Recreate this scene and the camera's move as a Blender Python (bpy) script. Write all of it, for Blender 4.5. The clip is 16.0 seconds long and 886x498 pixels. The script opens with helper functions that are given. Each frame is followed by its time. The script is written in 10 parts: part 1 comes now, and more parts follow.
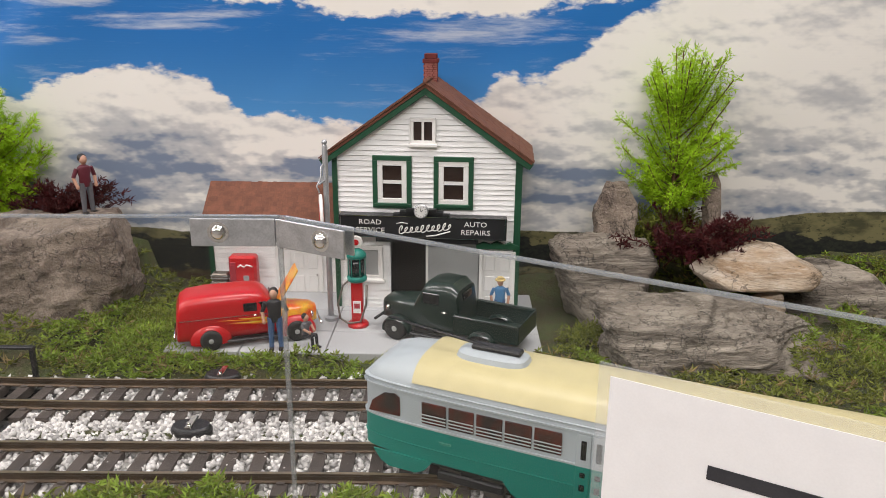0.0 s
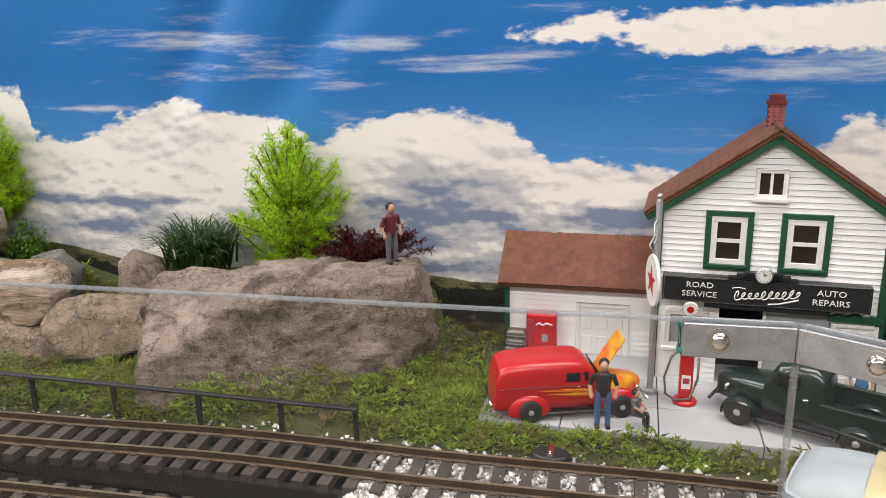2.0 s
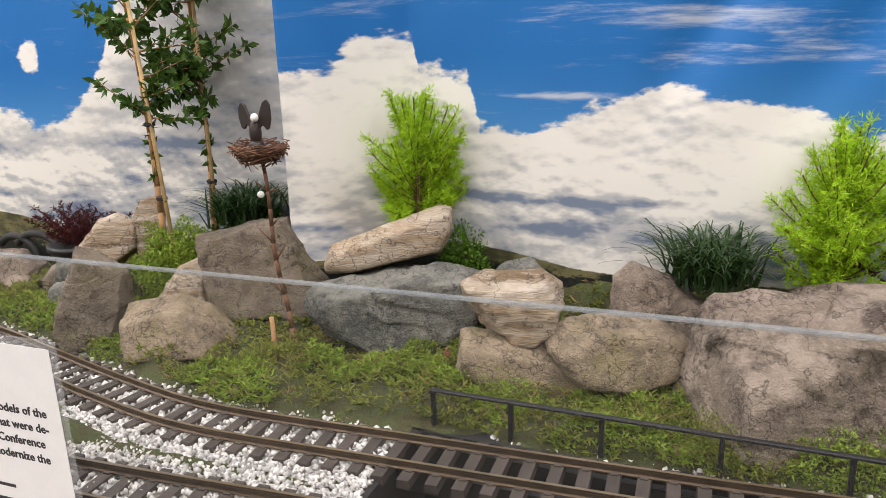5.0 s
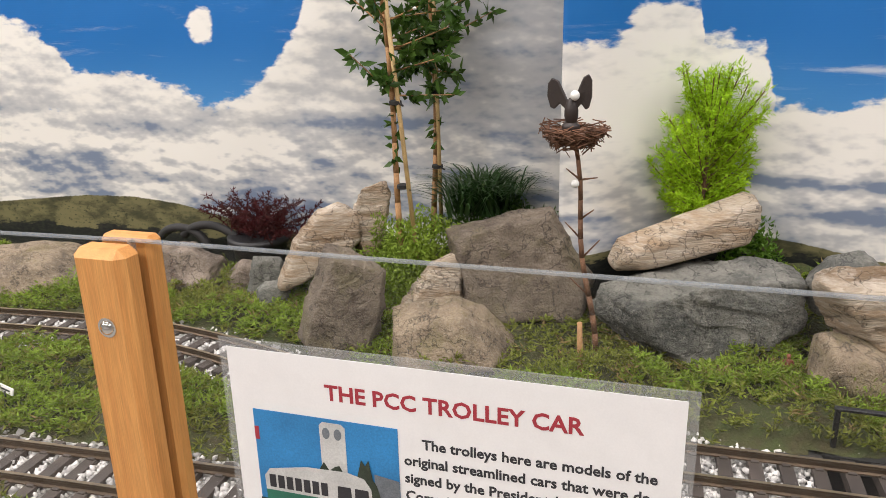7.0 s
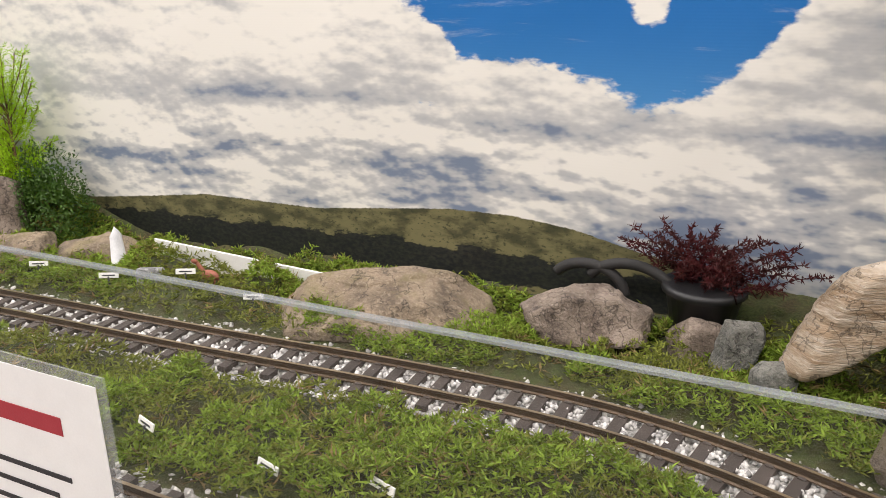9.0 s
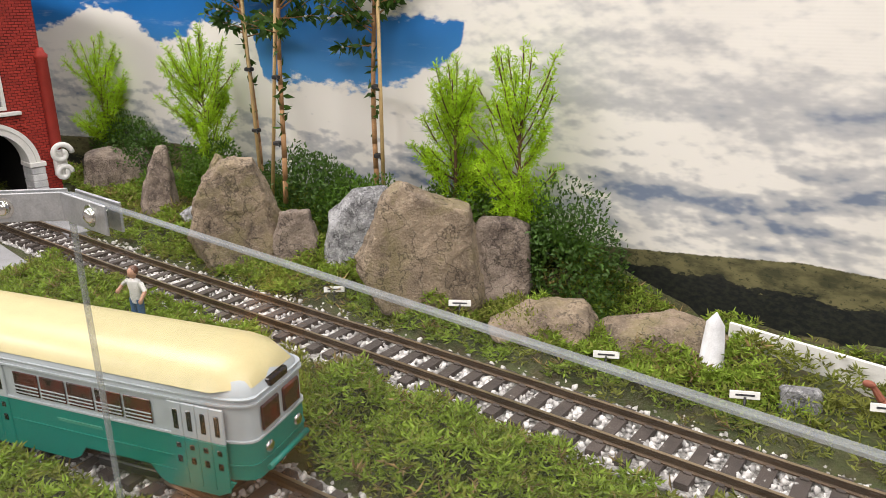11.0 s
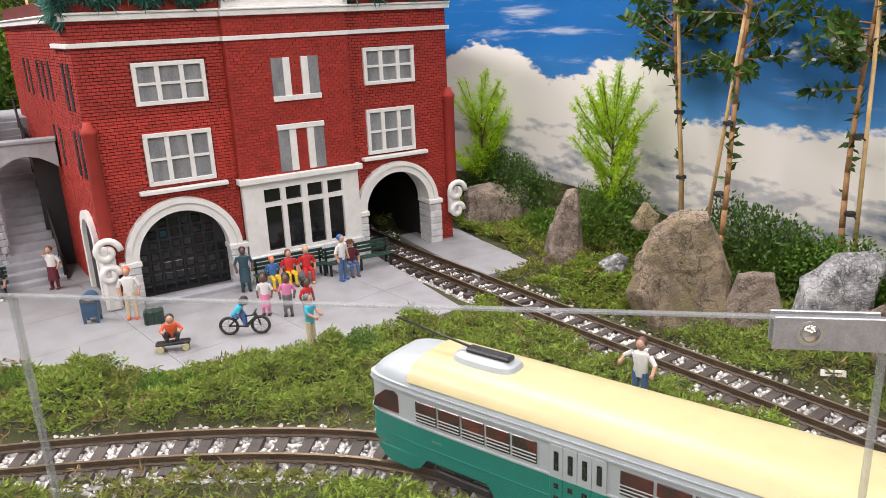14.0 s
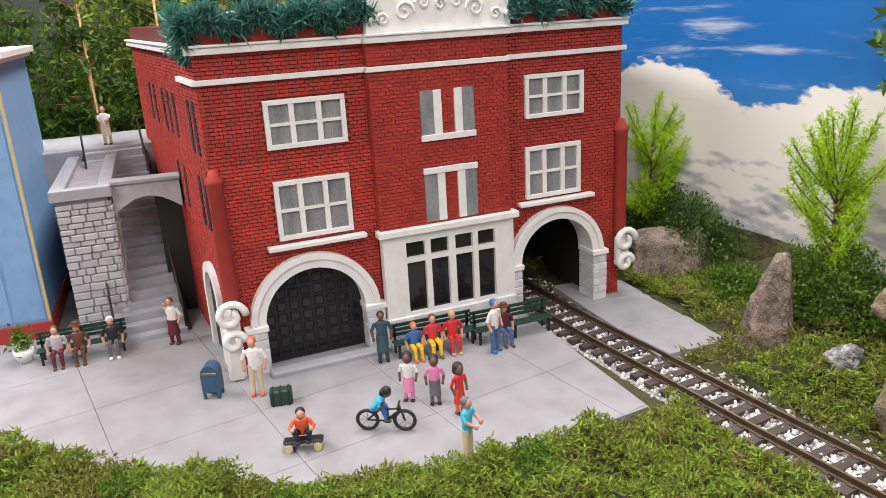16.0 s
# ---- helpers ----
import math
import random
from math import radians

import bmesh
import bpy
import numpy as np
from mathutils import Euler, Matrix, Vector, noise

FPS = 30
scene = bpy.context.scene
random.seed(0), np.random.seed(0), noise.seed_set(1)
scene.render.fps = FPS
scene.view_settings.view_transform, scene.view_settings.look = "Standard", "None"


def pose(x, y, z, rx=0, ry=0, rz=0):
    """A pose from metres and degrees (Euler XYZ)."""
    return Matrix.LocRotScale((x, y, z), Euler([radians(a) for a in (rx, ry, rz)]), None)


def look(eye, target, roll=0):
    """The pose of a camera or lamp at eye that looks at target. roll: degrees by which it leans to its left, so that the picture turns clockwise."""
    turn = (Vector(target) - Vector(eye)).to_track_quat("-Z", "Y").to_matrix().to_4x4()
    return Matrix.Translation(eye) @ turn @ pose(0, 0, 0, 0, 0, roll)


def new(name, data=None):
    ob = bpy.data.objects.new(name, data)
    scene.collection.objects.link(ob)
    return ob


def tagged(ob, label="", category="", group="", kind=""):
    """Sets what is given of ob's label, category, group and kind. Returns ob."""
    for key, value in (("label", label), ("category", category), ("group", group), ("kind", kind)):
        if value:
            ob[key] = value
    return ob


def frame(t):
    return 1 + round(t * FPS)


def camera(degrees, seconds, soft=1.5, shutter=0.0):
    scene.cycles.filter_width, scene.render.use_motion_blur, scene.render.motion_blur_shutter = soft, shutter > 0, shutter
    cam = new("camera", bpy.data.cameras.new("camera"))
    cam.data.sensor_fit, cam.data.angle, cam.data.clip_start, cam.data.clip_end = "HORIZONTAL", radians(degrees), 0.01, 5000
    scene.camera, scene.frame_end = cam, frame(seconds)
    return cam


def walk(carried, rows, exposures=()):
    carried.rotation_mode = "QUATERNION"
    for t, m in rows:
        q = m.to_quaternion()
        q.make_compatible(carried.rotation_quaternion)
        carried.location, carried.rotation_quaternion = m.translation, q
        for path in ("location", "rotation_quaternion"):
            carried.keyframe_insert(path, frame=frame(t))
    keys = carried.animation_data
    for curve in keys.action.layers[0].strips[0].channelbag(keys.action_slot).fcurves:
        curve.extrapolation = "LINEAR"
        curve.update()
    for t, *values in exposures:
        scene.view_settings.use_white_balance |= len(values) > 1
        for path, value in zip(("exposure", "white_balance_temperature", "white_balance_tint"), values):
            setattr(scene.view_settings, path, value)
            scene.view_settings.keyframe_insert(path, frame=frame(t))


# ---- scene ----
cam = camera(60.6, 16.0, soft=0.75)
PATH = [
    (0, (0.041, 0.186, 0.364), (-0.002, 2.095, -0.231), 0.4),
    (0.5, (0.023, 0.181, 0.37), (-0.057, 2.094, -0.206), 0.0),
    (1, (-0.025, 0.182, 0.386), (-0.199, 2.096, -0.167), -0.6),
    (1.5, (-0.087, 0.218, 0.393), (-0.416, 2.116, -0.144), -1.1),
    (2, (-0.137, 0.256, 0.378), (-0.623, 2.123, -0.149), -1.3),
    (2.5, (-0.207, 0.267, 0.37), (-0.816, 2.1, -0.147), -1.4),
    (3, (-0.336, 0.25, 0.377), (-1.015, 2.061, -0.129), -1.5),
    (3.5, (-0.455, 0.218, 0.389), (-1.181, 2.008, -0.127), -2.4),
    (3.7, (-0.481, 0.213, 0.388), (-1.218, 2.001, -0.12), -2.4),
    (5.8, (-0.805, 0.273, 0.373), (-1.509, 2.052, -0.208), -0.8),
    (6, (-0.849, 0.271, 0.373), (-1.533, 2.056, -0.213), -0.8),
    (6.5, (-0.967, 0.244, 0.375), (-1.619, 2.035, -0.231), -1.0),
    (7, (-1.056, 0.219, 0.379), (-1.691, 2.013, -0.237), -1.4),
    (7.5, (-1.102, 0.218, 0.38), (-1.756, 2.002, -0.244), -1.6),
    (8, (-1.229, 0.25, 0.372), (-1.958, 2.004, -0.253), -1.4),
    (8.5, (-1.36, 0.307, 0.365), (-2.218, 2.002, -0.261), -1.1),
    (9, (-1.519, 0.32, 0.366), (-2.474, 1.958, -0.271), -0.5),
    (9.5, (-1.733, 0.33, 0.379), (-2.787, 1.899, -0.275), -0.2),
    (10, (-1.897, 0.363, 0.351), (-3.036, 1.876, -0.293), 0.1),
    (10.2, (-1.94, 0.373, 0.352), (-3.117, 1.856, -0.293), 0.0),
    (12.3, (-2.347, 0.162, 0.361), (-3.896, 1.267, -0.255), -1.4),
    (12.5, (-2.35, 0.163, 0.36), (-3.922, 1.237, -0.251), -1.5),
    (13, (-2.354, 0.156, 0.359), (-3.97, 1.168, -0.245), -1.7),
    (13.5, (-2.356, 0.152, 0.362), (-4.004, 1.116, -0.234), -1.9),
    (14, (-2.386, 0.119, 0.394), (-4.069, 1.023, -0.197), -2.4),
    (14.5, (-2.432, 0.11, 0.412), (-4.165, 0.919, -0.174), -2.8),
    (15, (-2.52, 0.138, 0.435), (-4.291, 0.855, -0.158), -3.2),
    (15.5, (-2.576, 0.151, 0.438), (-4.361, 0.813, -0.174), -3.2),
    (16, (-2.606, 0.144, 0.443), (-4.398, 0.786, -0.168), -3.2),
]
walk(cam, [(t, look(eye, target, roll)) for t, eye, target, roll in PATH],
     exposures=[(0, -0.2, 6500, 10.5), (0.8, -0.15, 6500, 10.5), (2, -0.06, 6500, 10.5), (3.7, 0.0, 6550, 11), (6, -0.04, 6500, 10), (8, -0.1, 6600, 10.5), (10, -0.15, 6600, 10), (12.5, -0.05, 6450, 11.5), (14, -0.03, 6450, 13), (16, -0.06, 6500, 13)])
# ---- light ----
world = bpy.data.worlds.new("hall")
scene.world = world
world.use_nodes = True
wb = world.node_tree.nodes["Background"]
wb.inputs["Color"].default_value, wb.inputs["Strength"].default_value = (1.0, 0.955, 0.93, 1), 0.7


def ceiling_lamp(x, y, z, sx, sy, power, color):
    d = bpy.data.lights.new("ceiling_lamp", "AREA")
    d.shape, d.size, d.size_y, d.energy, d.color = "RECTANGLE", sx, sy, power, color
    ob = new("ceiling_lamp", d)
    ob.matrix_basis = pose(x, y, z)
    return ob


# long lamps under the hall's ceiling, over the aisle and the layout
for lx, power in ((-3.8, 51.0), (-1.7, 30.0), (0.4, 33.0)):
    ceiling_lamp(lx, 0.7, 1.83, 1.5, 0.5, power, (1.0, 0.95, 0.94))
    ceiling_lamp(lx - 0.2, -1.1, 1.83, 1.5, 0.5, power * 1.4, (1.0, 0.95, 0.94))
MAT = {}

# ---- materials ----
def material(name, color, rough=0.6, metal=0.0, vary=0.12, fine=900.0, coarse=60.0, bump=0.15, tint=None, island=0.0, each=0.0, coat=0.0, stretch=(1, 1, 1)):
    """A surface with grain and stains at two real sizes; island and each vary whole pieces."""
    m = bpy.data.materials.new(name)
    m.use_nodes = True
    n, l = m.node_tree.nodes, m.node_tree.links
    p = n["Principled BSDF"]
    p.inputs["Roughness"].default_value, p.inputs["Metallic"].default_value = rough, metal
    p.inputs["Coat Weight"].default_value = coat
    geo = n.new("ShaderNodeNewGeometry")
    mp = n.new("ShaderNodeMapping")
    mp.inputs["Scale"].default_value = stretch
    l.new(geo.outputs["Position"], mp.inputs["Vector"])

    def grain(scale, detail):
        t = n.new("ShaderNodeTexNoise")
        t.inputs["Scale"].default_value, t.inputs["Detail"].default_value = scale, detail
        l.new(mp.outputs["Vector"], t.inputs["Vector"])
        return t.outputs["Fac"]

    a, b = grain(fine, 3), grain(coarse, 5)
    mix = n.new("ShaderNodeMix")
    mix.data_type = "RGBA"
    mix.inputs["A"].default_value = (*color, 1)
    other = tint or tuple(c * 0.55 for c in color)
    mix.inputs["B"].default_value = (*other, 1)
    ramp = n.new("ShaderNodeValToRGB")
    ramp.color_ramp.elements[0].position, ramp.color_ramp.elements[1].position = 0.38, 0.68
    l.new(b, ramp.inputs["Fac"])
    k = n.new("ShaderNodeMath")
    k.operation = "MULTIPLY"
    k.inputs[1].default_value = min(1.0, vary * 4)
    l.new(ramp.outputs["Color"], k.inputs[0])
    l.new(k.outputs[0], mix.inputs["Factor"])
    hsv = n.new("ShaderNodeHueSaturation")
    l.new(mix.outputs["Result"], hsv.inputs["Color"])
    v = n.new("ShaderNodeMapRange")
    v.inputs["From Min"].default_value, v.inputs["From Max"].default_value = 0.25, 0.75
    v.inputs["To Min"].default_value, v.inputs["To Max"].default_value = 1 - vary, 1 + vary
    l.new(a, v.inputs["Value"])
    last = v.outputs["Result"]
    for amount, kind in ((island, "Random Per Island"), (each, "Random")):
        if amount:
            src = geo if kind != "Random" else n.new("ShaderNodeObjectInfo")
            r = n.new("ShaderNodeMapRange")
            r.inputs["To Min"].default_value, r.inputs["To Max"].default_value = 1 - amount, 1 + amount
            l.new(src.outputs[kind], r.inputs["Value"])
            q = n.new("ShaderNodeMath")
            q.operation = "MULTIPLY"
            l.new(last, q.inputs[0]), l.new(r.outputs["Result"], q.inputs[1])
            last = q.outputs[0]
    l.new(last, hsv.inputs["Value"])
    l.new(hsv.outputs["Color"], p.inputs["Base Color"])
    if bump:
        bp = n.new("ShaderNodeBump")
        bp.inputs["Strength"].default_value, bp.inputs["Distance"].default_value = bump, 0.002
        s = n.new("ShaderNodeMath")
        l.new(a, s.inputs[0]), l.new(b, s.inputs[1])
        l.new(s.outputs[0], bp.inputs["Height"])
        l.new(bp.outputs["Normal"], p.inputs["Normal"])
    return m


def rock_material(name, color, tint, light, layer=1.0, lichen=None):
    stretch = (1, 1, 1) if layer == 1 else (0.3, 0.5, layer)
    m = material(name, color, rough=0.88, vary=0.2, fine=420, coarse=32, bump=0.8, tint=tint, stretch=stretch)
    n, l = m.node_tree.nodes, m.node_tree.links
    p = n["Principled BSDF"]
    src = p.inputs["Base Color"].links[0].from_socket
    geo = n.new("ShaderNodeNewGeometry")
    mp = n.new("ShaderNodeMapping")
    mp.inputs["Scale"].default_value = stretch
    l.new(geo.outputs["Position"], mp.inputs["Vector"])
    speck = 0.8 if "granite" in name else 0.45
    stain = tuple(0.42 * c for c in tint)
    for scale, lo, hi, col, much in ((8, 0.5, 0.64, stain, 0.6), (45, 0.56, 0.68, stain, 0.55), (170, 0.52, 0.64, light, speck), (17, 0.5, 0.62, lichen or light, 0.65)):
        t = n.new("ShaderNodeTexNoise")
        t.inputs["Scale"].default_value, t.inputs["Detail"].default_value, t.inputs["Roughness"].default_value = scale, 8, 0.7
        l.new(mp.outputs["Vector"], t.inputs["Vector"])
        r = n.new("ShaderNodeMapRange")
        r.inputs["From Min"].default_value, r.inputs["From Max"].default_value = lo, hi
        r.inputs["To Max"].default_value = much
        l.new(t.outputs["Fac"], r.inputs["Value"])
        x = n.new("ShaderNodeMix")
        x.data_type = "RGBA"
        x.inputs["B"].default_value = (*col, 1)
        l.new(r.outputs["Result"], x.inputs["Factor"]), l.new(src, x.inputs["A"])
        src = x.outputs["Result"]
    for node in list(n):
        if node.bl_idname == "ShaderNodeBump":
            node.inputs["Distance"].default_value = 0.0032
            pits = n.new("ShaderNodeTexNoise")
            pits.inputs["Scale"].default_value, pits.inputs["Detail"].default_value, pits.inputs["Roughness"].default_value = 95, 9, 0.72
            l.new(mp.outputs["Vector"], pits.inputs["Vector"])
            deep = n.new("ShaderNodeBump")
            deep.inputs["Strength"].default_value, deep.inputs["Distance"].default_value = 0.7, 0.006
            l.new(pits.outputs["Fac"], deep.inputs["Height"]), l.new(deep.outputs["Normal"], node.inputs["Normal"])
    # dark cracks
    v = n.new("ShaderNodeTexVoronoi")
    v.feature = "DISTANCE_TO_EDGE"
    v.inputs["Scale"].default_value = 14
    w = n.new("ShaderNodeTexNoise")
    w.inputs["Scale"].default_value, w.inputs["Detail"].default_value = 40, 4
    add = n.new("ShaderNodeMix")
    add.data_type = "VECTOR"
    add.inputs["Factor"].default_value = 0.12
    l.new(geo.outputs["Position"], add.inputs["A"]), l.new(w.outputs["Color"], add.inputs["B"])
    l.new(geo.outputs["Position"], w.inputs["Vector"])
    l.new(add.outputs["Result"], v.inputs["Vector"])
    r = n.new("ShaderNodeMapRange")
    r.inputs["From Max"].default_value = 0.03
    r.inputs["To Min"].default_value = 0.2
    l.new(v.outputs["Distance"], r.inputs["Value"])
    x = n.new("ShaderNodeMix")
    x.data_type, x.blend_type = "RGBA", "MULTIPLY"
    x.inputs["Factor"].default_value = 0.8
    l.new(src, x.inputs["A"]), l.new(r.outputs["Result"], x.inputs["B"])
    l.new(x.outputs["Result"], p.inputs["Base Color"])
    return m


# ---- mesh helpers ----
def box(bm, x0, x1, y0, y1, z0, z1, bevel=0.0, at=None, slot=0):
    m = (at or Matrix()) @ Matrix.Translation(((x0 + x1) / 2, (y0 + y1) / 2, (z0 + z1) / 2)) @ Matrix.Diagonal((abs(x1 - x0), abs(y1 - y0), abs(z1 - z0), 1))
    new_verts = bmesh.ops.create_cube(bm, size=1, matrix=m)["verts"]
    faces = {f for v in new_verts for f in v.link_faces}
    for f in faces:
        f.material_index = slot
    if bevel:
        edges = list({e for v in new_verts for e in v.link_edges})
        bmesh.ops.bevel(bm, geom=edges, offset=bevel, segments=1, affect="EDGES", clamp_overlap=True, material=slot)
    return bm


def rod(bm, a, b, r0, r1=None, seg=8, slot=0, caps=True):
    a, b = Vector(a), Vector(b)
    d = b - a
    m = Matrix.Translation((a + b) / 2) @ d.to_track_quat("Z", "Y").to_matrix().to_4x4()
    made = bmesh.ops.create_cone(bm, cap_ends=caps, segments=seg, radius1=r0, radius2=r0 if r1 is None else r1, depth=d.length, matrix=m)["verts"]
    for f in {f for v in made for f in v.link_faces}:
        f.material_index = slot
        f.smooth = len(f.verts) == 4
    return bm


def tube(bm, pts, r, seg=6, slot=0):
    """One round bar swept along a line of points."""
    p = [Vector(q) for q in pts]
    rings, side = [], None
    for i, q in enumerate(p):
        d = (p[min(i + 1, len(p) - 1)] - p[max(i - 1, 0)]).normalized()
        side = (side - d * side.dot(d)).normalized() if side else d.orthogonal().normalized()
        up = d.cross(side)
        rings.append([bm.verts.new(q + (side * math.cos(2 * math.pi * k / seg) + up * math.sin(2 * math.pi * k / seg)) * r) for k in range(seg)])
    fs = [bm.faces.new((a[k], a[(k + 1) % seg], b[(k + 1) % seg], b[k])) for a, b in zip(rings, rings[1:]) for k in range(seg)]
    for f in fs:
        f.smooth = True
    for f in fs + [bm.faces.new(rings[0][::-1]), bm.faces.new(rings[-1])]:
        f.material_index = slot
    return bm


def ball(bm, c, r, squash=(1, 1, 1), u=10, v=7, slot=0, at=None):
    m = (at or Matrix()) @ Matrix.Translation(c) @ Matrix.Diagonal((*squash, 1))
    made = bmesh.ops.create_uvsphere(bm, u_segments=u, v_segments=v, radius=r, matrix=m)["verts"]
    for f in {f for x in made for f in x.link_faces}:
        f.material_index, f.smooth = slot, True
    return bm


def lathe(bm, c, profile, seg=16, slot=0, at=None):
    """Turned shape round z at c; profile: radius, height pairs from bottom to top."""
    rings = []
    for r, z in profile:
        rings.append([bm.verts.new((at or Matrix()) @ Vector((c[0] + r * math.cos(2 * math.pi * k / seg), c[1] + r * math.sin(2 * math.pi * k / seg), c[2] + z))) for k in range(seg)])
    for lo, hi in zip(rings, rings[1:]):
        for k in range(seg):
            f = bm.faces.new((lo[k], lo[(k + 1) % seg], hi[(k + 1) % seg], hi[k]))
            f.material_index, f.smooth = slot, True
    for ring, flip in ((rings[0], True), (rings[-1], False)):
        f = bm.faces.new(ring[::-1] if flip else ring)
        f.material_index = slot
    return bm


def extrude_outline(bm, outline, depth, at, slot=0):
    """A plate: outline of (u, v) pairs in the plane of at's x and z, depth along its y."""
    a = [bm.verts.new(at @ Vector((u, 0, v))) for u, v in outline]
    b = [bm.verts.new(at @ Vector((u, depth, v))) for u, v in outline]
    fs = [bm.faces.new(a), bm.faces.new(b[::-1])]
    for k in range(len(a)):
        j = (k + 1) % len(a)
        fs.append(bm.faces.new((a[j], a[k], b[k], b[j])))
    for f in fs:
        f.material_index = slot
    bmesh.ops.recalc_face_normals(bm, faces=fs)
    return bm


def mesh_of(name, bm, *mats):
    for e in bm.edges:
        if e.smooth and e.calc_face_angle(0) > 0.6:
            e.smooth = False
    me = bpy.data.meshes.new(name)
    bm.to_mesh(me)
    bm.free()
    for m in mats:
        me.materials.append(m)
    return me


def part(name, bm, mat, parent, label=""):
    ob = new(name, mesh_of(name, bm, *(mat if isinstance(mat, (list, tuple)) else (mat,))))
    ob.parent = parent
    return tagged(ob, label)


def solid(name, bm, mat, label, category, group="", kind=""):
    ob = new(name, mesh_of(name, bm, *(mat if isinstance(mat, (list, tuple)) else (mat,))))
    return tagged(ob, label, category, group, kind)


def thing(name, label, category, m=None, group="", kind=""):
    ob = new(name)
    ob.empty_display_size = 0.01
    ob.matrix_basis = m or Matrix()
    return tagged(ob, label, category, group, kind)


def raw_mesh(name, verts, faces, mats, smooth=False, index=None):
    me = bpy.data.meshes.new(name)
    me.from_pydata(verts, [], faces)
    for m in mats:
        me.materials.append(m)
    if index is not None:
        me.polygons.foreach_set("material_index", index)
    if smooth:
        me.polygons.foreach_set("use_smooth", [True] * len(faces))
    return me


def lettering(name, text, size, m, mat, parent, depth=0.0004, align="CENTER", shear=0.0, label="", bold=0.0):
    cu = bpy.data.curves.new(name, "FONT")
    cu.body, cu.size, cu.extrude, cu.align_x, cu.shear, cu.resolution_u = text, size, depth, align, shear, 2
    cu.offset = bold * size
    tmp = new("letters_source", cu)
    me = bpy.data.meshes.new_from_object(tmp.evaluated_get(bpy.context.evaluated_depsgraph_get()))
    bpy.data.objects.remove(tmp)
    bpy.data.curves.remove(cu)
    me.name = name
    me.materials.clear()
    me.materials.append(mat)
    ob = new(name, me)
    ob.parent = parent
    ob.matrix_basis = m
    return tagged(ob, label)


# ---- rocks ----
def rock_mesh(name, size, outline, seed, mat, level=5, rough=0.05, lean=0.25, edge=170, face=0.0):
    """A broken rock: planes through the sides of its outline and over its front meet in worn edges, then grain and cracks.
    outline: places across (-0.5 to 0.5) and up (0 to 1); lean tips the front face back; edge sets how sharp the arrises are."""
    rng = np.random.RandomState(seed)
    w, d, h = size
    bm = bmesh.new()
    bmesh.ops.create_icosphere(bm, subdivisions=level, radius=1)
    ways = np.array([v.co[:] for v in bm.verts]) * np.array((w, d * 1.1, h))
    ways /= np.linalg.norm(ways, axis=1, keepdims=True)
    pts = np.array(outline, float) * np.array((w, h))
    mid = (pts.min(0) + pts.max(0)) / 2 * 0.5 + pts.mean(0) * 0.5
    planes = []
    for a, b in zip(pts, np.roll(pts, -1, 0)):
        e = b - a
        n = np.array((e[1], -e[0])) / (np.linalg.norm(e) + 1e-9)
        n = n if n @ ((a + b) / 2 - mid) > 0 else -n
        far = max((q - mid) @ n for q in pts)
        for tilt in (-rng.uniform(0.05, 0.45), rng.uniform(0.3, 0.7)):
            N = np.array((n[0], tilt, n[1]))
            planes.append((N / np.linalg.norm(N), far / np.linalg.norm(N)))
    for N, far in (((face, -1, lean), d * 0.5), ((0.1, 1, 0.2), d * 0.5)):
        N = np.array(N, float)
        planes.append((N / np.linalg.norm(N), far))

    def reach(sharp):
        r = np.maximum(0, np.stack([ways @ N / D for N, D in planes]))
        top = r.max(0)
        return 1 / (top * ((r / top) ** sharp).sum(0) ** (1 / sharp))

    for _ in range(3):
        N = np.array((rng.normal() * 0.8, -abs(rng.normal()) * 0.7 - 0.25, rng.normal() * 0.6 + 0.15))
        N /= np.linalg.norm(N)
        planes.append((N, (ways * reach(edge)[:, None] @ N).max() * rng.uniform(0.91, 0.98)))
    co = ways * reach(edge)[:, None]
    k0 = (w * d * h) ** (1 / 3)
    off = Vector(rng.uniform(-50, 50, 3))
    strata = 3.4 if "layer" in mat.name else 1.0
    out = []
    for c, way in zip(co, ways):
        q = Vector((c[0], c[1], c[2] * strata)) / k0
        k = noise.fractal(q * 2.6 + off, 1.0, 2.0, 4) * 0.3
        k += (noise.ridged_multi_fractal(q * 2.4 + off, 0.9, 2.1, 6, 1.0, 2.0) - 1.2) * 0.28
        k += (noise.ridged_multi_fractal(q * 7.0 + off, 0.8, 2.1, 4, 1.0, 2.0) - 1.2) * 0.16
        k += noise.noise(q * 19 + off) * 0.12 + noise.noise(q * 43 + off) * 0.1
        # steps where flakes have broken off
        v = noise.noise(q * 1.7 - off)
        k -= 0.5 * min(1.0, max(0.0, (v - 0.05) / 0.02)) + 0.4 * min(1.0, max(0.0, (v - 0.3) / 0.02)) + 0.4 * min(1.0, max(0.0, (-0.22 - v) / 0.02))
        out.append(c + way * k * rough * k0)
    o = np.array(out) + np.array((mid[0], 0, mid[1]))
    for v, c in zip(bm.verts, o):
        v.co = Vector(c)
    for f in bm.faces:
        f.smooth = True
    for e in bm.edges:
        e.smooth = e.calc_face_angle(0) < 0.38
    return mesh_of(name, bm, mat)


def rock(x, y, z, size, turn, outline, seed, mat, label, tilt=0, group="landscape rocks", name="rock", **k):
    ob = new(name, rock_mesh(name, size, outline, seed, mat, **k))
    ob.matrix_basis = pose(x, y, z, tilt, 0, turn)
    return tagged(ob, label, "rock", group)


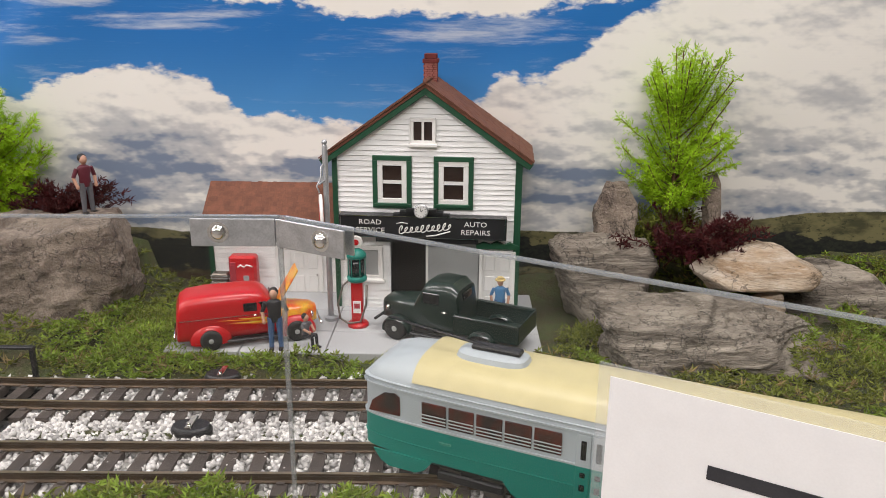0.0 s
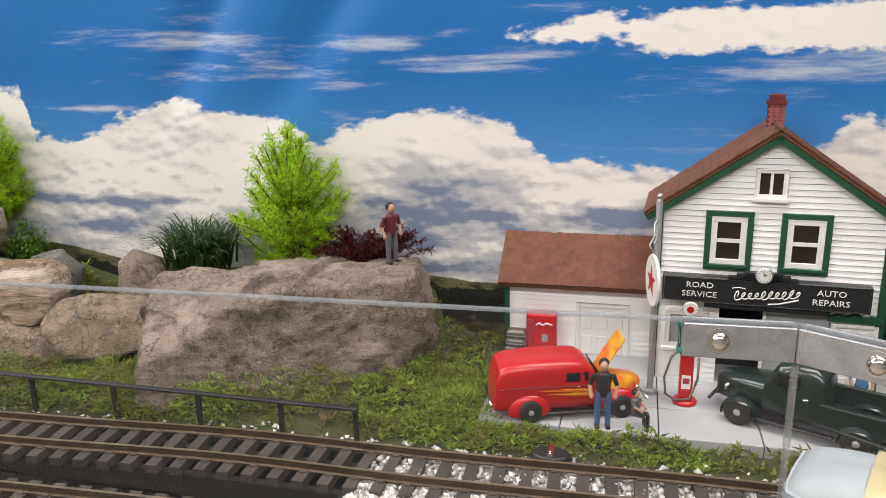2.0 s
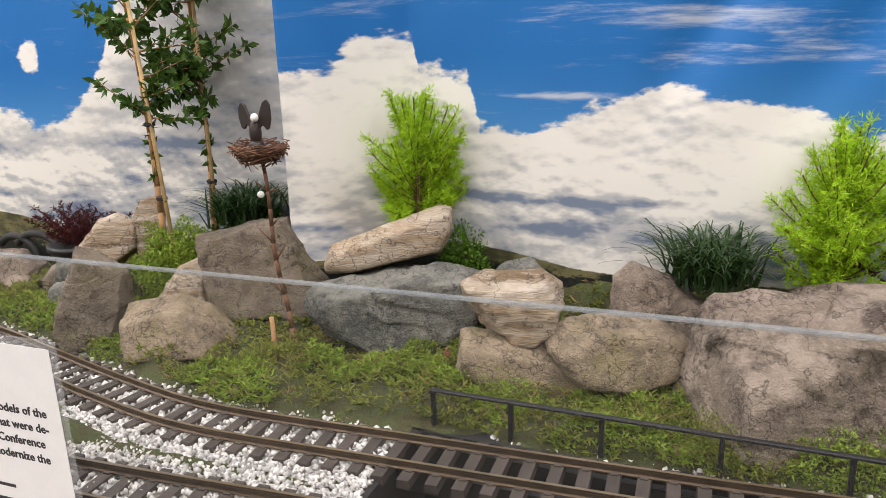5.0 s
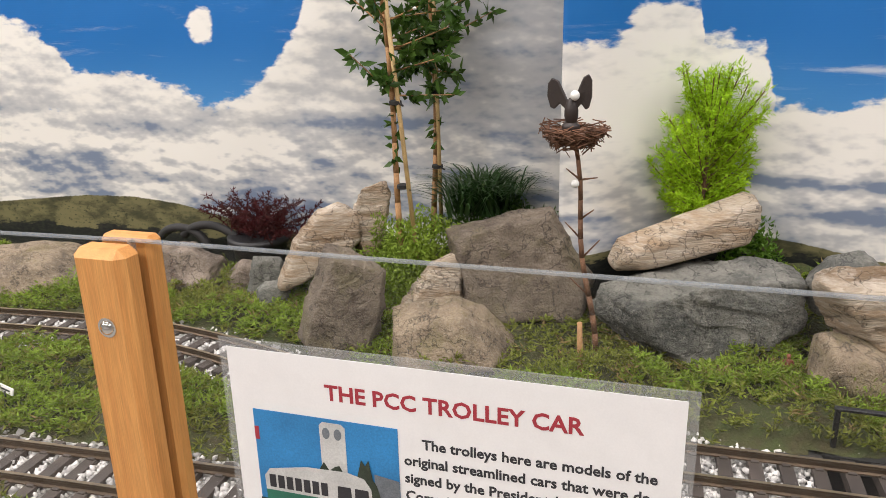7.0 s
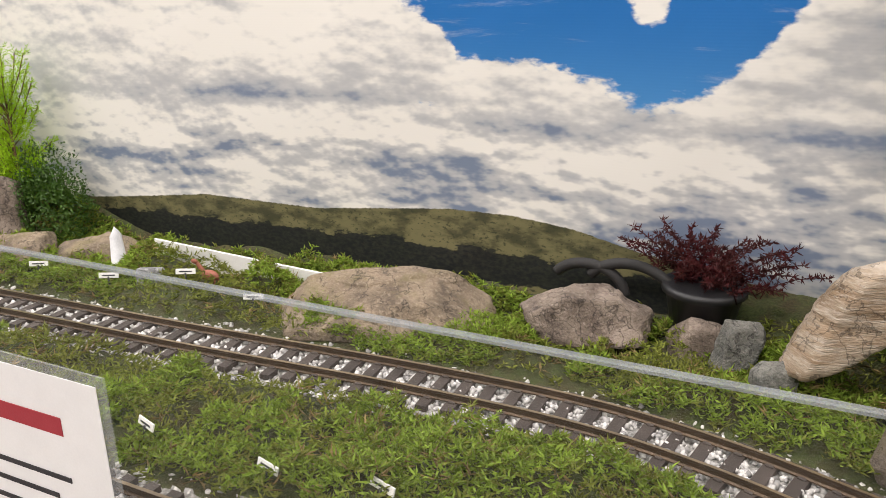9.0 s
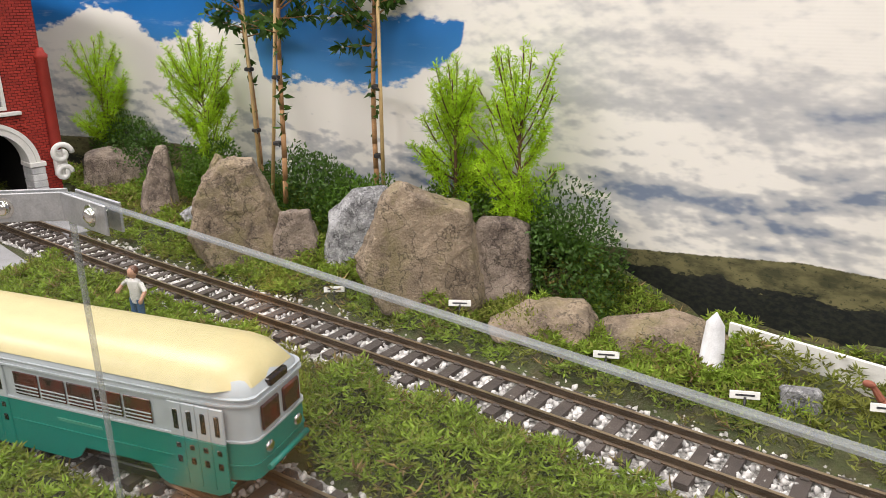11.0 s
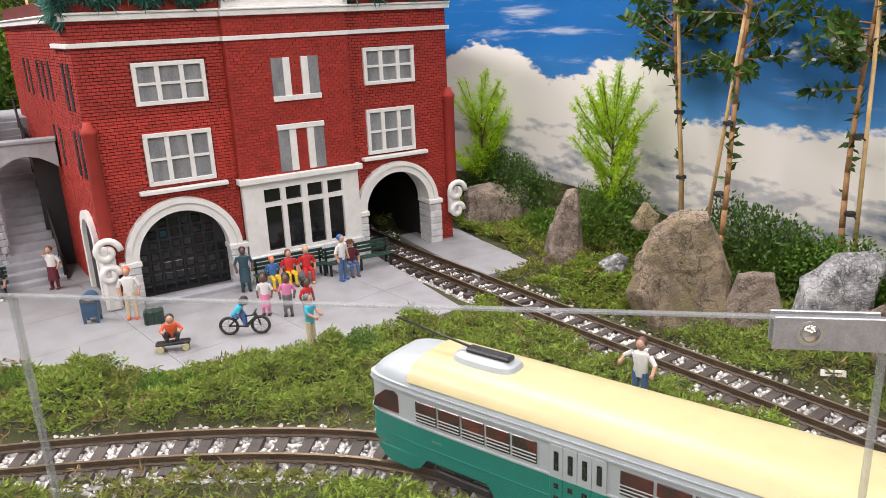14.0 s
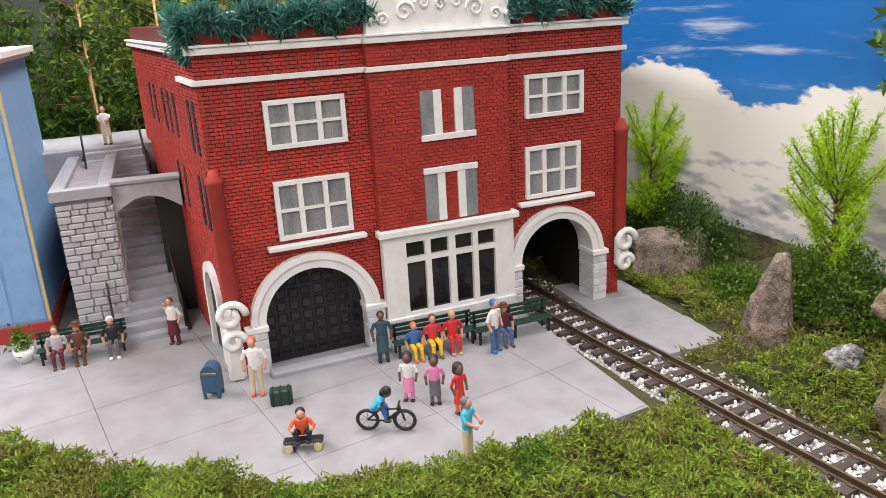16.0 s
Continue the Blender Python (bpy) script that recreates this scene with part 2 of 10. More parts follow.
# ---- plants ----
def leaf_mesh(name, centres, ways, length, width, mat, seed, bend=0.3, sides=1):
    """Many small pointed leaves in one mesh: a kite of two triangles each."""
    rng = np.random.RandomState(seed)
    n = len(centres)
    ways = ways / (np.linalg.norm(ways, axis=1, keepdims=True) + 1e-9)
    side = np.cross(ways, rng.normal(size=(n, 3)))
    side /= np.linalg.norm(side, axis=1, keepdims=True) + 1e-9
    up = np.cross(side, ways)
    L = np.asarray(length).reshape(-1, 1) * np.ones((n, 1))
    W = np.asarray(width).reshape(-1, 1) * np.ones((n, 1))
    base = centres
    mid = centres + ways * L * 0.45
    tip = centres + ways * L - up * L * bend
    v = np.stack([base, mid + side * W / 2, tip, mid - side * W / 2], 1).reshape(-1, 3)
    me = bpy.data.meshes.new(name)
    me.vertices.add(4 * n)
    me.vertices.foreach_set("co", v.ravel())
    k = np.arange(n)[:, None] * 4
    tris = np.concatenate([k + np.array([[0, 1, 2]]), k + np.array([[0, 2, 3]])], 1).reshape(-1)
    me.loops.add(len(tris))
    me.loops.foreach_set("vertex_index", tris.astype(np.int32))
    me.polygons.add(2 * n)
    me.polygons.foreach_set("loop_start", np.arange(2 * n, dtype=np.int32) * 3)
    me.update(calc_edges=True)
    me.materials.append(mat)
    return me


def leaf_material(name, color, tint, rough=0.5):
    m = material(name, color, rough=rough, vary=0.12, fine=300, coarse=25, bump=0, tint=tint, island=0.35)
    p = m.node_tree.nodes["Principled BSDF"]
    p.inputs["Specular IOR Level"].default_value = 0.25
    src = p.inputs["Base Color"].links[0].from_socket
    n, l = m.node_tree.nodes, m.node_tree.links
    tr = n.new("ShaderNodeBsdfTranslucent")
    l.new(src, tr.inputs["Color"])
    mx = n.new("ShaderNodeMixShader")
    mx.inputs[0].default_value = 0.3
    l.new(p.outputs[0], mx.inputs[1]), l.new(tr.outputs[0], mx.inputs[2])
    l.new(mx.outputs[0], n["Material Output"].inputs["Surface"])
    return m


def feather_bush(x, y, z, width, height, seed, mat, bark, label, limbs=88, group="feathery bushes"):
    """A soft upright conifer: a short stem, rising limbs and fine needle sprays."""
    rng = np.random.RandomState(seed)
    top = thing("conifer_bush", label, "bush", pose(x, y, z), group)
    bm = bmesh.new()
    rod(bm, (0, 0, -0.01), (0, 0, height * 0.5), 0.0028, 0.0015, 7)
    cs, ws = [], []
    for i in range(limbs):
        u = rng.uniform(0.1, 1.0)
        a = rng.uniform(0, 2 * math.pi)
        reach = width / 2 * math.sqrt(max(0.03, 1 - ((u - 0.52) / 0.5) ** 2)) * rng.uniform(0.4, 1.08)
        h1 = height * u * rng.uniform(0.9, 1.04)
        h0 = max(0.02, u * 0.74 - rng.uniform(0.06, 0.2)) * height
        p0, p2 = np.array((0, 0, h0)), np.array((math.cos(a) * reach, math.sin(a) * reach, h1))
        p1 = np.array((math.cos(a) * reach * 0.62, math.sin(a) * reach * 0.62, h0 + (h1 - h0) * 0.42))
        line = [((1 - s) ** 2 * p0 + 2 * s * (1 - s) * p1 + s * s * p2) for s in np.linspace(0, 1, 7)]
        tube(bm, [tuple(q) for q in line[::2]], 0.0008, 4)
        for s in np.linspace(0.16, 1, 19):
            q = (1 - s) ** 2 * p0 + 2 * s * (1 - s) * p1 + s * s * p2
            d = 2 * (1 - s) * (p1 - p0) + 2 * s * (p2 - p1)
            d /= np.linalg.norm(d)
            for _ in range(2):
                sp = d * 0.9 + rng.normal(size=3) * 0.6
                sp /= np.linalg.norm(sp)
                ln = rng.uniform(0.008, 0.02) * (1.2 - s * 0.6)
                for u in np.linspace(0.1, 1, 7):
                    cs.append(q + sp * ln * u)
                    ws.append(sp * 0.8 + rng.normal(size=3) * 0.6)
    part("stem", bm, bark, top)
    ob = new("crown", leaf_mesh("crown", np.array(cs), np.array(ws), rng.uniform(0.0045, 0.0085, len(cs)), 0.0011, mat, seed))
    ob.parent = top
    return top


def leafy_clump(name, x, y, z, size, seed, mat, label, category="shrub", count=2600, leaf=0.007, wide=0.0035, group="", shell=0.45):
    """A low mound of small leaves with an uneven outline."""
    rng = np.random.RandomState(seed)
    d = rng.normal(size=(count, 3))
    d[:, 2] = np.abs(d[:, 2])
    d /= np.linalg.norm(d, axis=1, keepdims=True)
    lump = np.array([1 + 0.35 * noise.noise(Vector(v * 2.2) + Vector((seed * 3.1, 0, 0))) for v in d])
    r = (shell + (1 - shell) * rng.uniform(0, 1, count) ** 0.5) * lump
    c = d * r[:, None] * np.array(size) / 2 * np.array([1, 1, 2])
    w = d + rng.normal(size=(count, 3)) * 0.7
    ob = new(name, leaf_mesh(name, c, w, rng.uniform(0.6, 1.2, count) * leaf, wide, mat, seed))
    ob.matrix_basis = pose(x, y, z)
    return tagged(ob, label, category, group)


def blade_tuft(x, y, z, radius, height, seed, mat, label, count=420, group="grass tufts"):
    """Strap leaves arching out of one root."""
    rng = np.random.RandomState(seed)
    vs, fs = [], []
    for _ in range(count):
        a = rng.uniform(0, 2 * math.pi)
        out, h = radius * rng.uniform(0.3, 1.05), height * rng.uniform(0.55, 1.05)
        o = np.array((rng.normal() * radius * 0.22, rng.normal() * radius * 0.22, 0))
        side = np.array((-math.sin(a), math.cos(a), 0)) * 0.0019
        k = len(vs)
        for s in (0, 0.35, 0.65, 0.88, 1.0):
            p = o + np.array((math.cos(a) * out * s ** 1.3, math.sin(a) * out * s ** 1.3, h * (1.9 * s - 1.15 * s * s)))
            w = side * (1 - s * 0.85)
            vs += [tuple(p + w), tuple(p - w)]
        fs += [(k + 2 * i, k + 2 * i + 1, k + 2 * i + 3, k + 2 * i + 2) for i in range(4)]
    ob = new("grass_tuft", raw_mesh("grass_tuft", vs, fs, [mat]))
    ob.matrix_basis = pose(x, y, z)
    return tagged(ob, label, "grass tuft", group)


def young_tree(x, y, z, lean, height, crown_from, seed, mat, bark, tie, stake, label, spread=0.085, leaves=900, flowers=None):
    """A staked sapling: trunk, cane, rubber ties and a crown of broad leaves on twigs."""
    rng = np.random.RandomState(seed)
    top = thing("young_tree", label, "tree", pose(x, y, z), "staked saplings")
    lx, ly = lean

    def along(s):
        return np.array((lx * s + 0.004 * math.sin(s * 7 + seed), ly * s, height * s))

    bm = bmesh.new()
    pts = [along(s) for s in np.linspace(-0.03, 1, 15)]
    for i, (a, b) in enumerate(zip(pts, pts[1:])):
        rod(bm, tuple(a), tuple(b), 0.0042 * (1 - i / 24), 0.0042 * (1 - (i + 1) / 24), 8)
    part("trunk", bm, bark, top)
    if stake:
        sx, sy = stake
        bm = bmesh.new()
        rod(bm, (sx, sy, -0.01), (lx * 0.75 + sx * 0.2, ly * 0.75, height * 0.75), 0.0028, 0.0026, 8)
        part("cane", bm, MAT["cane"], top)
        for s in (0.16, 0.36):
            p = along(s)
            q = np.array((sx * (1 - s) + lx * s, sy * (1 - s) + ly * s, height * s))
            bm = bmesh.new()
            c = (p + q) / 2
            lathe(bm, tuple(c), [(0.0052, -0.003), (0.0075, -0.002), (0.0075, 0.002), (0.0052, 0.003)], 10)
            rod(bm, tuple(c + (0.006, -0.004, 0)), tuple(c + (0.012, -0.006, -0.003)), 0.0014, 0.0012, 5)
            part("rubber_tie", bm, tie, top)
    cs, ws = [], []
    bm = bmesh.new()
    for i in range(46):
        s = crown_from + (1 - crown_from) * rng.uniform(0, 1)
        p = along(s)
        a = rng.uniform(0, 2 * math.pi)
        d = np.array((math.cos(a), math.sin(a), rng.uniform(-0.1, 0.9)))
        d /= np.linalg.norm(d)
        ln = spread * rng.uniform(0.4, 1.0)
        q = p + d * ln
        rod(bm, tuple(p), tuple(q), 0.0012, 0.0005, 4)
        for _ in range(leaves // 46):
            u = rng.uniform(0.2, 1.05)
            cs.append(p + d * ln * u)
            ws.append(d * 0.5 + rng.normal(size=3) * 0.8 + np.array((0, 0, -0.15)))
    for _ in range(26):
        s = rng.uniform(0.2, crown_from)
        cs.append(along(s))
        ws.append(rng.normal(size=3) + np.array((0, 0, 0.5)))
    part("branchwork", bm, bark, top)
    ob = new("leaves", leaf_mesh("leaves", np.array(cs), np.array(ws), rng.uniform(0.012, 0.02, len(cs)), 0.0075, mat, seed, bend=0.15))
    ob.parent = top
    if flowers:
        bm = bmesh.new()
        for i in range(14):
            c = cs[rng.randint(len(cs))]
            ball(bm, tuple(c), 0.0028, (1, 1, 0.7), 6, 4)
        part("blossoms", bm, flowers, top, "small white blossoms")
    return top


# ---- figurines: one plain mesh each ----
def figurine(x, y, z, turn, top_mat, leg_mat, skin, hair, label, height=0.074, sit=False, skirt=None, arms="down", base=None, tall_hat=None, bend=0.0, head=1.0):
    """A plain model figure: legs or skirt, trunk, two arms and a smooth head."""
    k = height / 0.074
    bm = bmesh.new()
    hip = 0.036 * k if not sit else 0.019 * k
    if sit:
        for s in (-1, 1):
            rod(bm, (s * 0.004 * k, 0, hip), (s * 0.005 * k, -0.017 * k, hip + 0.001), 0.0038 * k, 0.0032 * k, 8, 1)
            rod(bm, (s * 0.005 * k, -0.017 * k, hip), (s * 0.005 * k, -0.018 * k, 0.002), 0.003 * k, 0.0022 * k, 8, 1)
            box(bm, s * 0.005 * k - 0.0022, s * 0.005 * k + 0.0022, -0.025 * k, -0.016 * k, 0, 0.0035 * k, 0.0008, slot=3)
    else:
        for s in (-1, 1):
            rod(bm, (s * 0.0042 * k, 0, hip + 0.002), (s * 0.0052 * k, 0, 0.002), 0.004 * k, 0.0026 * k, 8, 1)
            box(bm, s * 0.0052 * k - 0.0023, s * 0.0052 * k + 0.0023, -0.0065 * k, 0.003 * k, 0, 0.0036 * k, 0.0008, slot=3)
    if skirt:
        lathe(bm, (0, 0, hip * 0.45), [(0.0088 * k, 0), (0.0085 * k, 0.004 * k), (0.0058 * k, hip * 0.62)], 12, 4)
    tilt = Matrix.Translation((0, 0, hip)) @ Matrix.Rotation(radians(bend), 4, "X")
    lathe(bm, (0, 0, 0), [(0.005 * k, -0.003 * k), (0.0066 * k, 0.003 * k), (0.0062 * k, 0.009 * k), (0.0078 * k, 0.017 * k), (0.0066 * k, 0.021 * k), (0.0028 * k, 0.0235 * k)], 12, 0, tilt @ Matrix.Diagonal((1.1, 0.72, 1, 1)))
    lift = 0.0295 * k + (head - 1) * 0.004 * k
    rod(bm, tilt @ Vector((0, 0, 0.021 * k)), tilt @ Vector((0, 0, lift)), 0.0021 * k, 0.0021 * k, 8, 2)
    ball(bm, (0, -0.0008 * k, lift), 0.0051 * k * head, (0.88, 1, 1.15), 12, 9, 2, tilt)
    ball(bm, (0, 0.0011 * k * head, lift + 0.0017 * k * head), 0.0054 * k * head, (0.96, 1, 1.0), 12, 9, 3, tilt)
    if head > 1.2:
        ball(bm, (0, 0.0028 * k * head, lift - 0.002 * k), 0.0048 * k * head, (1.05, 0.8, 1.15), 10, 8, 3, tilt)
    if tall_hat:
        lathe(bm, (0, 0, 0.0325 * k), [(0.0078 * k, 0), (0.0078 * k, 0.0008), (0.0052 * k, 0.001), (0.0046 * k, 0.0045 * k)], 12, 4 if not skirt else 3, tilt)
    sh = [tilt @ Vector((s * 0.0088 * k, 0, 0.0195 * k)) for s in (-1, 1)]
    ends = {"down": ((-0.0115, -0.003, -0.002), (0.0115, -0.003, -0.002)), "front": ((-0.005, -0.013, 0.008), (0.005, -0.013, 0.009)), "out": ((-0.019, -0.005, 0.008), (0.016, -0.01, 0.004)), "up": ((-0.006, -0.006, 0.027), (0.0115, -0.004, 0.0))}[arms]
    for a, e in zip(sh, ends):
        e = tilt @ (Vector(e) * k)
        mid = (a + e) / 2 + Vector((0.003 * (1 if e.x > 0 else -1), 0.003, 0)) * k
        rod(bm, a, mid, 0.0026 * k, 0.0023 * k, 7, 0)
        rod(bm, mid, e, 0.0022 * k, 0.0017 * k, 7, 2)
        ball(bm, e, 0.0023 * k, (1, 1, 1.2), 7, 5, 2)
    if base:
        lathe(bm, (0, 0, -0.0008), [(0.012 * k, 0), (0.012 * k, 0.001)], 18, 5)
    ob = new("figurine", mesh_of("figurine", bm, top_mat, leg_mat, skin, hair, skirt or tall_hat or leg_mat, base or leg_mat))
    ob.matrix_basis = pose(x, y, z, 0, 0, turn)
    return tagged(ob, label, "figurine", "model figures")


def banner_material():
    """Printed vinyl: the sheet carries soft fields of cloud and land, the fine outlines are grown here."""
    m = bpy.data.materials.new("printed_banner")
    m.use_nodes = True
    n, l = m.node_tree.nodes, m.node_tree.links
    p = n["Principled BSDF"]
    p.inputs["Roughness"].default_value = 0.42
    p.inputs["Specular IOR Level"].default_value = 0.35
    geo = n.new("ShaderNodeNewGeometry")

    def put(socket, value):
        if isinstance(value, bpy.types.NodeSocket):
            l.new(value, socket)
        else:
            socket.default_value = value

    def calc(op, a, b=0.0, c=0.0):
        t = n.new("ShaderNodeMath")
        t.operation = op
        for k, v in enumerate((a, b, c)):
            put(t.inputs[k], v)
        return t.outputs[0]

    def ramp(v, a, b):
        t = n.new("ShaderNodeMapRange")
        t.interpolation_type = "SMOOTHSTEP"
        put(t.inputs["Value"], v)
        t.inputs["From Min"].default_value, t.inputs["From Max"].default_value = a, b
        return t.outputs["Result"]

    def blend(a, b, f):
        t = n.new("ShaderNodeMix")
        t.data_type = "RGBA"
        for key, v in (("Factor", f), ("A", a), ("B", b)):
            put(t.inputs[key], (*v, 1) if isinstance(v, tuple) else v)
        return t.outputs["Result"]

    def spot(scale=(1, 1, 1), shift=(0, 0, 0)):
        t = n.new("ShaderNodeMapping")
        t.inputs["Scale"].default_value, t.inputs["Location"].default_value = scale, shift
        l.new(geo.outputs["Position"], t.inputs["Vector"])
        return t.outputs["Vector"]

    def cloudy(scale, where, detail=8, rough=0.6, warp=0.0):
        t = n.new("ShaderNodeTexNoise")
        for key, v in (("Scale", scale), ("Detail", detail), ("Roughness", rough), ("Distortion", warp)):
            t.inputs[key].default_value = v
        l.new(where, t.inputs["Vector"])
        return t.outputs["Fac"]

    def puffs(scale, where):
        t = n.new("ShaderNodeTexVoronoi")
        t.feature, t.normalize = "SMOOTH_F1", True
        for key, v in (("Scale", scale), ("Detail", 3.0), ("Roughness", 0.55), ("Smoothness", 0.35)):
            t.inputs[key].default_value = v
        l.new(where, t.inputs["Vector"])
        return calc("SUBTRACT", 1.0, t.outputs["Distance"])

    sky, land = n.new("ShaderNodeAttribute"), n.new("ShaderNodeAttribute")
    sky.attribute_name, land.attribute_name = "sky", "land"
    a, b = n.new("ShaderNodeSeparateColor"), n.new("ShaderNodeSeparateColor")
    l.new(sky.outputs["Color"], a.inputs[0]), l.new(land.outputs["Color"], b.inputs[0])
    cover, lit, streak = a.outputs[0], a.outputs[1], a.outputs[2]
    below, band_top, band_low = b.outputs[0], b.outputs[1], b.outputs[2]
    flat = spot((1, 0.25, 2.1))
    here, over = puffs(15, flat), puffs(15, spot((1, 0.25, 2.1), (0.004, 0, 0.016)))
    broad, fine = cloudy(9, flat, 5, 0.5), cloudy(60, flat, 4, 0.55)
    bands = cloudy(5, spot((1.1, 0.25, 6.0)), 4, 0.5, 0.3)
    wisps = cloudy(4, spot((1.2, 0.25, 9.5), (3.0, 0, 1.2)), 8, 0.68, 0.25)
    # outline of the clouds
    edge = calc("MULTIPLY_ADD", calc("SUBTRACT", here, 0.62), 0.05, cover)
    edge = calc("MULTIPLY_ADD", calc("SUBTRACT", broad, 0.5), 0.055, edge)
    edge = calc("MULTIPLY_ADD", calc("SUBTRACT", fine, 0.5), 0.03, edge)
    mask = ramp(edge, -0.004, 0.0075)
    # light from above on the billows, slate bands low down
    calm = calc("MULTIPLY_ADD", streak, 0.6, 0.36)
    tone = calc("MULTIPLY_ADD", calc("MULTIPLY", calc("SUBTRACT", here, over), calm), 3.4, lit)
    tone = calc("MULTIPLY_ADD", calc("MULTIPLY", calc("SUBTRACT", broad, 0.5), calm), 2.0, tone)
    tone = calc("MULTIPLY_ADD", calc("SUBTRACT", fine, 0.5), 0.22, tone)
    shade = calc("MULTIPLY", calc("SUBTRACT", ramp(bands, 0.44, 0.74), 0.3), streak)
    tone = calc("MULTIPLY_ADD", shade, -0.5, tone)
    cloud = blend(blend((0.18, 0.225, 0.31), (0.48, 0.485, 0.49), ramp(tone, -0.1, 0.44)), (0.8, 0.775, 0.72), ramp(tone, 0.4, 0.92))
    z = n.new("ShaderNodeSeparateXYZ")
    l.new(geo.outputs["Position"], z.inputs[0])
    blue = blend((0.1, 0.32, 0.62), (0.012, 0.14, 0.42), ramp(z.outputs["Z"], 0.14, 0.36))
    thin = calc("MULTIPLY", ramp(calc("ADD", wisps, calc("MULTIPLY", streak, 0.12)), 0.6, 0.86), 0.75)
    picture = blend(blend(blue, (0.58, 0.61, 0.66), thin), cloud, mask)
    # rolling land: pale grass, a dark wood, brown scrub and a field below
    folds, tufts = cloudy(26, spot((1, 0.25, 2.2)), 6, 0.6), cloudy(150, spot((1, 0.25, 1.6)), 4, 0.6)
    ground = blend((0.17, 0.155, 0.075), (0.06, 0.06, 0.032), ramp(folds, 0.4, 0.64))
    ground = blend(ground, (0.035, 0.04, 0.022), calc("MULTIPLY", ramp(tufts, 0.56, 0.66), 0.8))
    wobble = calc("MULTIPLY", calc("SUBTRACT", folds, 0.5), 0.05)
    tips = calc("MULTIPLY", calc("SUBTRACT", tufts, 0.5), 0.012)
    wood = calc("MULTIPLY", ramp(calc("ADD", calc("ADD", band_top, wobble), tips), -0.001, 0.002), ramp(calc("SUBTRACT", wobble, band_low), -0.002, 0.002))
    ground = blend(ground, blend((0.012, 0.014, 0.015), (0.032, 0.034, 0.026), ramp(tufts, 0.35, 0.7)), wood)
    scrub = calc("MULTIPLY", ramp(calc("SUBTRACT", band_low, wobble), -0.004, 0.004), ramp(folds, 0.46, 0.58))
    ground = blend(ground, (0.06, 0.032, 0.02), calc("MULTIPLY", scrub, 0.8))
    picture = blend(picture, ground, ramp(calc("ADD", below, calc("MULTIPLY", tips, 0.35)), -0.0006, 0.0009))
    l.new(picture, p.inputs["Base Color"])
    w = n.new("ShaderNodeTexWave")
    w.bands_direction = "Z"
    w.inputs["Scale"].default_value = 90
    l.new(geo.outputs["Position"], w.inputs["Vector"])
    bp = n.new("ShaderNodeBump")
    bp.inputs["Strength"].default_value, bp.inputs["Distance"].default_value = 0.04, 0.0006
    l.new(w.outputs["Fac"], bp.inputs["Height"]), l.new(bp.outputs["Normal"], p.inputs["Normal"])
    return m


def pane_material():
    """Clear acrylic: see-through, with gloss that grows at grazing view."""
    m = bpy.data.materials.new("clear_acrylic")
    m.use_nodes = True
    n, l = m.node_tree.nodes, m.node_tree.links
    n.remove(n["Principled BSDF"])
    t, g, f, x = n.new("ShaderNodeBsdfTransparent"), n.new("ShaderNodeBsdfGlossy"), n.new("ShaderNodeLayerWeight"), n.new("ShaderNodeMixShader")
    t.inputs["Color"].default_value = (0.985, 0.99, 0.985, 1)
    g.inputs["Roughness"].default_value = 0.06
    k = n.new("ShaderNodeMath")
    k.operation = "POWER"
    k.inputs[1].default_value = 5.0
    q = n.new("ShaderNodeMath")
    q.operation = "MULTIPLY_ADD"
    q.inputs[1].default_value, q.inputs[2].default_value = 0.5, 0.022
    f.inputs["Blend"].default_value = 0.5
    l.new(f.outputs["Facing"], k.inputs[0]), l.new(k.outputs[0], q.inputs[0])
    l.new(q.outputs[0], x.inputs[0]), l.new(t.outputs[0], x.inputs[1]), l.new(g.outputs[0], x.inputs[2])
    l.new(x.outputs[0], n["Material Output"].inputs["Surface"])
    return m


def edge_material():
    """The sawn edge of clear acrylic: cloudy, half see-through."""
    m = material("acrylic_edge", (0.36, 0.38, 0.38), 0.35, bump=0.05)
    n, l = m.node_tree.nodes, m.node_tree.links
    t, x = n.new("ShaderNodeBsdfTransparent"), n.new("ShaderNodeMixShader")
    x.inputs[0].default_value = 0.62
    l.new(n["Principled BSDF"].outputs[0], x.inputs[1]), l.new(t.outputs[0], x.inputs[2])
    l.new(x.outputs[0], n["Material Output"].inputs["Surface"])
    return m


def film_material():
    """Cloudy clear film round a laminated sheet."""
    m = material("laminate_film", (0.7, 0.72, 0.72), 0.25, vary=0.05, bump=0.02)
    n, l = m.node_tree.nodes, m.node_tree.links
    t, x = n.new("ShaderNodeBsdfTransparent"), n.new("ShaderNodeMixShader")
    x.inputs[0].default_value = 0.85
    l.new(n["Principled BSDF"].outputs[0], x.inputs[1]), l.new(t.outputs[0], x.inputs[2])
    l.new(x.outputs[0], n["Material Output"].inputs["Surface"])
    return m


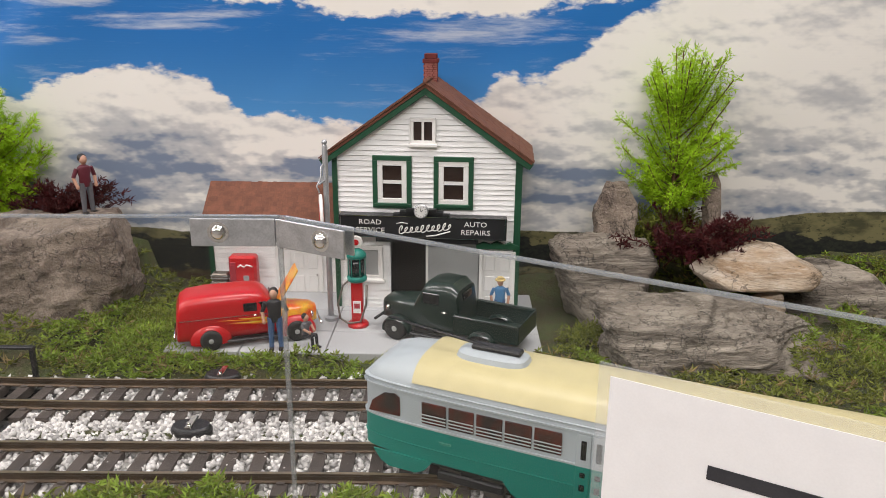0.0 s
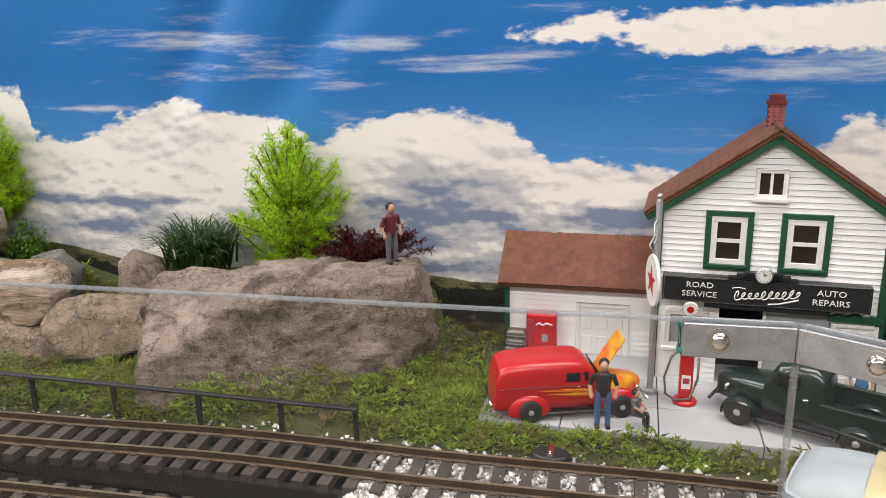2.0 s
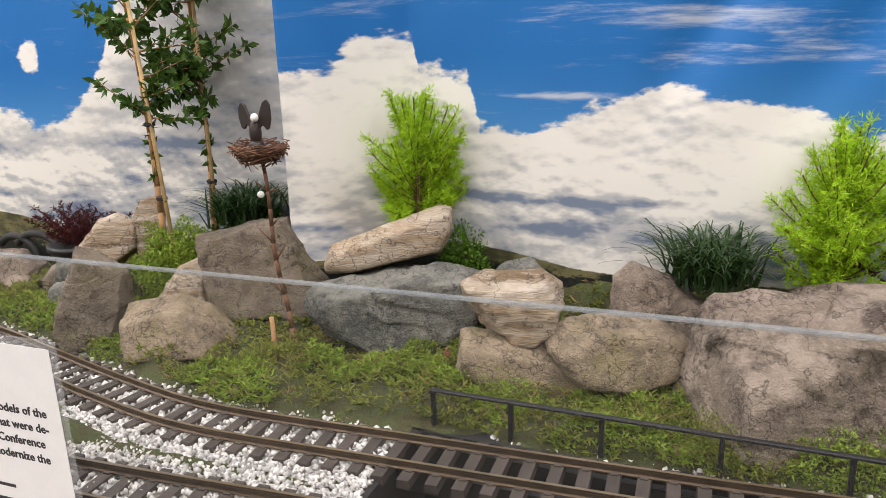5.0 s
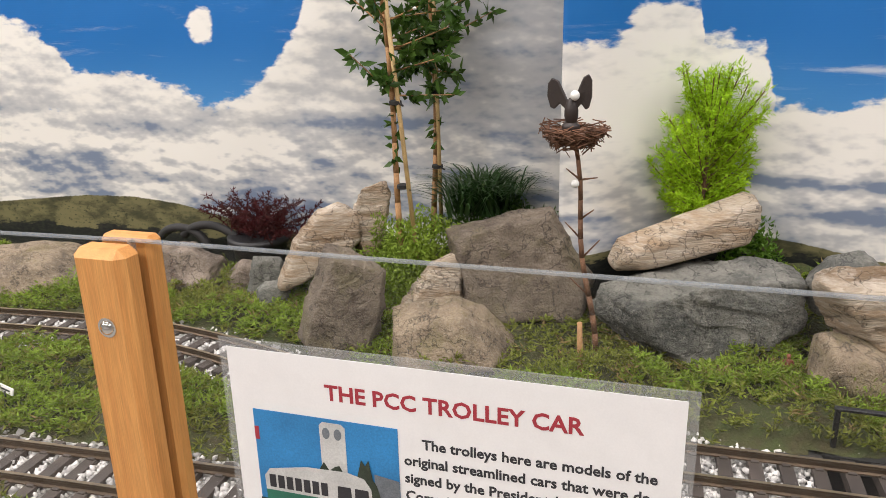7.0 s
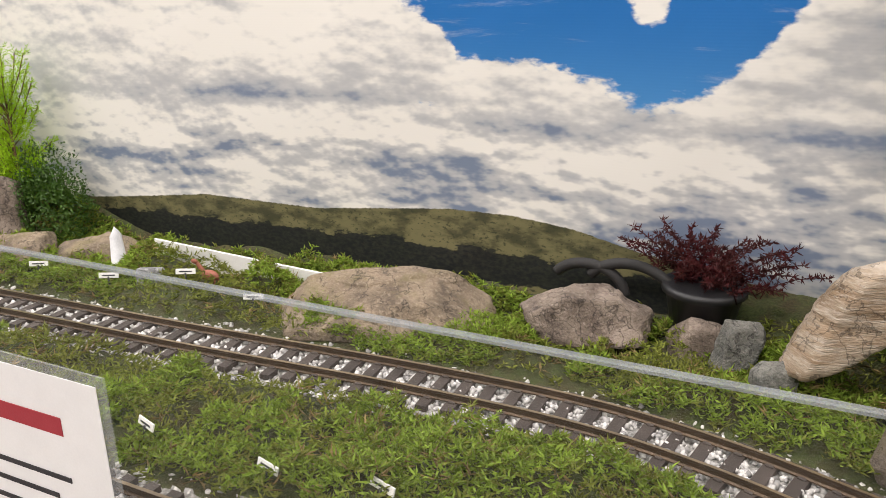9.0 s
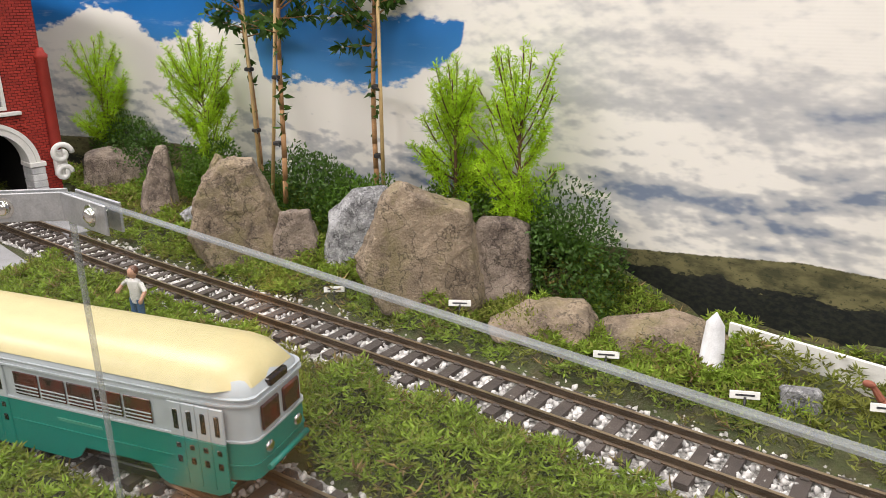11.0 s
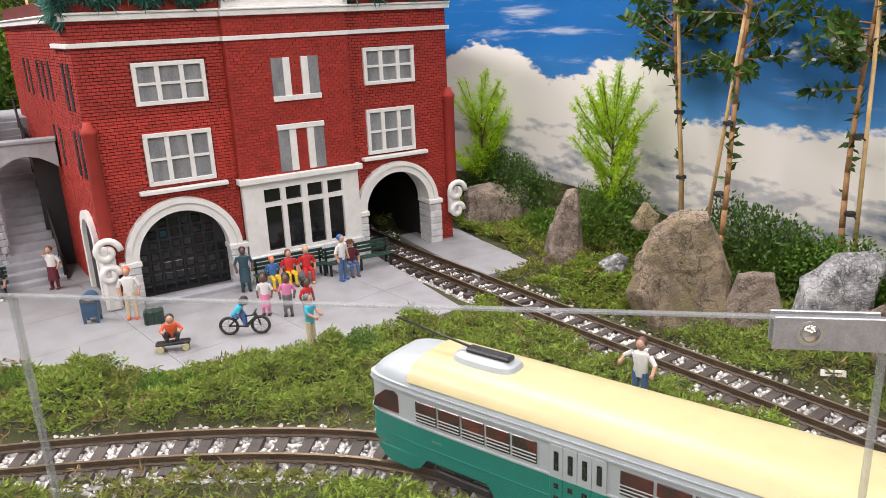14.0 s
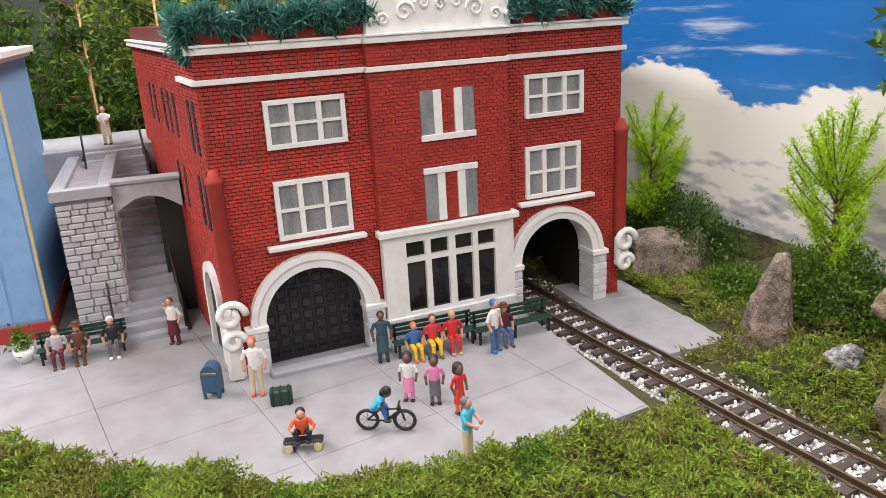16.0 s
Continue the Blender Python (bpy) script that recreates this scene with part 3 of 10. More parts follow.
M = material
MAT.update(
    banner=banner_material(), pane=pane_material(),
    pane_edge=edge_material(),
    white_board=M("white_clapboard", (0.88, 0.88, 0.86), 0.55, vary=0.05, each=0.05, bump=0.08, coarse=35, tint=(0.66, 0.65, 0.62)),
    # grey of the wall core; paints the shadow lines between white clapboards
    gap_shade=M("grey_gap_shade", (0.3, 0.3, 0.3), 0.8, vary=0.08),
    white_trim=M("white_painted_trim", (0.8, 0.79, 0.76), 0.5, vary=0.06, coarse=80, tint=(0.6, 0.58, 0.53)),
    green_trim=M("dark_green_trim", (0.012, 0.075, 0.035), 0.45, vary=0.1),
    roof=M("brown_shingle", (0.16, 0.06, 0.033), 0.85, vary=0.14, fine=600, coarse=90, bump=0.4, each=0.12),
    chimney=M("red_chimney_brick", (0.32, 0.105, 0.085), 0.8, vary=0.15, each=0.2),
    sign_black=M("black_sign_board", (0.018, 0.019, 0.02), 0.4, vary=0.1),
    sign_white=M("white_sign_paint", (0.8, 0.79, 0.75), 0.5, vary=0.05),
    # near-black colour that stands for the shade inside the openings
    inside_shade=M("interior_shade_black", (0.012, 0.011, 0.010), 0.9),
    brown_glass=M("brown_dark_glazing", (0.03, 0.016, 0.012), 0.25),
    grey_panel=M("grey_door_panel", (0.34, 0.35, 0.34), 0.6, vary=0.06),
    concrete=M("grey_concrete_slab", (0.42, 0.425, 0.43), 0.85, vary=0.09, fine=1400, coarse=22, bump=0.12, tint=(0.33, 0.33, 0.335), each=0.04),
    ballast_bed=M("packed_chippings", (0.4, 0.385, 0.36), 0.9, vary=0.3, fine=420, coarse=230, bump=0.9, tint=(0.12, 0.115, 0.105)),
    # chrome hubs: the pale colour stands for their bright reflections
    hub_bright=M("chrome_hub_bright", (0.5, 0.5, 0.49), 0.3, metal=0.35, vary=0.08, bump=0.02),
    plaza=M("plaza_concrete", (0.28, 0.28, 0.29), 0.85, vary=0.14, fine=1300, coarse=26, bump=0.2, tint=(0.19, 0.185, 0.185), each=0.04),
    rail=M("rail_side_brown", (0.105, 0.07, 0.042), 0.5, 0.55, vary=0.2),
    rail_top=M("rail_head_brass", (0.42, 0.32, 0.2), 0.3, 0.85, vary=0.12),
    sleeper=M("sleeper_plastic", (0.068, 0.053, 0.045), 0.6, vary=0.2, each=0.18, bump=0.25, fine=1500),
    ballast=M("white_chippings", (0.53, 0.51, 0.49), 0.85, vary=0.14, island=0.5, fine=2200, bump=0.1, tint=(0.45, 0.43, 0.41)),
    soil=M("mossy_soil", (0.05, 0.064, 0.017), 0.95, vary=0.4, fine=380, coarse=60, bump=1.0, tint=(0.05, 0.04, 0.016)),
    pit=M("black_trough", (0.012, 0.012, 0.012), 0.7),
    black_paint=M("black_metal", (0.014, 0.014, 0.015), 0.45, vary=0.1),
    steel=M("worn_steel", (0.23, 0.2, 0.17), 0.45, 0.8),
    galvanised=M("galvanised_bracket", (0.5, 0.51, 0.52), 0.38, 0.75, vary=0.12, coarse=120),
    chrome=M("chrome", (0.72, 0.71, 0.68), 0.16, 1.0, vary=0.04, bump=0.03),
    dark_glass=M("dark_window_glass", (0.012, 0.013, 0.014), 0.1, vary=0.05, bump=0),
    tram_glass=M("tram_window_glass", (0.028, 0.02, 0.019), 0.12, vary=0.4, coarse=70, tint=(0.11, 0.025, 0.018), bump=0),
    red_paint=M("glossy_red_paint", (0.5, 0.006, 0.01), 0.32, vary=0.04, coat=0.25, bump=0.02),
    flame=M("flame_paint", (0.75, 0.42, 0.03), 0.28, vary=0.25, coarse=70, tint=(0.72, 0.08, 0.01), coat=0.5, bump=0.02),
    flame_yellow=M("flame_yellow", (0.78, 0.5, 0.05), 0.3, vary=0.05),
    flame_orange=M("flame_orange", (0.75, 0.2, 0.01), 0.3, vary=0.05),
    truck_green=M("dark_green_paint", (0.008, 0.022, 0.017), 0.28, vary=0.08, coat=0.4, bump=0.02),
    rubber=M("black_rubber", (0.02, 0.019, 0.018), 0.75),
    tram_green=M("tram_green", (0.0, 0.185, 0.145), 0.45, vary=0.04, bump=0.02),
    tram_grey=M("tram_grey", (0.4, 0.44, 0.46), 0.42, vary=0.04, coat=0.0, bump=0.02),
    tram_letter=M("tram_faint_lettering", (0.06, 0.26, 0.19), 0.4),
    cream=M("cream_paint", (0.54, 0.47, 0.25), 0.4, vary=0.05, bump=0.04),
    cedar=M("cedar_post", (0.62, 0.3, 0.09), 0.55, vary=0.18, fine=500, coarse=50, tint=(0.5, 0.2, 0.05), stretch=(3, 3, 0.12), bump=0.12),
    paper=M("white_paper", (0.83, 0.82, 0.81), 0.6, vary=0.02, bump=0.02),
    laminate=film_material(),
    print_red=M("dark_red_print", (0.36, 0.03, 0.045), 0.6, vary=0.03),
    print_black=M("black_print", (0.03, 0.03, 0.035), 0.6),
    print_blue=M("blue_photo_sky", (0.03, 0.24, 0.55), 0.5, vary=0.15, coarse=30),
    print_white=M("pale_photo", (0.6, 0.6, 0.58), 0.5),
    print_grey=M("grey_photo_tone", (0.16, 0.18, 0.2), 0.5, vary=0.2, coarse=150),
    print_dark=M("dark_photo", (0.035, 0.05, 0.03), 0.5, vary=0.3, coarse=120),
    photo_green=M("green_print", (0.02, 0.16, 0.1), 0.5),
    nest=M("nest_twigs", (0.16, 0.075, 0.04), 0.8, island=0.4),
    bark=M("brown_bark", (0.17, 0.085, 0.045), 0.85, vary=0.25, fine=700, coarse=120, bump=0.5),
    tan_bark=M("tan_sapling_bark", (0.42, 0.23, 0.1), 0.75, vary=0.2, fine=600, coarse=90, bump=0.3),
    bird_dark=M("dark_bird_paint", (0.03, 0.02, 0.016), 0.5, vary=0.15, bump=0.2),
    cane=M("bamboo_cane", (0.58, 0.4, 0.18), 0.55, vary=0.15),
    terracotta=M("terracotta", (0.3, 0.1, 0.06), 0.7),
    brick=M("red_brick", (0.42, 0.036, 0.022), 0.72, vary=0.14, island=0.16, each=0.16, fine=1100, coarse=45, tint=(0.3, 0.026, 0.017), bump=0.15),
    mortar=M("dark_red_mortar", (0.13, 0.018, 0.014), 0.85, vary=0.15),
    brick_flat=M("red_brick_paint", (0.36, 0.033, 0.021), 0.75, vary=0.14, tint=(0.27, 0.025, 0.017)),
    station_white=M("station_white_trim", (0.78, 0.77, 0.74), 0.6, vary=0.08, coarse=70, tint=(0.55, 0.53, 0.48), bump=0.2),
    stone_white=M("white_stone_blocks", (0.66, 0.66, 0.66), 0.75, vary=0.14, each=0.08, coarse=60, tint=(0.42, 0.42, 0.43), bump=0.45),
    tower_stone=M("grey_painted_stone", (0.45, 0.45, 0.47), 0.8, vary=0.14, each=0.07, coarse=60, tint=(0.32, 0.32, 0.34), bump=0.4),
    curtain=M("grey_curtain", (0.25, 0.255, 0.26), 0.8, vary=0.25, coarse=60, tint=(0.15, 0.155, 0.16), stretch=(1, 1, 0.3)),
    black_door=M("black_panel_door", (0.012, 0.012, 0.014), 0.5, vary=0.1),
    bench_green=M("bench_green", (0.012, 0.045, 0.032), 0.5),
    mail_blue=M("mailbox_blue", (0.035, 0.09, 0.17), 0.45, vary=0.15),
    blue_wall=M("pale_blue_siding", (0.2, 0.37, 0.6), 0.6, vary=0.06),
    grey_step=M("grey_painted_steps", (0.33, 0.34, 0.36), 0.8, vary=0.08, each=0.05),
    garland=leaf_material("garland_needles", (0.07, 0.23, 0.18), (0.18, 0.4, 0.34), 0.6),
    moss=leaf_material("moss", (0.2, 0.235, 0.04), (0.13, 0.11, 0.03), 0.75),
    moss_bright=leaf_material("bright_moss", (0.23, 0.33, 0.04), (0.15, 0.2, 0.03), 0.7),
    conifer=leaf_material("yellow_green_needles", (0.44, 0.66, 0.03), (0.3, 0.52, 0.02), 0.6),
    leaf=leaf_material("dark_green_leaf", (0.05, 0.11, 0.018), (0.09, 0.15, 0.025), 0.4),
    strap=leaf_material("dark_strap_leaf", (0.025, 0.06, 0.018), (0.05, 0.09, 0.02), 0.35),
    ivy=leaf_material("green_shrub_leaf", (0.1, 0.2, 0.02), (0.06, 0.12, 0.014), 0.5),
    red_leaf=leaf_material("dark_red_leaf", (0.08, 0.012, 0.015), (0.04, 0.025, 0.015), 0.5),
    blossom=M("white_blossom", (0.8, 0.77, 0.74), 0.7),
    rock_brown=rock_material("brown_rock", (0.25, 0.2, 0.155), (0.1, 0.072, 0.057), (0.42, 0.34, 0.275), 1.0),
    rock_grey=rock_material("grey_green_rock", (0.16, 0.155, 0.135), (0.085, 0.09, 0.08), (0.3, 0.29, 0.25), 1.0),
    rock_dark_tan=rock_material("dark_tan_rock", (0.2, 0.162, 0.122), (0.13, 0.1, 0.075), (0.27, 0.225, 0.175), 1.0, (0.16, 0.135, 0.075)),
    rock_tan=rock_material("tan_sandstone", (0.31, 0.24, 0.165), (0.16, 0.12, 0.085), (0.44, 0.36, 0.26), 1.0, (0.2, 0.17, 0.075)),
    rock_pale=rock_material("pale_layered_rock", (0.42, 0.34, 0.25), (0.3, 0.19, 0.1), (0.62, 0.55, 0.46), 2.4),
    rock_layer=rock_material("grey_layered_rock", (0.23, 0.195, 0.155), (0.11, 0.09, 0.07), (0.42, 0.37, 0.3), 4.0),
    granite=rock_material("speckled_granite", (0.3, 0.3, 0.3), (0.16, 0.16, 0.165), (0.55, 0.55, 0.55), 1.0),
    skin=M("figure_skin", (0.5, 0.28, 0.19), 0.5, vary=0.03, bump=0),
    skin_dark=M("figure_dark_skin", (0.13, 0.065, 0.045), 0.5, vary=0.03, bump=0),
    hair=M("figure_dark_hair", (0.018, 0.014, 0.012), 0.6, bump=0),
    blond=M("figure_blond_hair", (0.5, 0.36, 0.16), 0.6, bump=0),
)
for key, col in dict(white=(0.75, 0.73, 0.7), red=(0.55, 0.03, 0.03), blue=(0.04, 0.13, 0.35), jeans=(0.07, 0.13, 0.26), sky=(0.05, 0.45, 0.6), pink=(0.7, 0.22, 0.4), grey=(0.12, 0.12, 0.13), brown=(0.12, 0.05, 0.03), beige=(0.6, 0.5, 0.35), yellow=(0.75, 0.5, 0.02), orange=(0.7, 0.11, 0.03), black=(0.02, 0.02, 0.022), green=(0.05, 0.16, 0.07), teal=(0.03, 0.07, 0.09), lilac=(0.45, 0.42, 0.4), maroon=(0.11, 0.014, 0.025)).items():
    MAT["c_" + key] = M("figure_paint_" + key, col, 0.5, vary=0.05, fine=900, coarse=200, bump=0)

# ---- ground, tracks ----
def smooth_line(pts, step=0.005):
    """Evenly spaced points on a smooth curve through the given ones."""
    p = np.array([pts[0]] + list(pts) + [pts[-1]], float)
    out = []
    for i in range(1, len(p) - 2):
        a, b, c, d = p[i - 1], p[i], p[i + 1], p[i + 2]
        for t in np.linspace(0, 1, 40, endpoint=False):
            out.append(0.5 * (2 * b + (c - a) * t + (2 * a - 5 * b + 4 * c - d) * t * t + (3 * b - a - 3 * c + d) * t ** 3))
    out.append(p[-2])
    out = np.array(out)
    s = np.r_[0, np.cumsum(np.linalg.norm(np.diff(out, axis=0), axis=1))]
    k = np.arange(0, s[-1], step)
    return np.stack([np.interp(k, s, out[:, 0]), np.interp(k, s, out[:, 1])], 1)


def headings(line):
    d = np.gradient(line, axis=0)
    return d / np.linalg.norm(d, axis=1, keepdims=True)


def line_gap(xy, line):
    """How far points lie from a line, in plan."""
    out = np.full(len(xy), 9.0)
    for i in range(0, len(line), 4):
        out = np.minimum(out, np.hypot(xy[:, 0] - line[i, 0], xy[:, 1] - line[i, 1]))
    return out


def railway(name, line, label, lay):
    """A track: two rails of I-section and one sleeper object each, fastened by small chairs."""
    t = thing(name, label, "railway track", None, "model railway tracks")
    d = headings(line)
    side = np.stack([-d[:, 1], d[:, 0]], 1)
    prof = [(-0.0026, 0.0), (0.0026, 0.0), (0.0026, 0.0012), (0.0008, 0.0024), (0.0008, 0.0058), (0.0016, 0.0068), (0.0016, 0.0086), (-0.0016, 0.0086), (-0.0016, 0.0068), (-0.0008, 0.0058), (-0.0008, 0.0024), (-0.0026, 0.0012)]
    keep = np.arange(0, len(line), 3)
    for s in (-1, 1):
        vs, fs, ix = [], [], []
        n = len(prof)
        for i in keep:
            c = line[i] + side[i] * s * GAUGE / 2
            for u, z in prof:
                vs.append((c[0] + side[i][0] * u, c[1] + side[i][1] * u, z + TIE_TOP))
        for r in range(len(keep) - 1):
            for k in range(n):
                fs.append((r * n + k, r * n + (k + 1) % n, (r + 1) * n + (k + 1) % n, (r + 1) * n + k))
                ix.append(1 if k == 6 else 0)
        ob = new("rail", raw_mesh("rail", vs, fs, [MAT["rail"], MAT["rail_top"]], index=ix))
        ob.parent = t
    bm = bmesh.new()
    w, h, ln = 0.0062 * TIE_K, 0.0085, 0.0405 * TIE_K
    pts = [(-w, -h), (w, -h), (w * 0.9, 0), (-w * 0.9, 0)]
    extrude_outline(bm, pts, 2 * ln, Matrix.Translation((0, -ln, 0)))
    for s in (-1, 1):
        box(bm, -w * 0.55, w * 0.55, s * GAUGE / 2 - 0.0048, s * GAUGE / 2 + 0.0048, -0.0005, 0.0016, 0.0004)
    bmesh.ops.recalc_face_normals(bm, faces=bm.faces)
    me = mesh_of("sleeper", bm, MAT["sleeper"])
    rng = random.Random(len(line))
    for i in range(2, len(line), lay):
        ob = new("sleeper", me)
        ob.parent = t
        ob.matrix_basis = pose(line[i][0], line[i][1], TIE_TOP, 0, 0, math.degrees(math.atan2(d[i][1], d[i][0])) + rng.uniform(-1.2, 1.2))
    return t


def gravel(name, xy, z, size, seed, label):
    """Loose chippings: one mesh of small rough stones."""
    rng = np.random.RandomState(seed)
    base = np.array([(1, 0, 0), (-0.9, 0.2, 0.1), (0.1, 1, 0), (0, -1, 0.1), (0.1, 0.1, 0.9), (0, 0, -0.8), (0.6, 0.6, 0.45), (-0.55, -0.55, 0.5)])
    faces = np.array([(0, 6, 4), (6, 2, 4), (2, 1, 4), (1, 7, 4), (7, 3, 4), (3, 0, 4), (0, 2, 6), (1, 3, 7), (2, 0, 5), (1, 2, 5), (3, 1, 5), (0, 3, 5)])
    n = len(xy)
    sc = size * rng.uniform(0.5, 1.25, (n, 1, 1)) * rng.uniform(0.65, 1.25, (n, 1, 3))
    q = rng.uniform(0, 2 * math.pi, (n, 3))
    ca, sa, cb, sb = np.cos(q[:, 0]), np.sin(q[:, 0]), np.cos(q[:, 1]), np.sin(q[:, 1])
    R = np.zeros((n, 3, 3))
    R[:, 0, 0], R[:, 0, 1], R[:, 1, 0], R[:, 1, 1], R[:, 2, 2] = ca, -sa, sa, ca, 1
    Q = np.zeros((n, 3, 3))
    Q[:, 0, 0], Q[:, 1, 1], Q[:, 1, 2], Q[:, 2, 1], Q[:, 2, 2] = 1, cb, -sb, sb, cb
    R = R @ Q
    v = (base[None] * sc + rng.normal(size=(n, 8, 3)) * size * 0.08)
    v = np.einsum("nij,nkj->nki", R, v)
    v += np.concatenate([xy, z.reshape(-1, 1)], 1)[:, None, :]
    me = bpy.data.meshes.new(name)
    me.vertices.add(8 * n)
    me.vertices.foreach_set("co", v.ravel())
    tri = (np.arange(n)[:, None, None] * 8 + faces[None]).reshape(-1)
    me.loops.add(len(tri))
    me.loops.foreach_set("vertex_index", tri.astype(np.int32))
    me.polygons.add(len(tri) // 3)
    me.polygons.foreach_set("loop_start", np.arange(len(tri) // 3, dtype=np.int32) * 3)
    me.update(calc_edges=True)
    me.materials.append(MAT["ballast"])
    return tagged(new(name, me), label, "gravel", "", "stuff")


def along_track(line, count, width, seed, centre=0.0):
    rng = np.random.RandomState(seed)
    d = headings(line)
    side = np.stack([-d[:, 1], d[:, 0]], 1)
    i = rng.randint(0, len(line), count)
    u = np.clip(rng.normal(size=count) * width * 0.62, -width * 1.25, width * 1.25) + centre
    return line[i] + side[i] * u[:, None] + rng.normal(size=(count, 2)) * 0.003

# ---- vehicles ----
def loft(bm, sections, slot=0, cap=True):
    """Skin through rings of points; each ring has the same count."""
    rings = [[bm.verts.new(p) for p in s] for s in sections]
    fs = []
    n = len(rings[0])
    for a, b in zip(rings, rings[1:]):
        for k in range(n):
            fs.append(bm.faces.new((a[k], a[(k + 1) % n], b[(k + 1) % n], b[k])))
    if cap:
        fs += [bm.faces.new(rings[0][::-1]), bm.faces.new(rings[-1])]
    for f in fs:
        f.material_index, f.smooth = slot, True
    bmesh.ops.recalc_face_normals(bm, faces=fs)
    return bm


def ring_at(x, w, z0, z1, round_top=0.5, n=20, power=3.2):
    """A rounded section at x: half width w, from z0 to z1."""
    out = []
    for k in range(n):
        a = 2 * math.pi * k / n
        c, s = math.cos(a), math.sin(a)
        p = power if s > 0 else 6
        out.append((x, math.copysign(abs(c) ** (2 / p), c) * w, (z0 + z1) / 2 + math.copysign(abs(s) ** (2 / p), s) * (z1 - z0) / 2))
    return out


def car_wheel(name, parent, x, y, r, width, rim_mat):
    w = thing(name, "", "", Matrix.Translation((x, y, r)))
    w.parent = parent
    q = Matrix.Rotation(radians(90), 4, "X")
    bm = bmesh.new()
    lathe(bm, (0, 0, -width / 2), [(r * 0.62, 0), (r * 0.92, 0), (r, width * 0.2), (r, width * 0.8), (r * 0.92, width), (r * 0.62, width)], 24, 0, q)
    part("tyre", bm, MAT["rubber"], w)
    bm = bmesh.new()
    lathe(bm, (0, 0, -width / 2 - 0.0004), [(0.0005, 0.0), (r * 0.22, 0), (r * 0.26, 0.0008), (r * 0.5, 0.001), (r * 0.64, 0.0004), (r * 0.64, width * 0.9)], 20, 0, q @ Matrix.Scale(1 if y > 0 else -1, 4, (0, 0, 1)))
    part("rim", bm, rim_mat, w, "bright metal rim with hub cap")
    return w


def fender(bm, x, y, r, width, slot=0, drop=0.0):
    """A bulging wing over a wheel."""
    secs = []
    for k in range(11):
        a = math.pi * (k / 10)
        cx, cz = x + math.cos(a) * r * 1.28, math.sin(a) * r * 1.22 + r * 0.72
        s = 0.55 + 0.45 * math.sin(a)
        secs.append([(cx + math.cos(a) * 0.0012 * math.cos(b), y + math.sin(b) * width / 2 * s, cz + 0.0025 * math.cos(b)) for b in np.linspace(0, 2 * math.pi, 8, endpoint=False)])
    loft(bm, secs, slot)


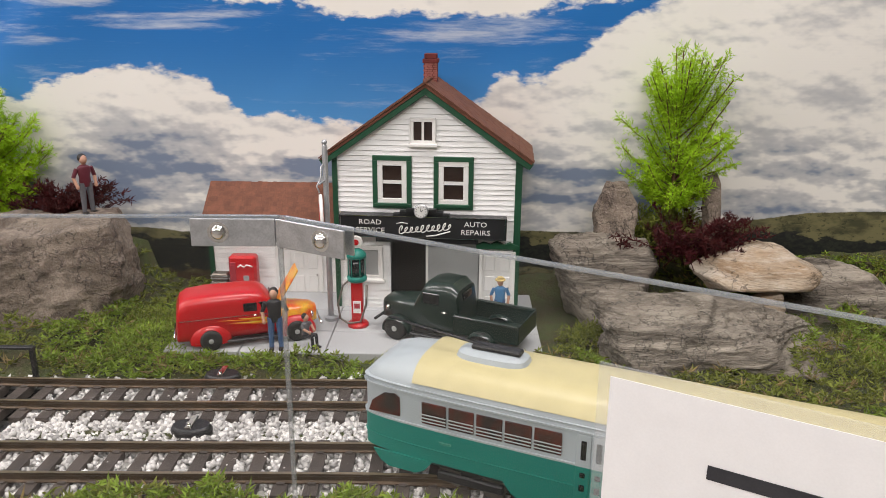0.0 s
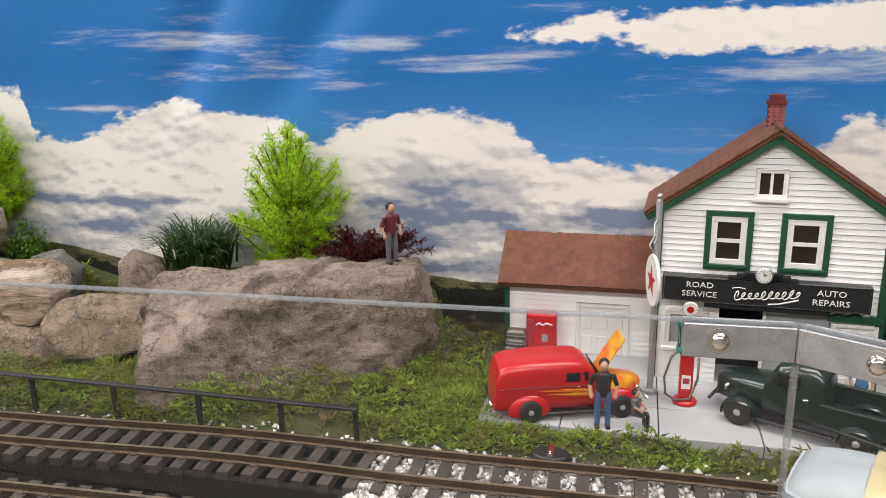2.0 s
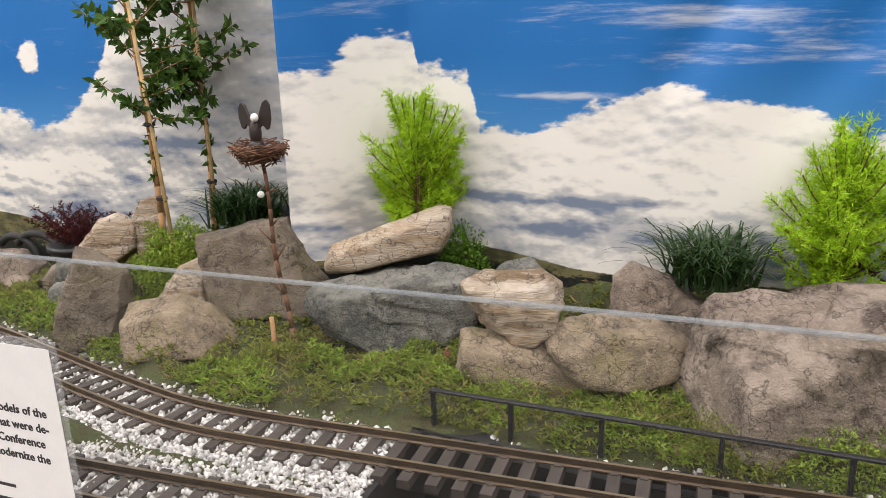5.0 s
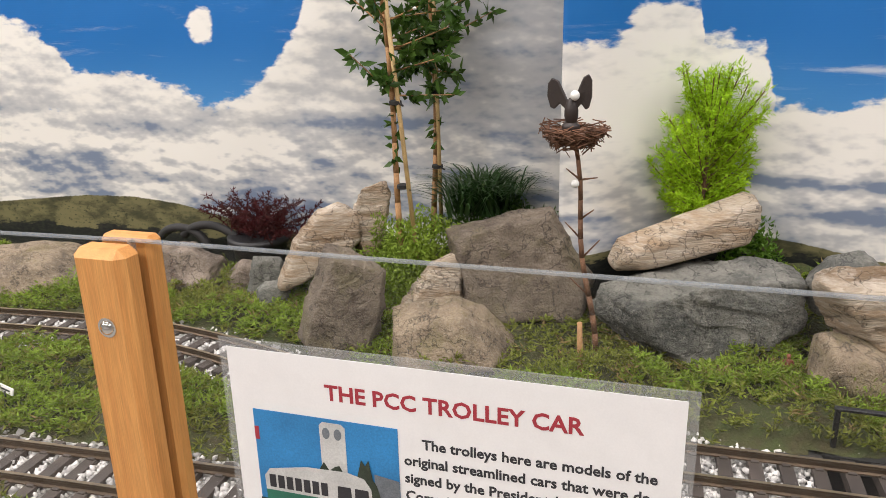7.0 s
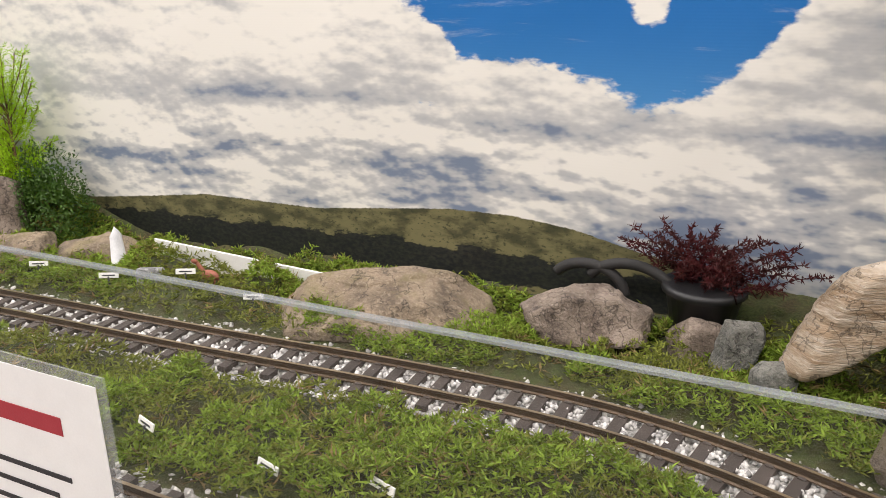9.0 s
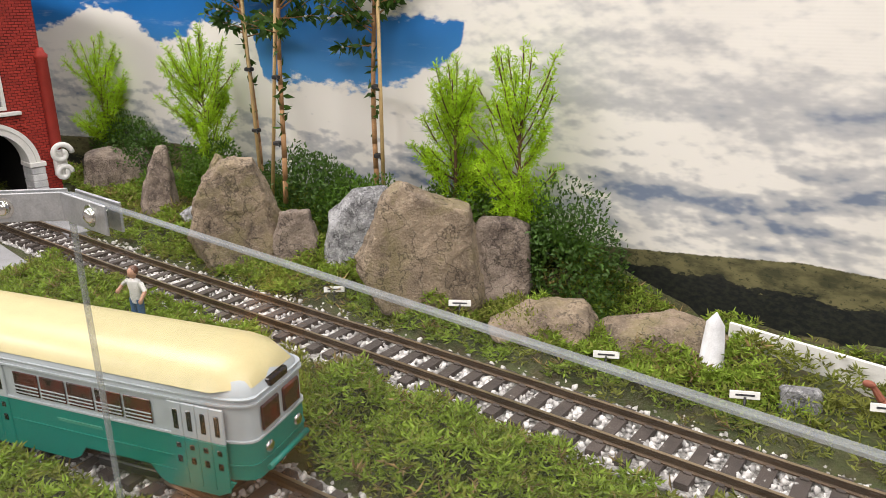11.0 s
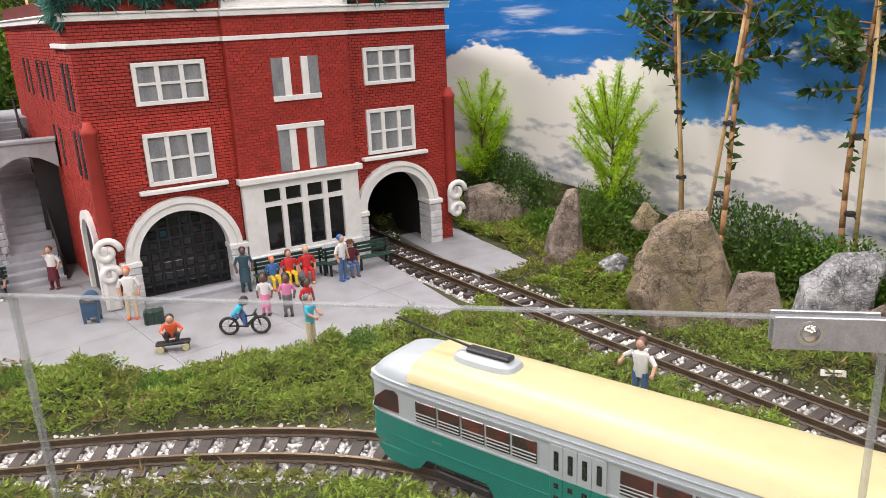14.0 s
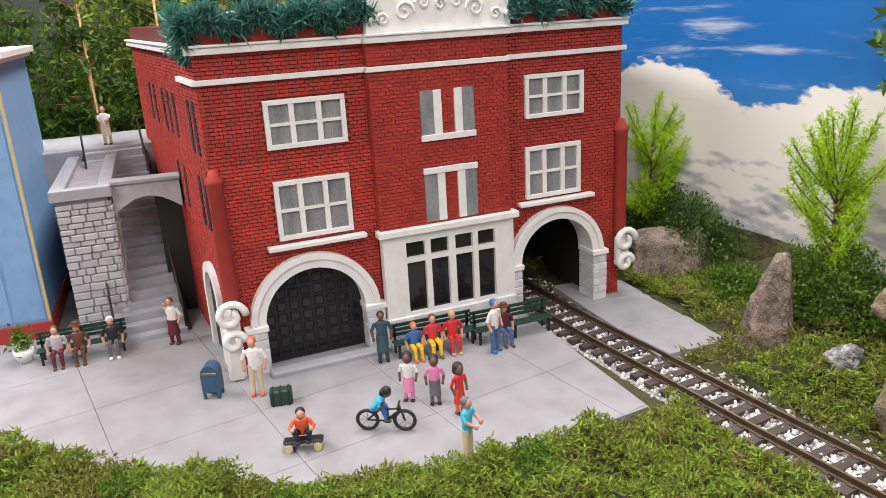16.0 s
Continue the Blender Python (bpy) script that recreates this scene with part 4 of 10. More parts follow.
def panel_van(m):
    """A 1940s style panel van in red with flames, bonnet raised; it faces +x, near side -y."""
    v = thing("panel_van", "shiny red vintage panel van with yellow flames and raised bonnet", "van", m, "model vehicles")
    L, W = 0.19, 0.068
    bm = bmesh.new()
    P = dict(n=32, power=4.6)
    loft(bm, [ring_at(-0.0985, 0.026, 0.011, 0.036, **P), ring_at(-0.0965, 0.0295, 0.010, 0.055, **P), ring_at(-0.092, 0.031, 0.010, 0.066, **P), ring_at(-0.083, 0.032, 0.010, 0.0715, **P), ring_at(-0.06, 0.0325, 0.010, 0.0738, **P), ring_at(-0.01, 0.0325, 0.010, 0.0742, **P), ring_at(0.009, 0.032, 0.010, 0.0725, **P), ring_at(0.018, 0.031, 0.010, 0.067, **P), ring_at(0.026, 0.030, 0.010, 0.056, **P), ring_at(0.032, 0.029, 0.010, 0.048, **P), ring_at(0.036, 0.028, 0.010, 0.046, **P)])
    part("body", bm, MAT["red_paint"], v)
    bm = bmesh.new()
    loft(bm, [ring_at(0.035, 0.025, 0.013, 0.046), ring_at(0.06, 0.021, 0.014, 0.044), ring_at(0.08, 0.015, 0.015, 0.041), ring_at(0.087, 0.009, 0.016, 0.037)])
    part("front_end", bm, MAT["flame"], v, "yellow and orange flame-painted nose")
    bm = bmesh.new()
    box(bm, 0.0, 0.054, -0.017, 0.017, 0, 0.0026, 0.001, Matrix.Translation((0.036, 0, 0.047)) @ Matrix.Rotation(radians(-58), 4, "Y"))
    part("bonnet", bm, MAT["flame"], v, "raised flame-painted bonnet")
    for y in (-0.031, 0.031):
        for x, r in ((-0.056, 0.0135), (0.056, 0.0135)):
            bm = bmesh.new()
            ball(bm, (x, y * 0.94, 0.0125), 0.018, (1.5, 0.54, 1.22), 20, 12)
            bmesh.ops.bisect_plane(bm, geom=bm.verts[:] + bm.edges[:] + bm.faces[:], plane_co=(0, 0, 0.0075), plane_no=(0, 0, -1), clear_outer=True)
            part("wing", bm, MAT["red_paint"], v)
    for y in (-0.0335, 0.0335):
        bm = bmesh.new()
        box(bm, -0.036, 0.036, y - 0.004, y + 0.004, 0.0085, 0.0115, 0.0012)
        part("running_board", bm, MAT["black_paint"], v)
        s = -1 if y < 0 else 1
        bm = bmesh.new()
        for x0, x1, out in ((-0.0125, 0.0055, 0.0), (0.0075, 0.0155, -0.0008)):
            box(bm, x0, x1, s * 0.0312 + s * out, s * 0.0324 + s * out, 0.0475, 0.0595, 0.0005)
        part("side_window", bm, MAT["dark_glass"], v)
        bm = bmesh.new()
        box(bm, -0.094, 0.024, s * 0.0322, s * 0.0330, 0.0425, 0.0434)
        part("chrome_strip", bm, MAT["chrome"], v)
        rng = random.Random(4)
        for i in range(9):
            bm = bmesh.new()
            x1, ln, z = 0.022 - i * 0.0015, 0.022 + rng.random() * 0.04, 0.0295 + rng.random() * 0.0085
            pts = [(x1, z - 0.0011), (x1 - ln * 0.5, z - 0.0003), (x1 - ln, z + 0.0022), (x1 - ln * 0.62, z + 0.0013), (x1 - ln * 0.3, z + 0.0014), (x1, z + 0.0014)]
            extrude_outline(bm, pts, 0.0007, Matrix.Translation((0, s * (0.0327 + 0.00004 * i) - 0.0003, 0)))
            part("flame", bm, MAT["flame_yellow"] if i % 2 else MAT["flame_orange"], v)
        bm = bmesh.new()
        rod(bm, (0.0, s * 0.0325, 0.042), (0.005, s * 0.0345, 0.042), 0.0008, 0.0008, 6)
        part("door_handle", bm, MAT["chrome"], v)
    bm = bmesh.new()
    box(bm, 0.0275, 0.0295, -0.022, 0.022, 0.050, 0.061, 0.001, Matrix.Translation((0.0285, 0, 0.055)) @ Matrix.Rotation(radians(-28), 4, "Y") @ Matrix.Translation((-0.0285, 0, -0.055)))
    part("windscreen", bm, MAT["dark_glass"], v)
    bm = bmesh.new()
    rod(bm, (-0.1015, -0.026, 0.018), (-0.1015, 0.026, 0.018), 0.0016, 0.0016, 8)
    part("bumper", bm, MAT["chrome"], v)
    bm = bmesh.new()
    rod(bm, (0.0915, -0.026, 0.017), (0.0915, 0.026, 0.017), 0.0016, 0.0016, 8)
    part("bumper", bm, MAT["chrome"], v)
    for y in (-0.021, 0.021):
        bm = bmesh.new()
        ball(bm, (0.079, y, 0.031), 0.0042, (0.6, 1, 1), 10, 7)
        part("headlight", bm, MAT["chrome"], v)
    for x in (-0.056, 0.056):
        for y in (-0.0362, 0.0362):
            car_wheel("wheel", v, x, y, 0.0142, 0.009, MAT["hub_bright"])
    return v


def pickup(m):
    """A 1940s style pickup facing +x, near side +y."""
    v = thing("pickup_truck", "dark green vintage pickup truck model with open cargo bed", "pickup truck", m, "model vehicles")
    g = MAT["truck_green"]
    bm = bmesh.new()
    P = dict(n=32, power=4.4)
    loft(bm, [ring_at(-0.025, 0.026, 0.014, 0.052, **P), ring_at(-0.0225, 0.0278, 0.014, 0.067, **P), ring_at(-0.014, 0.0285, 0.014, 0.0742, **P), ring_at(0.008, 0.0285, 0.014, 0.0745, **P), ring_at(0.019, 0.0277, 0.014, 0.0712, **P), ring_at(0.028, 0.0267, 0.014, 0.056, **P), ring_at(0.032, 0.026, 0.014, 0.047, **P)])
    part("cab", bm, g, v)
    bm = bmesh.new()
    loft(bm, [ring_at(0.026, 0.025, 0.016, 0.048), ring_at(0.055, 0.02, 0.016, 0.046), ring_at(0.076, 0.014, 0.016, 0.043), ring_at(0.082, 0.009, 0.018, 0.038)])
    part("bonnet", bm, g, v)
    bm = bmesh.new()
    for y0, y1 in ((-0.03, -0.028), (0.028, 0.03)):
        box(bm, -0.098, -0.021, y0, y1, 0.02, 0.041, 0.0006)
        box(bm, -0.098, -0.021, y0 - 0.0014, y1 + 0.0014, 0.0395, 0.042, 0.0008)
    box(bm, -0.099, -0.097, -0.03, 0.03, 0.02, 0.041, 0.0006)
    box(bm, -0.023, -0.021, -0.03, 0.03, 0.02, 0.043, 0.0006)
    box(bm, -0.097, -0.022, -0.028, 0.028, 0.019, 0.021)
    part("cargo_bed", bm, g, v)
    for y in (-0.03, 0.03):
        for x in (-0.056, 0.052):
            bm = bmesh.new()
            fender(bm, x, y, 0.0135, 0.017)
            part("wing", bm, g, v)
        bm = bmesh.new()
        box(bm, -0.036, 0.034, y - 0.004, y + 0.004, 0.0095, 0.012, 0.001)
        part("running_board", bm, MAT["black_paint"], v)
        s = -1 if y < 0 else 1
        bm = bmesh.new()
        box(bm, -0.002, 0.0195, s * 0.0268, s * 0.0287, 0.0490, 0.0625, 0.0008)
        part("side_window", bm, MAT["dark_glass"], v)
        bm = bmesh.new()
        rod(bm, (-0.012, s * 0.0284, 0.042), (-0.006, s * 0.0300, 0.042), 0.0009, 0.0009, 6)
        part("door_handle", bm, MAT["chrome"], v)
        bm = bmesh.new()
        for z in (0.030, 0.033, 0.036):
            box(bm, 0.064, 0.079, s * 0.0125 - 0.001, s * 0.0145 + 0.001, z, z + 0.0008, 0, Matrix.Rotation(radians(-s * 9), 4, "Z"))
        part("grille", bm, MAT["chrome"], v)
        bm = bmesh.new()
        ball(bm, (0.068, s * 0.021, 0.033), 0.004, (0.8, 1, 1), 10, 7)
        part("headlight", bm, MAT["chrome"], v)
    bm = bmesh.new()
    box(bm, -0.0005, 0.0005, -0.02, 0.02, -0.006, 0.006, 0.002, Matrix.Translation((0.0245, 0, 0.057)) @ Matrix.Rotation(radians(-32), 4, "Y"))
    part("windscreen", bm, MAT["dark_glass"], v)
    bm = bmesh.new()
    box(bm, -0.0252, -0.0225, -0.012, 0.012, 0.0535, 0.0625, 0.0008)
    part("rear_window", bm, MAT["dark_glass"], v)
    bm = bmesh.new()
    rod(bm, (0.0845, -0.025, 0.017), (0.0845, 0.025, 0.017), 0.0017, 0.0017, 8)
    for y in (-0.008, 0.008):
        rod(bm, (0.07, y, 0.018), (0.0845, y, 0.017), 0.0014, 0.0014, 6)
    part("bumper", bm, MAT["black_paint"], v)
    for x in (-0.056, 0.052):
        for y in (-0.0325, 0.0325):
            car_wheel("wheel", v, x, y, 0.0142, 0.009, MAT["hub_bright"])
    return v


def trolley(m, label, S=1.0):
    """A streamlined tram: green below, grey above, cream roof; it runs along +x, near side -y."""
    v = thing("trolley_car", label, "trolley car", m @ Matrix.Scale(S, 4), "trolley cars")
    H = 0.5 * 0.385  # half length
    W = 0.036

    def sec(x, w, z0, z1):
        return [(x, p[1], p[2]) for p in ring_at(x, w, z0, z1, power=5)]

    def half(name, z0, z1, mat, grow=0.0, label=""):
        """A band of the hull between two heights, rounded in plan at both ends."""
        bm = bmesh.new()
        n = 40
        rows = []
        for z in (z0, z1):
            row = []
            for k in range(n):
                a = 2 * math.pi * k / n
                c, s = math.cos(a), math.sin(a)
                row.append((math.copysign(abs(c) ** 0.36, c) * (H + grow), math.copysign(abs(s) ** 0.2, s) * (W + grow), z))
            rows.append(row)
        loft(bm, rows)
        return part(name, bm, mat, v, label)

    half("lower_body", 0.024, 0.050, MAT["tram_green"], 0.0)
    half("trim_line", 0.0335, 0.0345, MAT["tram_green"], 0.0006)
    half("belt_line", 0.0495, 0.0508, MAT["tram_grey"], 0.0008)
    half("window_band", 0.0508, 0.0735, MAT["tram_grey"], -0.0006)
    half("drip_rail", 0.0735, 0.0748, MAT["tram_grey"], 0.0010)
    half("drip_rail", 0.0775, 0.0783, MAT["tram_grey"], 0.0004)
    bm = bmesh.new()
    rows = []
    for k, (g, z) in enumerate(((0.0, 0.0748), (-0.001, 0.080), (-0.0045, 0.086), (-0.011, 0.0905), (-0.022, 0.0932))):
        row = []
        for i in range(40):
            a = 2 * math.pi * i / 40
            c, s = math.cos(a), math.sin(a)
            row.append((math.copysign(abs(c) ** 0.4, c) * (H + g * 1.6), math.copysign(abs(s) ** 0.25, s) * (W + g), z))
        rows.append(row)
    loft(bm, rows)
    part("roof_edge", bm, MAT["tram_grey"], v)
    bm = bmesh.new()
    rows = []
    for x0, x1, w, z in ((-0.15, H - 0.004, 0.0352, 0.0822), (-0.15, H - 0.008, 0.0325, 0.0872), (-0.15, H - 0.016, 0.0275, 0.0918), (-0.15, H - 0.026, 0.019, 0.0949), (-0.15, H - 0.034, 0.010, 0.0958)):
        rows.append([(x0, -w, z), (x1 - 0.02, -w, z), (x1, -w * 0.6, z), (x1, w * 0.6, z), (x1 - 0.02, w, z), (x0, w, z)])
    loft(bm, rows)
    part("roof_panel", bm, MAT["cream"], v, "cream painted roof panel")
    bm = bmesh.new()
    rows = []
    for g, z in ((0, 0.094), (-0.002, 0.099), (-0.006, 0.1015)):
        rows.append([(-0.103 + math.copysign(abs(math.cos(a)) ** 0.6, math.cos(a)) * (0.027 + g), math.copysign(abs(math.sin(a)) ** 0.6, math.sin(a)) * (0.014 + g), z) for a in np.linspace(0, 2 * math.pi, 20, endpoint=False)])
    loft(bm, rows)
    part("trolley_base", bm, MAT["tram_grey"], v)
    bm = bmesh.new()
    rod(bm, (-0.1, -0.003, 0.1035), (-0.185, 0.0, 0.112), 0.0011, 0.0009, 6)
    box(bm, -0.118, -0.082, -0.006, 0.003, 0.1015, 0.1050, 0.001)
    part("trolley_pole", bm, MAT["black_paint"], v)
    xs = [(-0.142 + i * 0.0202, -0.1235 + i * 0.0202) for i in range(5)]
    xs2 = [(0.014 + i * 0.0225, 0.0345 + i * 0.0225) for i in range(5)]
    for s in (-1, 1):
        y0, y1 = (s * W - 0.0006, s * W + 0.0004) if s > 0 else (s * W - 0.0004, s * W + 0.0006)
        for a, b in xs + xs2:
            bm = bmesh.new()
            box(bm, a, b, y0, y1, 0.0535, 0.0700, 0.0008)
            w = part("window", bm, MAT["tram_glass"], v)
            for z in (0.0555, 0.0580, 0.0605):
                bm = bmesh.new()
                box(bm, a, b, s * (W + 0.0008) - 0.0003, s * (W + 0.0008) + 0.0003, z, z + 0.0006)
                part("guard_bar", bm, MAT["tram_grey"], w)
        for x0 in (-0.033, 0.138):
            for i in range(4):
                x = x0 + i * 0.0098
                bm = bmesh.new()
                box(bm, x - 0.0003, x + 0.0093, s * W - 0.0008, s * W + 0.0008, 0.0165, 0.0495, 0.0004)
                d = part("door_leaf", bm, MAT["tram_green"], v)
                bm = bmesh.new()
                box(bm, x - 0.0003, x + 0.0093, s * W - 0.0008, s * W + 0.0008, 0.0498, 0.0728, 0.0004)
                part("upper_leaf", bm, MAT["tram_grey"], d)
                for z0, z1, in ((0.0545, 0.0685), (0.0415, 0.0455), (0.0315, 0.0365)):
                    bm = bmesh.new()
                    box(bm, x + 0.0028, x + 0.0066, s * W - 0.0012, s * W + 0.0012, z0, z1, 0.0005)
                    part("door_pane", bm, MAT["dark_glass"], d)
        for x0, x1 in ((-H + 0.008, -H + 0.033),):
            bm = bmesh.new()
            pts = [(x0, 0.0535), (x1, 0.0535), (x1, 0.068), (x1 - 0.004, 0.0705), (x0 + 0.012, 0.069), (x0 + 0.003, 0.062)]
            extrude_outline(bm, pts, 0.002, Matrix.Translation((0, s * (W - 0.0028) - 0.001, 0)))
            part("corner_window", bm, MAT["tram_glass"], v)
    for e, name in ((-1, "rear_window"), (1, "windscreen")):
        for s in (-1, 1):
            bm = bmesh.new()
            box(bm, e * H - 0.0014, e * H + 0.0010, min(s * 0.002, s * 0.021), max(s * 0.002, s * 0.021), 0.0535, 0.0705, 0.002)
            part(name, bm, MAT["tram_glass"], v)
    bm = bmesh.new()
    box(bm, H - 0.004, H + 0.0005, -0.010, 0.010, 0.077, 0.083, 0.001)
    part("destination_box", bm, MAT["dark_glass"], v)
    for s in (-0.016, 0.016):
        bm = bmesh.new()
        ball(bm, (H + 0.0005, s, 0.041), 0.0042, (0.5, 1, 1), 10, 7)
        part("headlight", bm, MAT["chrome"], v)
    bm = bmesh.new()
    rod(bm, (H + 0.003, -0.022, 0.030), (H + 0.003, 0.022, 0.030), 0.002, 0.002, 8)
    part("bumper", bm, MAT["tram_green"], v)
    bm = bmesh.new()
    # skirt with the wheel cut-outs left open
    for s in (-1, 1):
        y0 = s * W - 0.0016 if s > 0 else s * W
        for a, b in ((-H + 0.012, -0.134), (-0.082, 0.066), (0.118, H - 0.012)):
            extrude_outline(bm, [(a, 0.0242), (a + 0.006, 0.016), (a + 0.013, 0.0125), (b - 0.013, 0.0125), (b - 0.006, 0.016), (b, 0.0242)], 0.0016, Matrix.Translation((0, y0, 0)))
    part("skirt", bm, MAT["tram_green"], v)
    bm = bmesh.new()
    box(bm, -H + 0.02, H - 0.02, -W + 0.006, W - 0.006, 0.018, 0.0245)
    part("underframe", bm, MAT["black_paint"], v)
    for bx in (-0.108, 0.092):
        b = thing("wheel_truck", "", "", Matrix.Translation((bx, 0, 0)))
        b.parent = v
        bm = bmesh.new()
        for s in (-1, 1):
            box(bm, -0.025, 0.025, s * 0.028 - 0.002, s * 0.028 + 0.002, 0.007, 0.014, 0.001)
        box(bm, -0.008, 0.008, -0.028, 0.028, 0.007, 0.018, 0.001)
        part("side_frame", bm, MAT["black_paint"], b)
        for x in (-0.0165, 0.0165):
            bm = bmesh.new()
            for s in (-1, 1):
                lathe(bm, (x, 0, s * 0.0235 - 0.0025), [(0.0095, 0), (0.0095, 0.005)], 20, 0, Matrix.Translation((x, 0, 0.0095)) @ Matrix.Rotation(radians(90), 4, "X") @ Matrix.Translation((-x, 0, 0)))
            part("wheel_set", bm, MAT["steel"], b)
    # plain bars stand for the small lettering
    bm = bmesh.new()
    box(bm, 0.047, 0.083, -W - 0.0006, -W + 0.0002, 0.0405, 0.0425)
    part("lettering_bar", bm, MAT["tram_letter"], v)
    bm = bmesh.new()
    box(bm, -0.128, -0.120, -W - 0.0006, -W + 0.0002, 0.0405, 0.042)
    part("lettering_bar", bm, MAT["tram_letter"], v)
    return v

# ---- printed sky banner ----
def value_noise(x, y, seed):
    xi, yi = np.floor(x).astype(int), np.floor(y).astype(int)
    xf, yf = x - xi, y - yi
    xf, yf = xf * xf * (3 - 2 * xf), yf * yf * (3 - 2 * yf)
    tab = np.random.RandomState(seed).uniform(0, 1, (256, 256))

    def h(a, b):
        return tab[a % 256, b % 256]

    return (h(xi, yi) * (1 - xf) + h(xi + 1, yi) * xf) * (1 - yf) + (h(xi, yi + 1) * (1 - xf) + h(xi + 1, yi + 1) * xf) * yf


def fractal(x, y, seed, octaves=5):
    out, amp, tot = 0, 1.0, 0
    for o in range(octaves):
        out = out + amp * value_noise(x * 2 ** o + 17.3 * o, y * 2 ** o + 9.1 * o, seed + o)
        tot += amp
        amp *= 0.52
    return out / tot


def step01(x, a, b):
    t = np.clip((x - a) / (b - a), 0, 1)
    return t * t * (3 - 2 * t)


def sky_fields(S, Z, top, patches, gaps, shades, horizon, wood):
    """Soft fields of the print at places S along and Z up: cloud depth, light, streaks, and depths below the land's lines."""
    along = lambda line: np.interp(S, [q[0] for q in line], [q[1] for q in line])
    crest = along(top)
    cover = crest - Z
    deep = np.clip(cover, 0, 0.3)
    lit = 0.74 - 2.2 * np.clip(deep - 0.015, 0, 0.11)
    ell = lambda q: np.sqrt(((S - q[0]) / q[2]) ** 2 + ((Z - q[1]) / q[3]) ** 2)
    veil = np.zeros_like(S)
    for q in patches:
        if q[4] > 0.75:
            k = (1 - ell(q)) * q[3] * 1.4
            lit = np.where(k > cover, q[4], lit)
            cover = np.maximum(cover, k)
        else:
            veil = np.maximum(veil, (1.2 + q[4]) * np.exp(-ell(q) ** 2 * 0.7))
    for q in gaps:
        cover = np.minimum(cover, (ell(q) - 1) * q[3] * 1.4)
    for q in shades:
        lit = lit + q[4] * np.exp(-ell(q) ** 2 * 0.9)
    streak = np.where(cover > 0, 0.25 + 0.75 * step01(0.25 - Z, 0.0, 0.09), 0.35 * step01(Z, 0.2, 0.34) + veil)
    hz, hw = along(horizon), along(wood)
    return np.stack([cover, lit, streak], -1), np.stack([hz - Z, np.minimum(hw, hz - 0.006) - Z, hw - 0.045 - Z], -1)


def banner(name, plan, z0, z1, paint, label, step=0.006):
    """A hanging printed sheet: plan is its line on the ground, paint gives its picture."""
    line = smooth_line(plan, step)
    s = np.r_[0, np.cumsum(np.linalg.norm(np.diff(line, axis=0), axis=1))]
    zs = np.arange(z0, z1 + step, step)
    nrm = headings(line)[:, ::-1] * np.array((1, -1))
    S, Z = np.meshgrid(np.arange(len(line)), zs, indexing="ij")
    X0 = line[S, 0]
    wave = 0.004 * (fractal(s[S] * 3.0 + Z * 2.0, Z * 1.2, 3) - 0.5) * 2
    fold = np.exp(-((X0 + 0.78 - (Z - 0.25) * 0.55) / 0.035) ** 2) + 0.7 * np.exp(-((X0 + 0.60 - (Z - 0.3) * 0.7) / 0.04) ** 2)
    wave = wave + 0.012 * fold * step01(Z, 0.2, 0.42)
    P = np.stack([X0 + nrm[S, 0] * wave, line[S, 1] + nrm[S, 1] * wave, Z], -1)
    ns, nz = len(line), len(zs)
    idx = np.arange(ns * nz).reshape(ns, nz)
    q = np.stack([idx[:-1, :-1], idx[1:, :-1], idx[1:, 1:], idx[:-1, 1:]], -1).reshape(-1, 4)
    me = bpy.data.meshes.new(name)
    me.vertices.add(ns * nz)
    me.vertices.foreach_set("co", P.reshape(-1))
    me.loops.add(q.size)
    me.loops.foreach_set("vertex_index", q.reshape(-1).astype(np.int32))
    me.polygons.add(len(q))
    me.polygons.foreach_set("loop_start", np.arange(len(q), dtype=np.int32) * 4)
    me.polygons.foreach_set("use_smooth", np.ones(len(q), bool))
    me.update(calc_edges=True)
    for key, field in zip(("sky", "land"), paint(X0, Z)):
        at = me.color_attributes.new(key, "FLOAT_COLOR", "POINT")
        at.data.foreach_set("color", np.concatenate([field, np.ones(field.shape[:2] + (1,))], -1).reshape(-1))
    me.materials.append(MAT["banner"])
    ob = new(name, me)
    sol = ob.modifiers.new("sheet", "SOLIDIFY")
    sol.thickness, sol.offset = 0.0012, -1
    return tagged(ob, label, "backdrop", "", "structure")

# ---- plan ----
GAUGE, TIE_TOP, TIE_K = 0.045, 0.0014, 1.0
BACK_LINE = smooth_line([(-3.95, 0.62), (-3.56, 0.645), (-3.315, 0.674), (-3.06, 0.708), (-2.72, 0.762), (-2.39, 0.811), (-2.14, 0.846), (-1.9, 0.884), (-1.72, 0.902), (-1.59, 0.892), (-1.46, 0.862), (-1.3, 0.825), (-1.156, 0.804), (-0.95, 0.814), (-0.7, 0.829), (-0.5, 0.843), (-0.3, 0.844), (-0.08, 0.851), (0.03, 0.848), (0.12, 0.828), (0.25, 0.775), (0.42, 0.66), (0.52, 0.5)])
FRONT_LINE = smooth_line([(-3.2, -0.25), (-3.165, -0.02), (-3.112, 0.125), (-3.048, 0.25), (-2.98, 0.345), (-2.9, 0.412), (-2.81, 0.462), (-2.7, 0.51), (-2.5, 0.555), (-2.37, 0.575), (-1.93, 0.608), (-1.4, 0.66), (-1.15, 0.678), (-0.88, 0.7), (-0.48, 0.722), (-0.22, 0.73), (0.02, 0.734), (0.13, 0.71), (0.27, 0.645), (0.4, 0.55), (0.47, 0.4)])
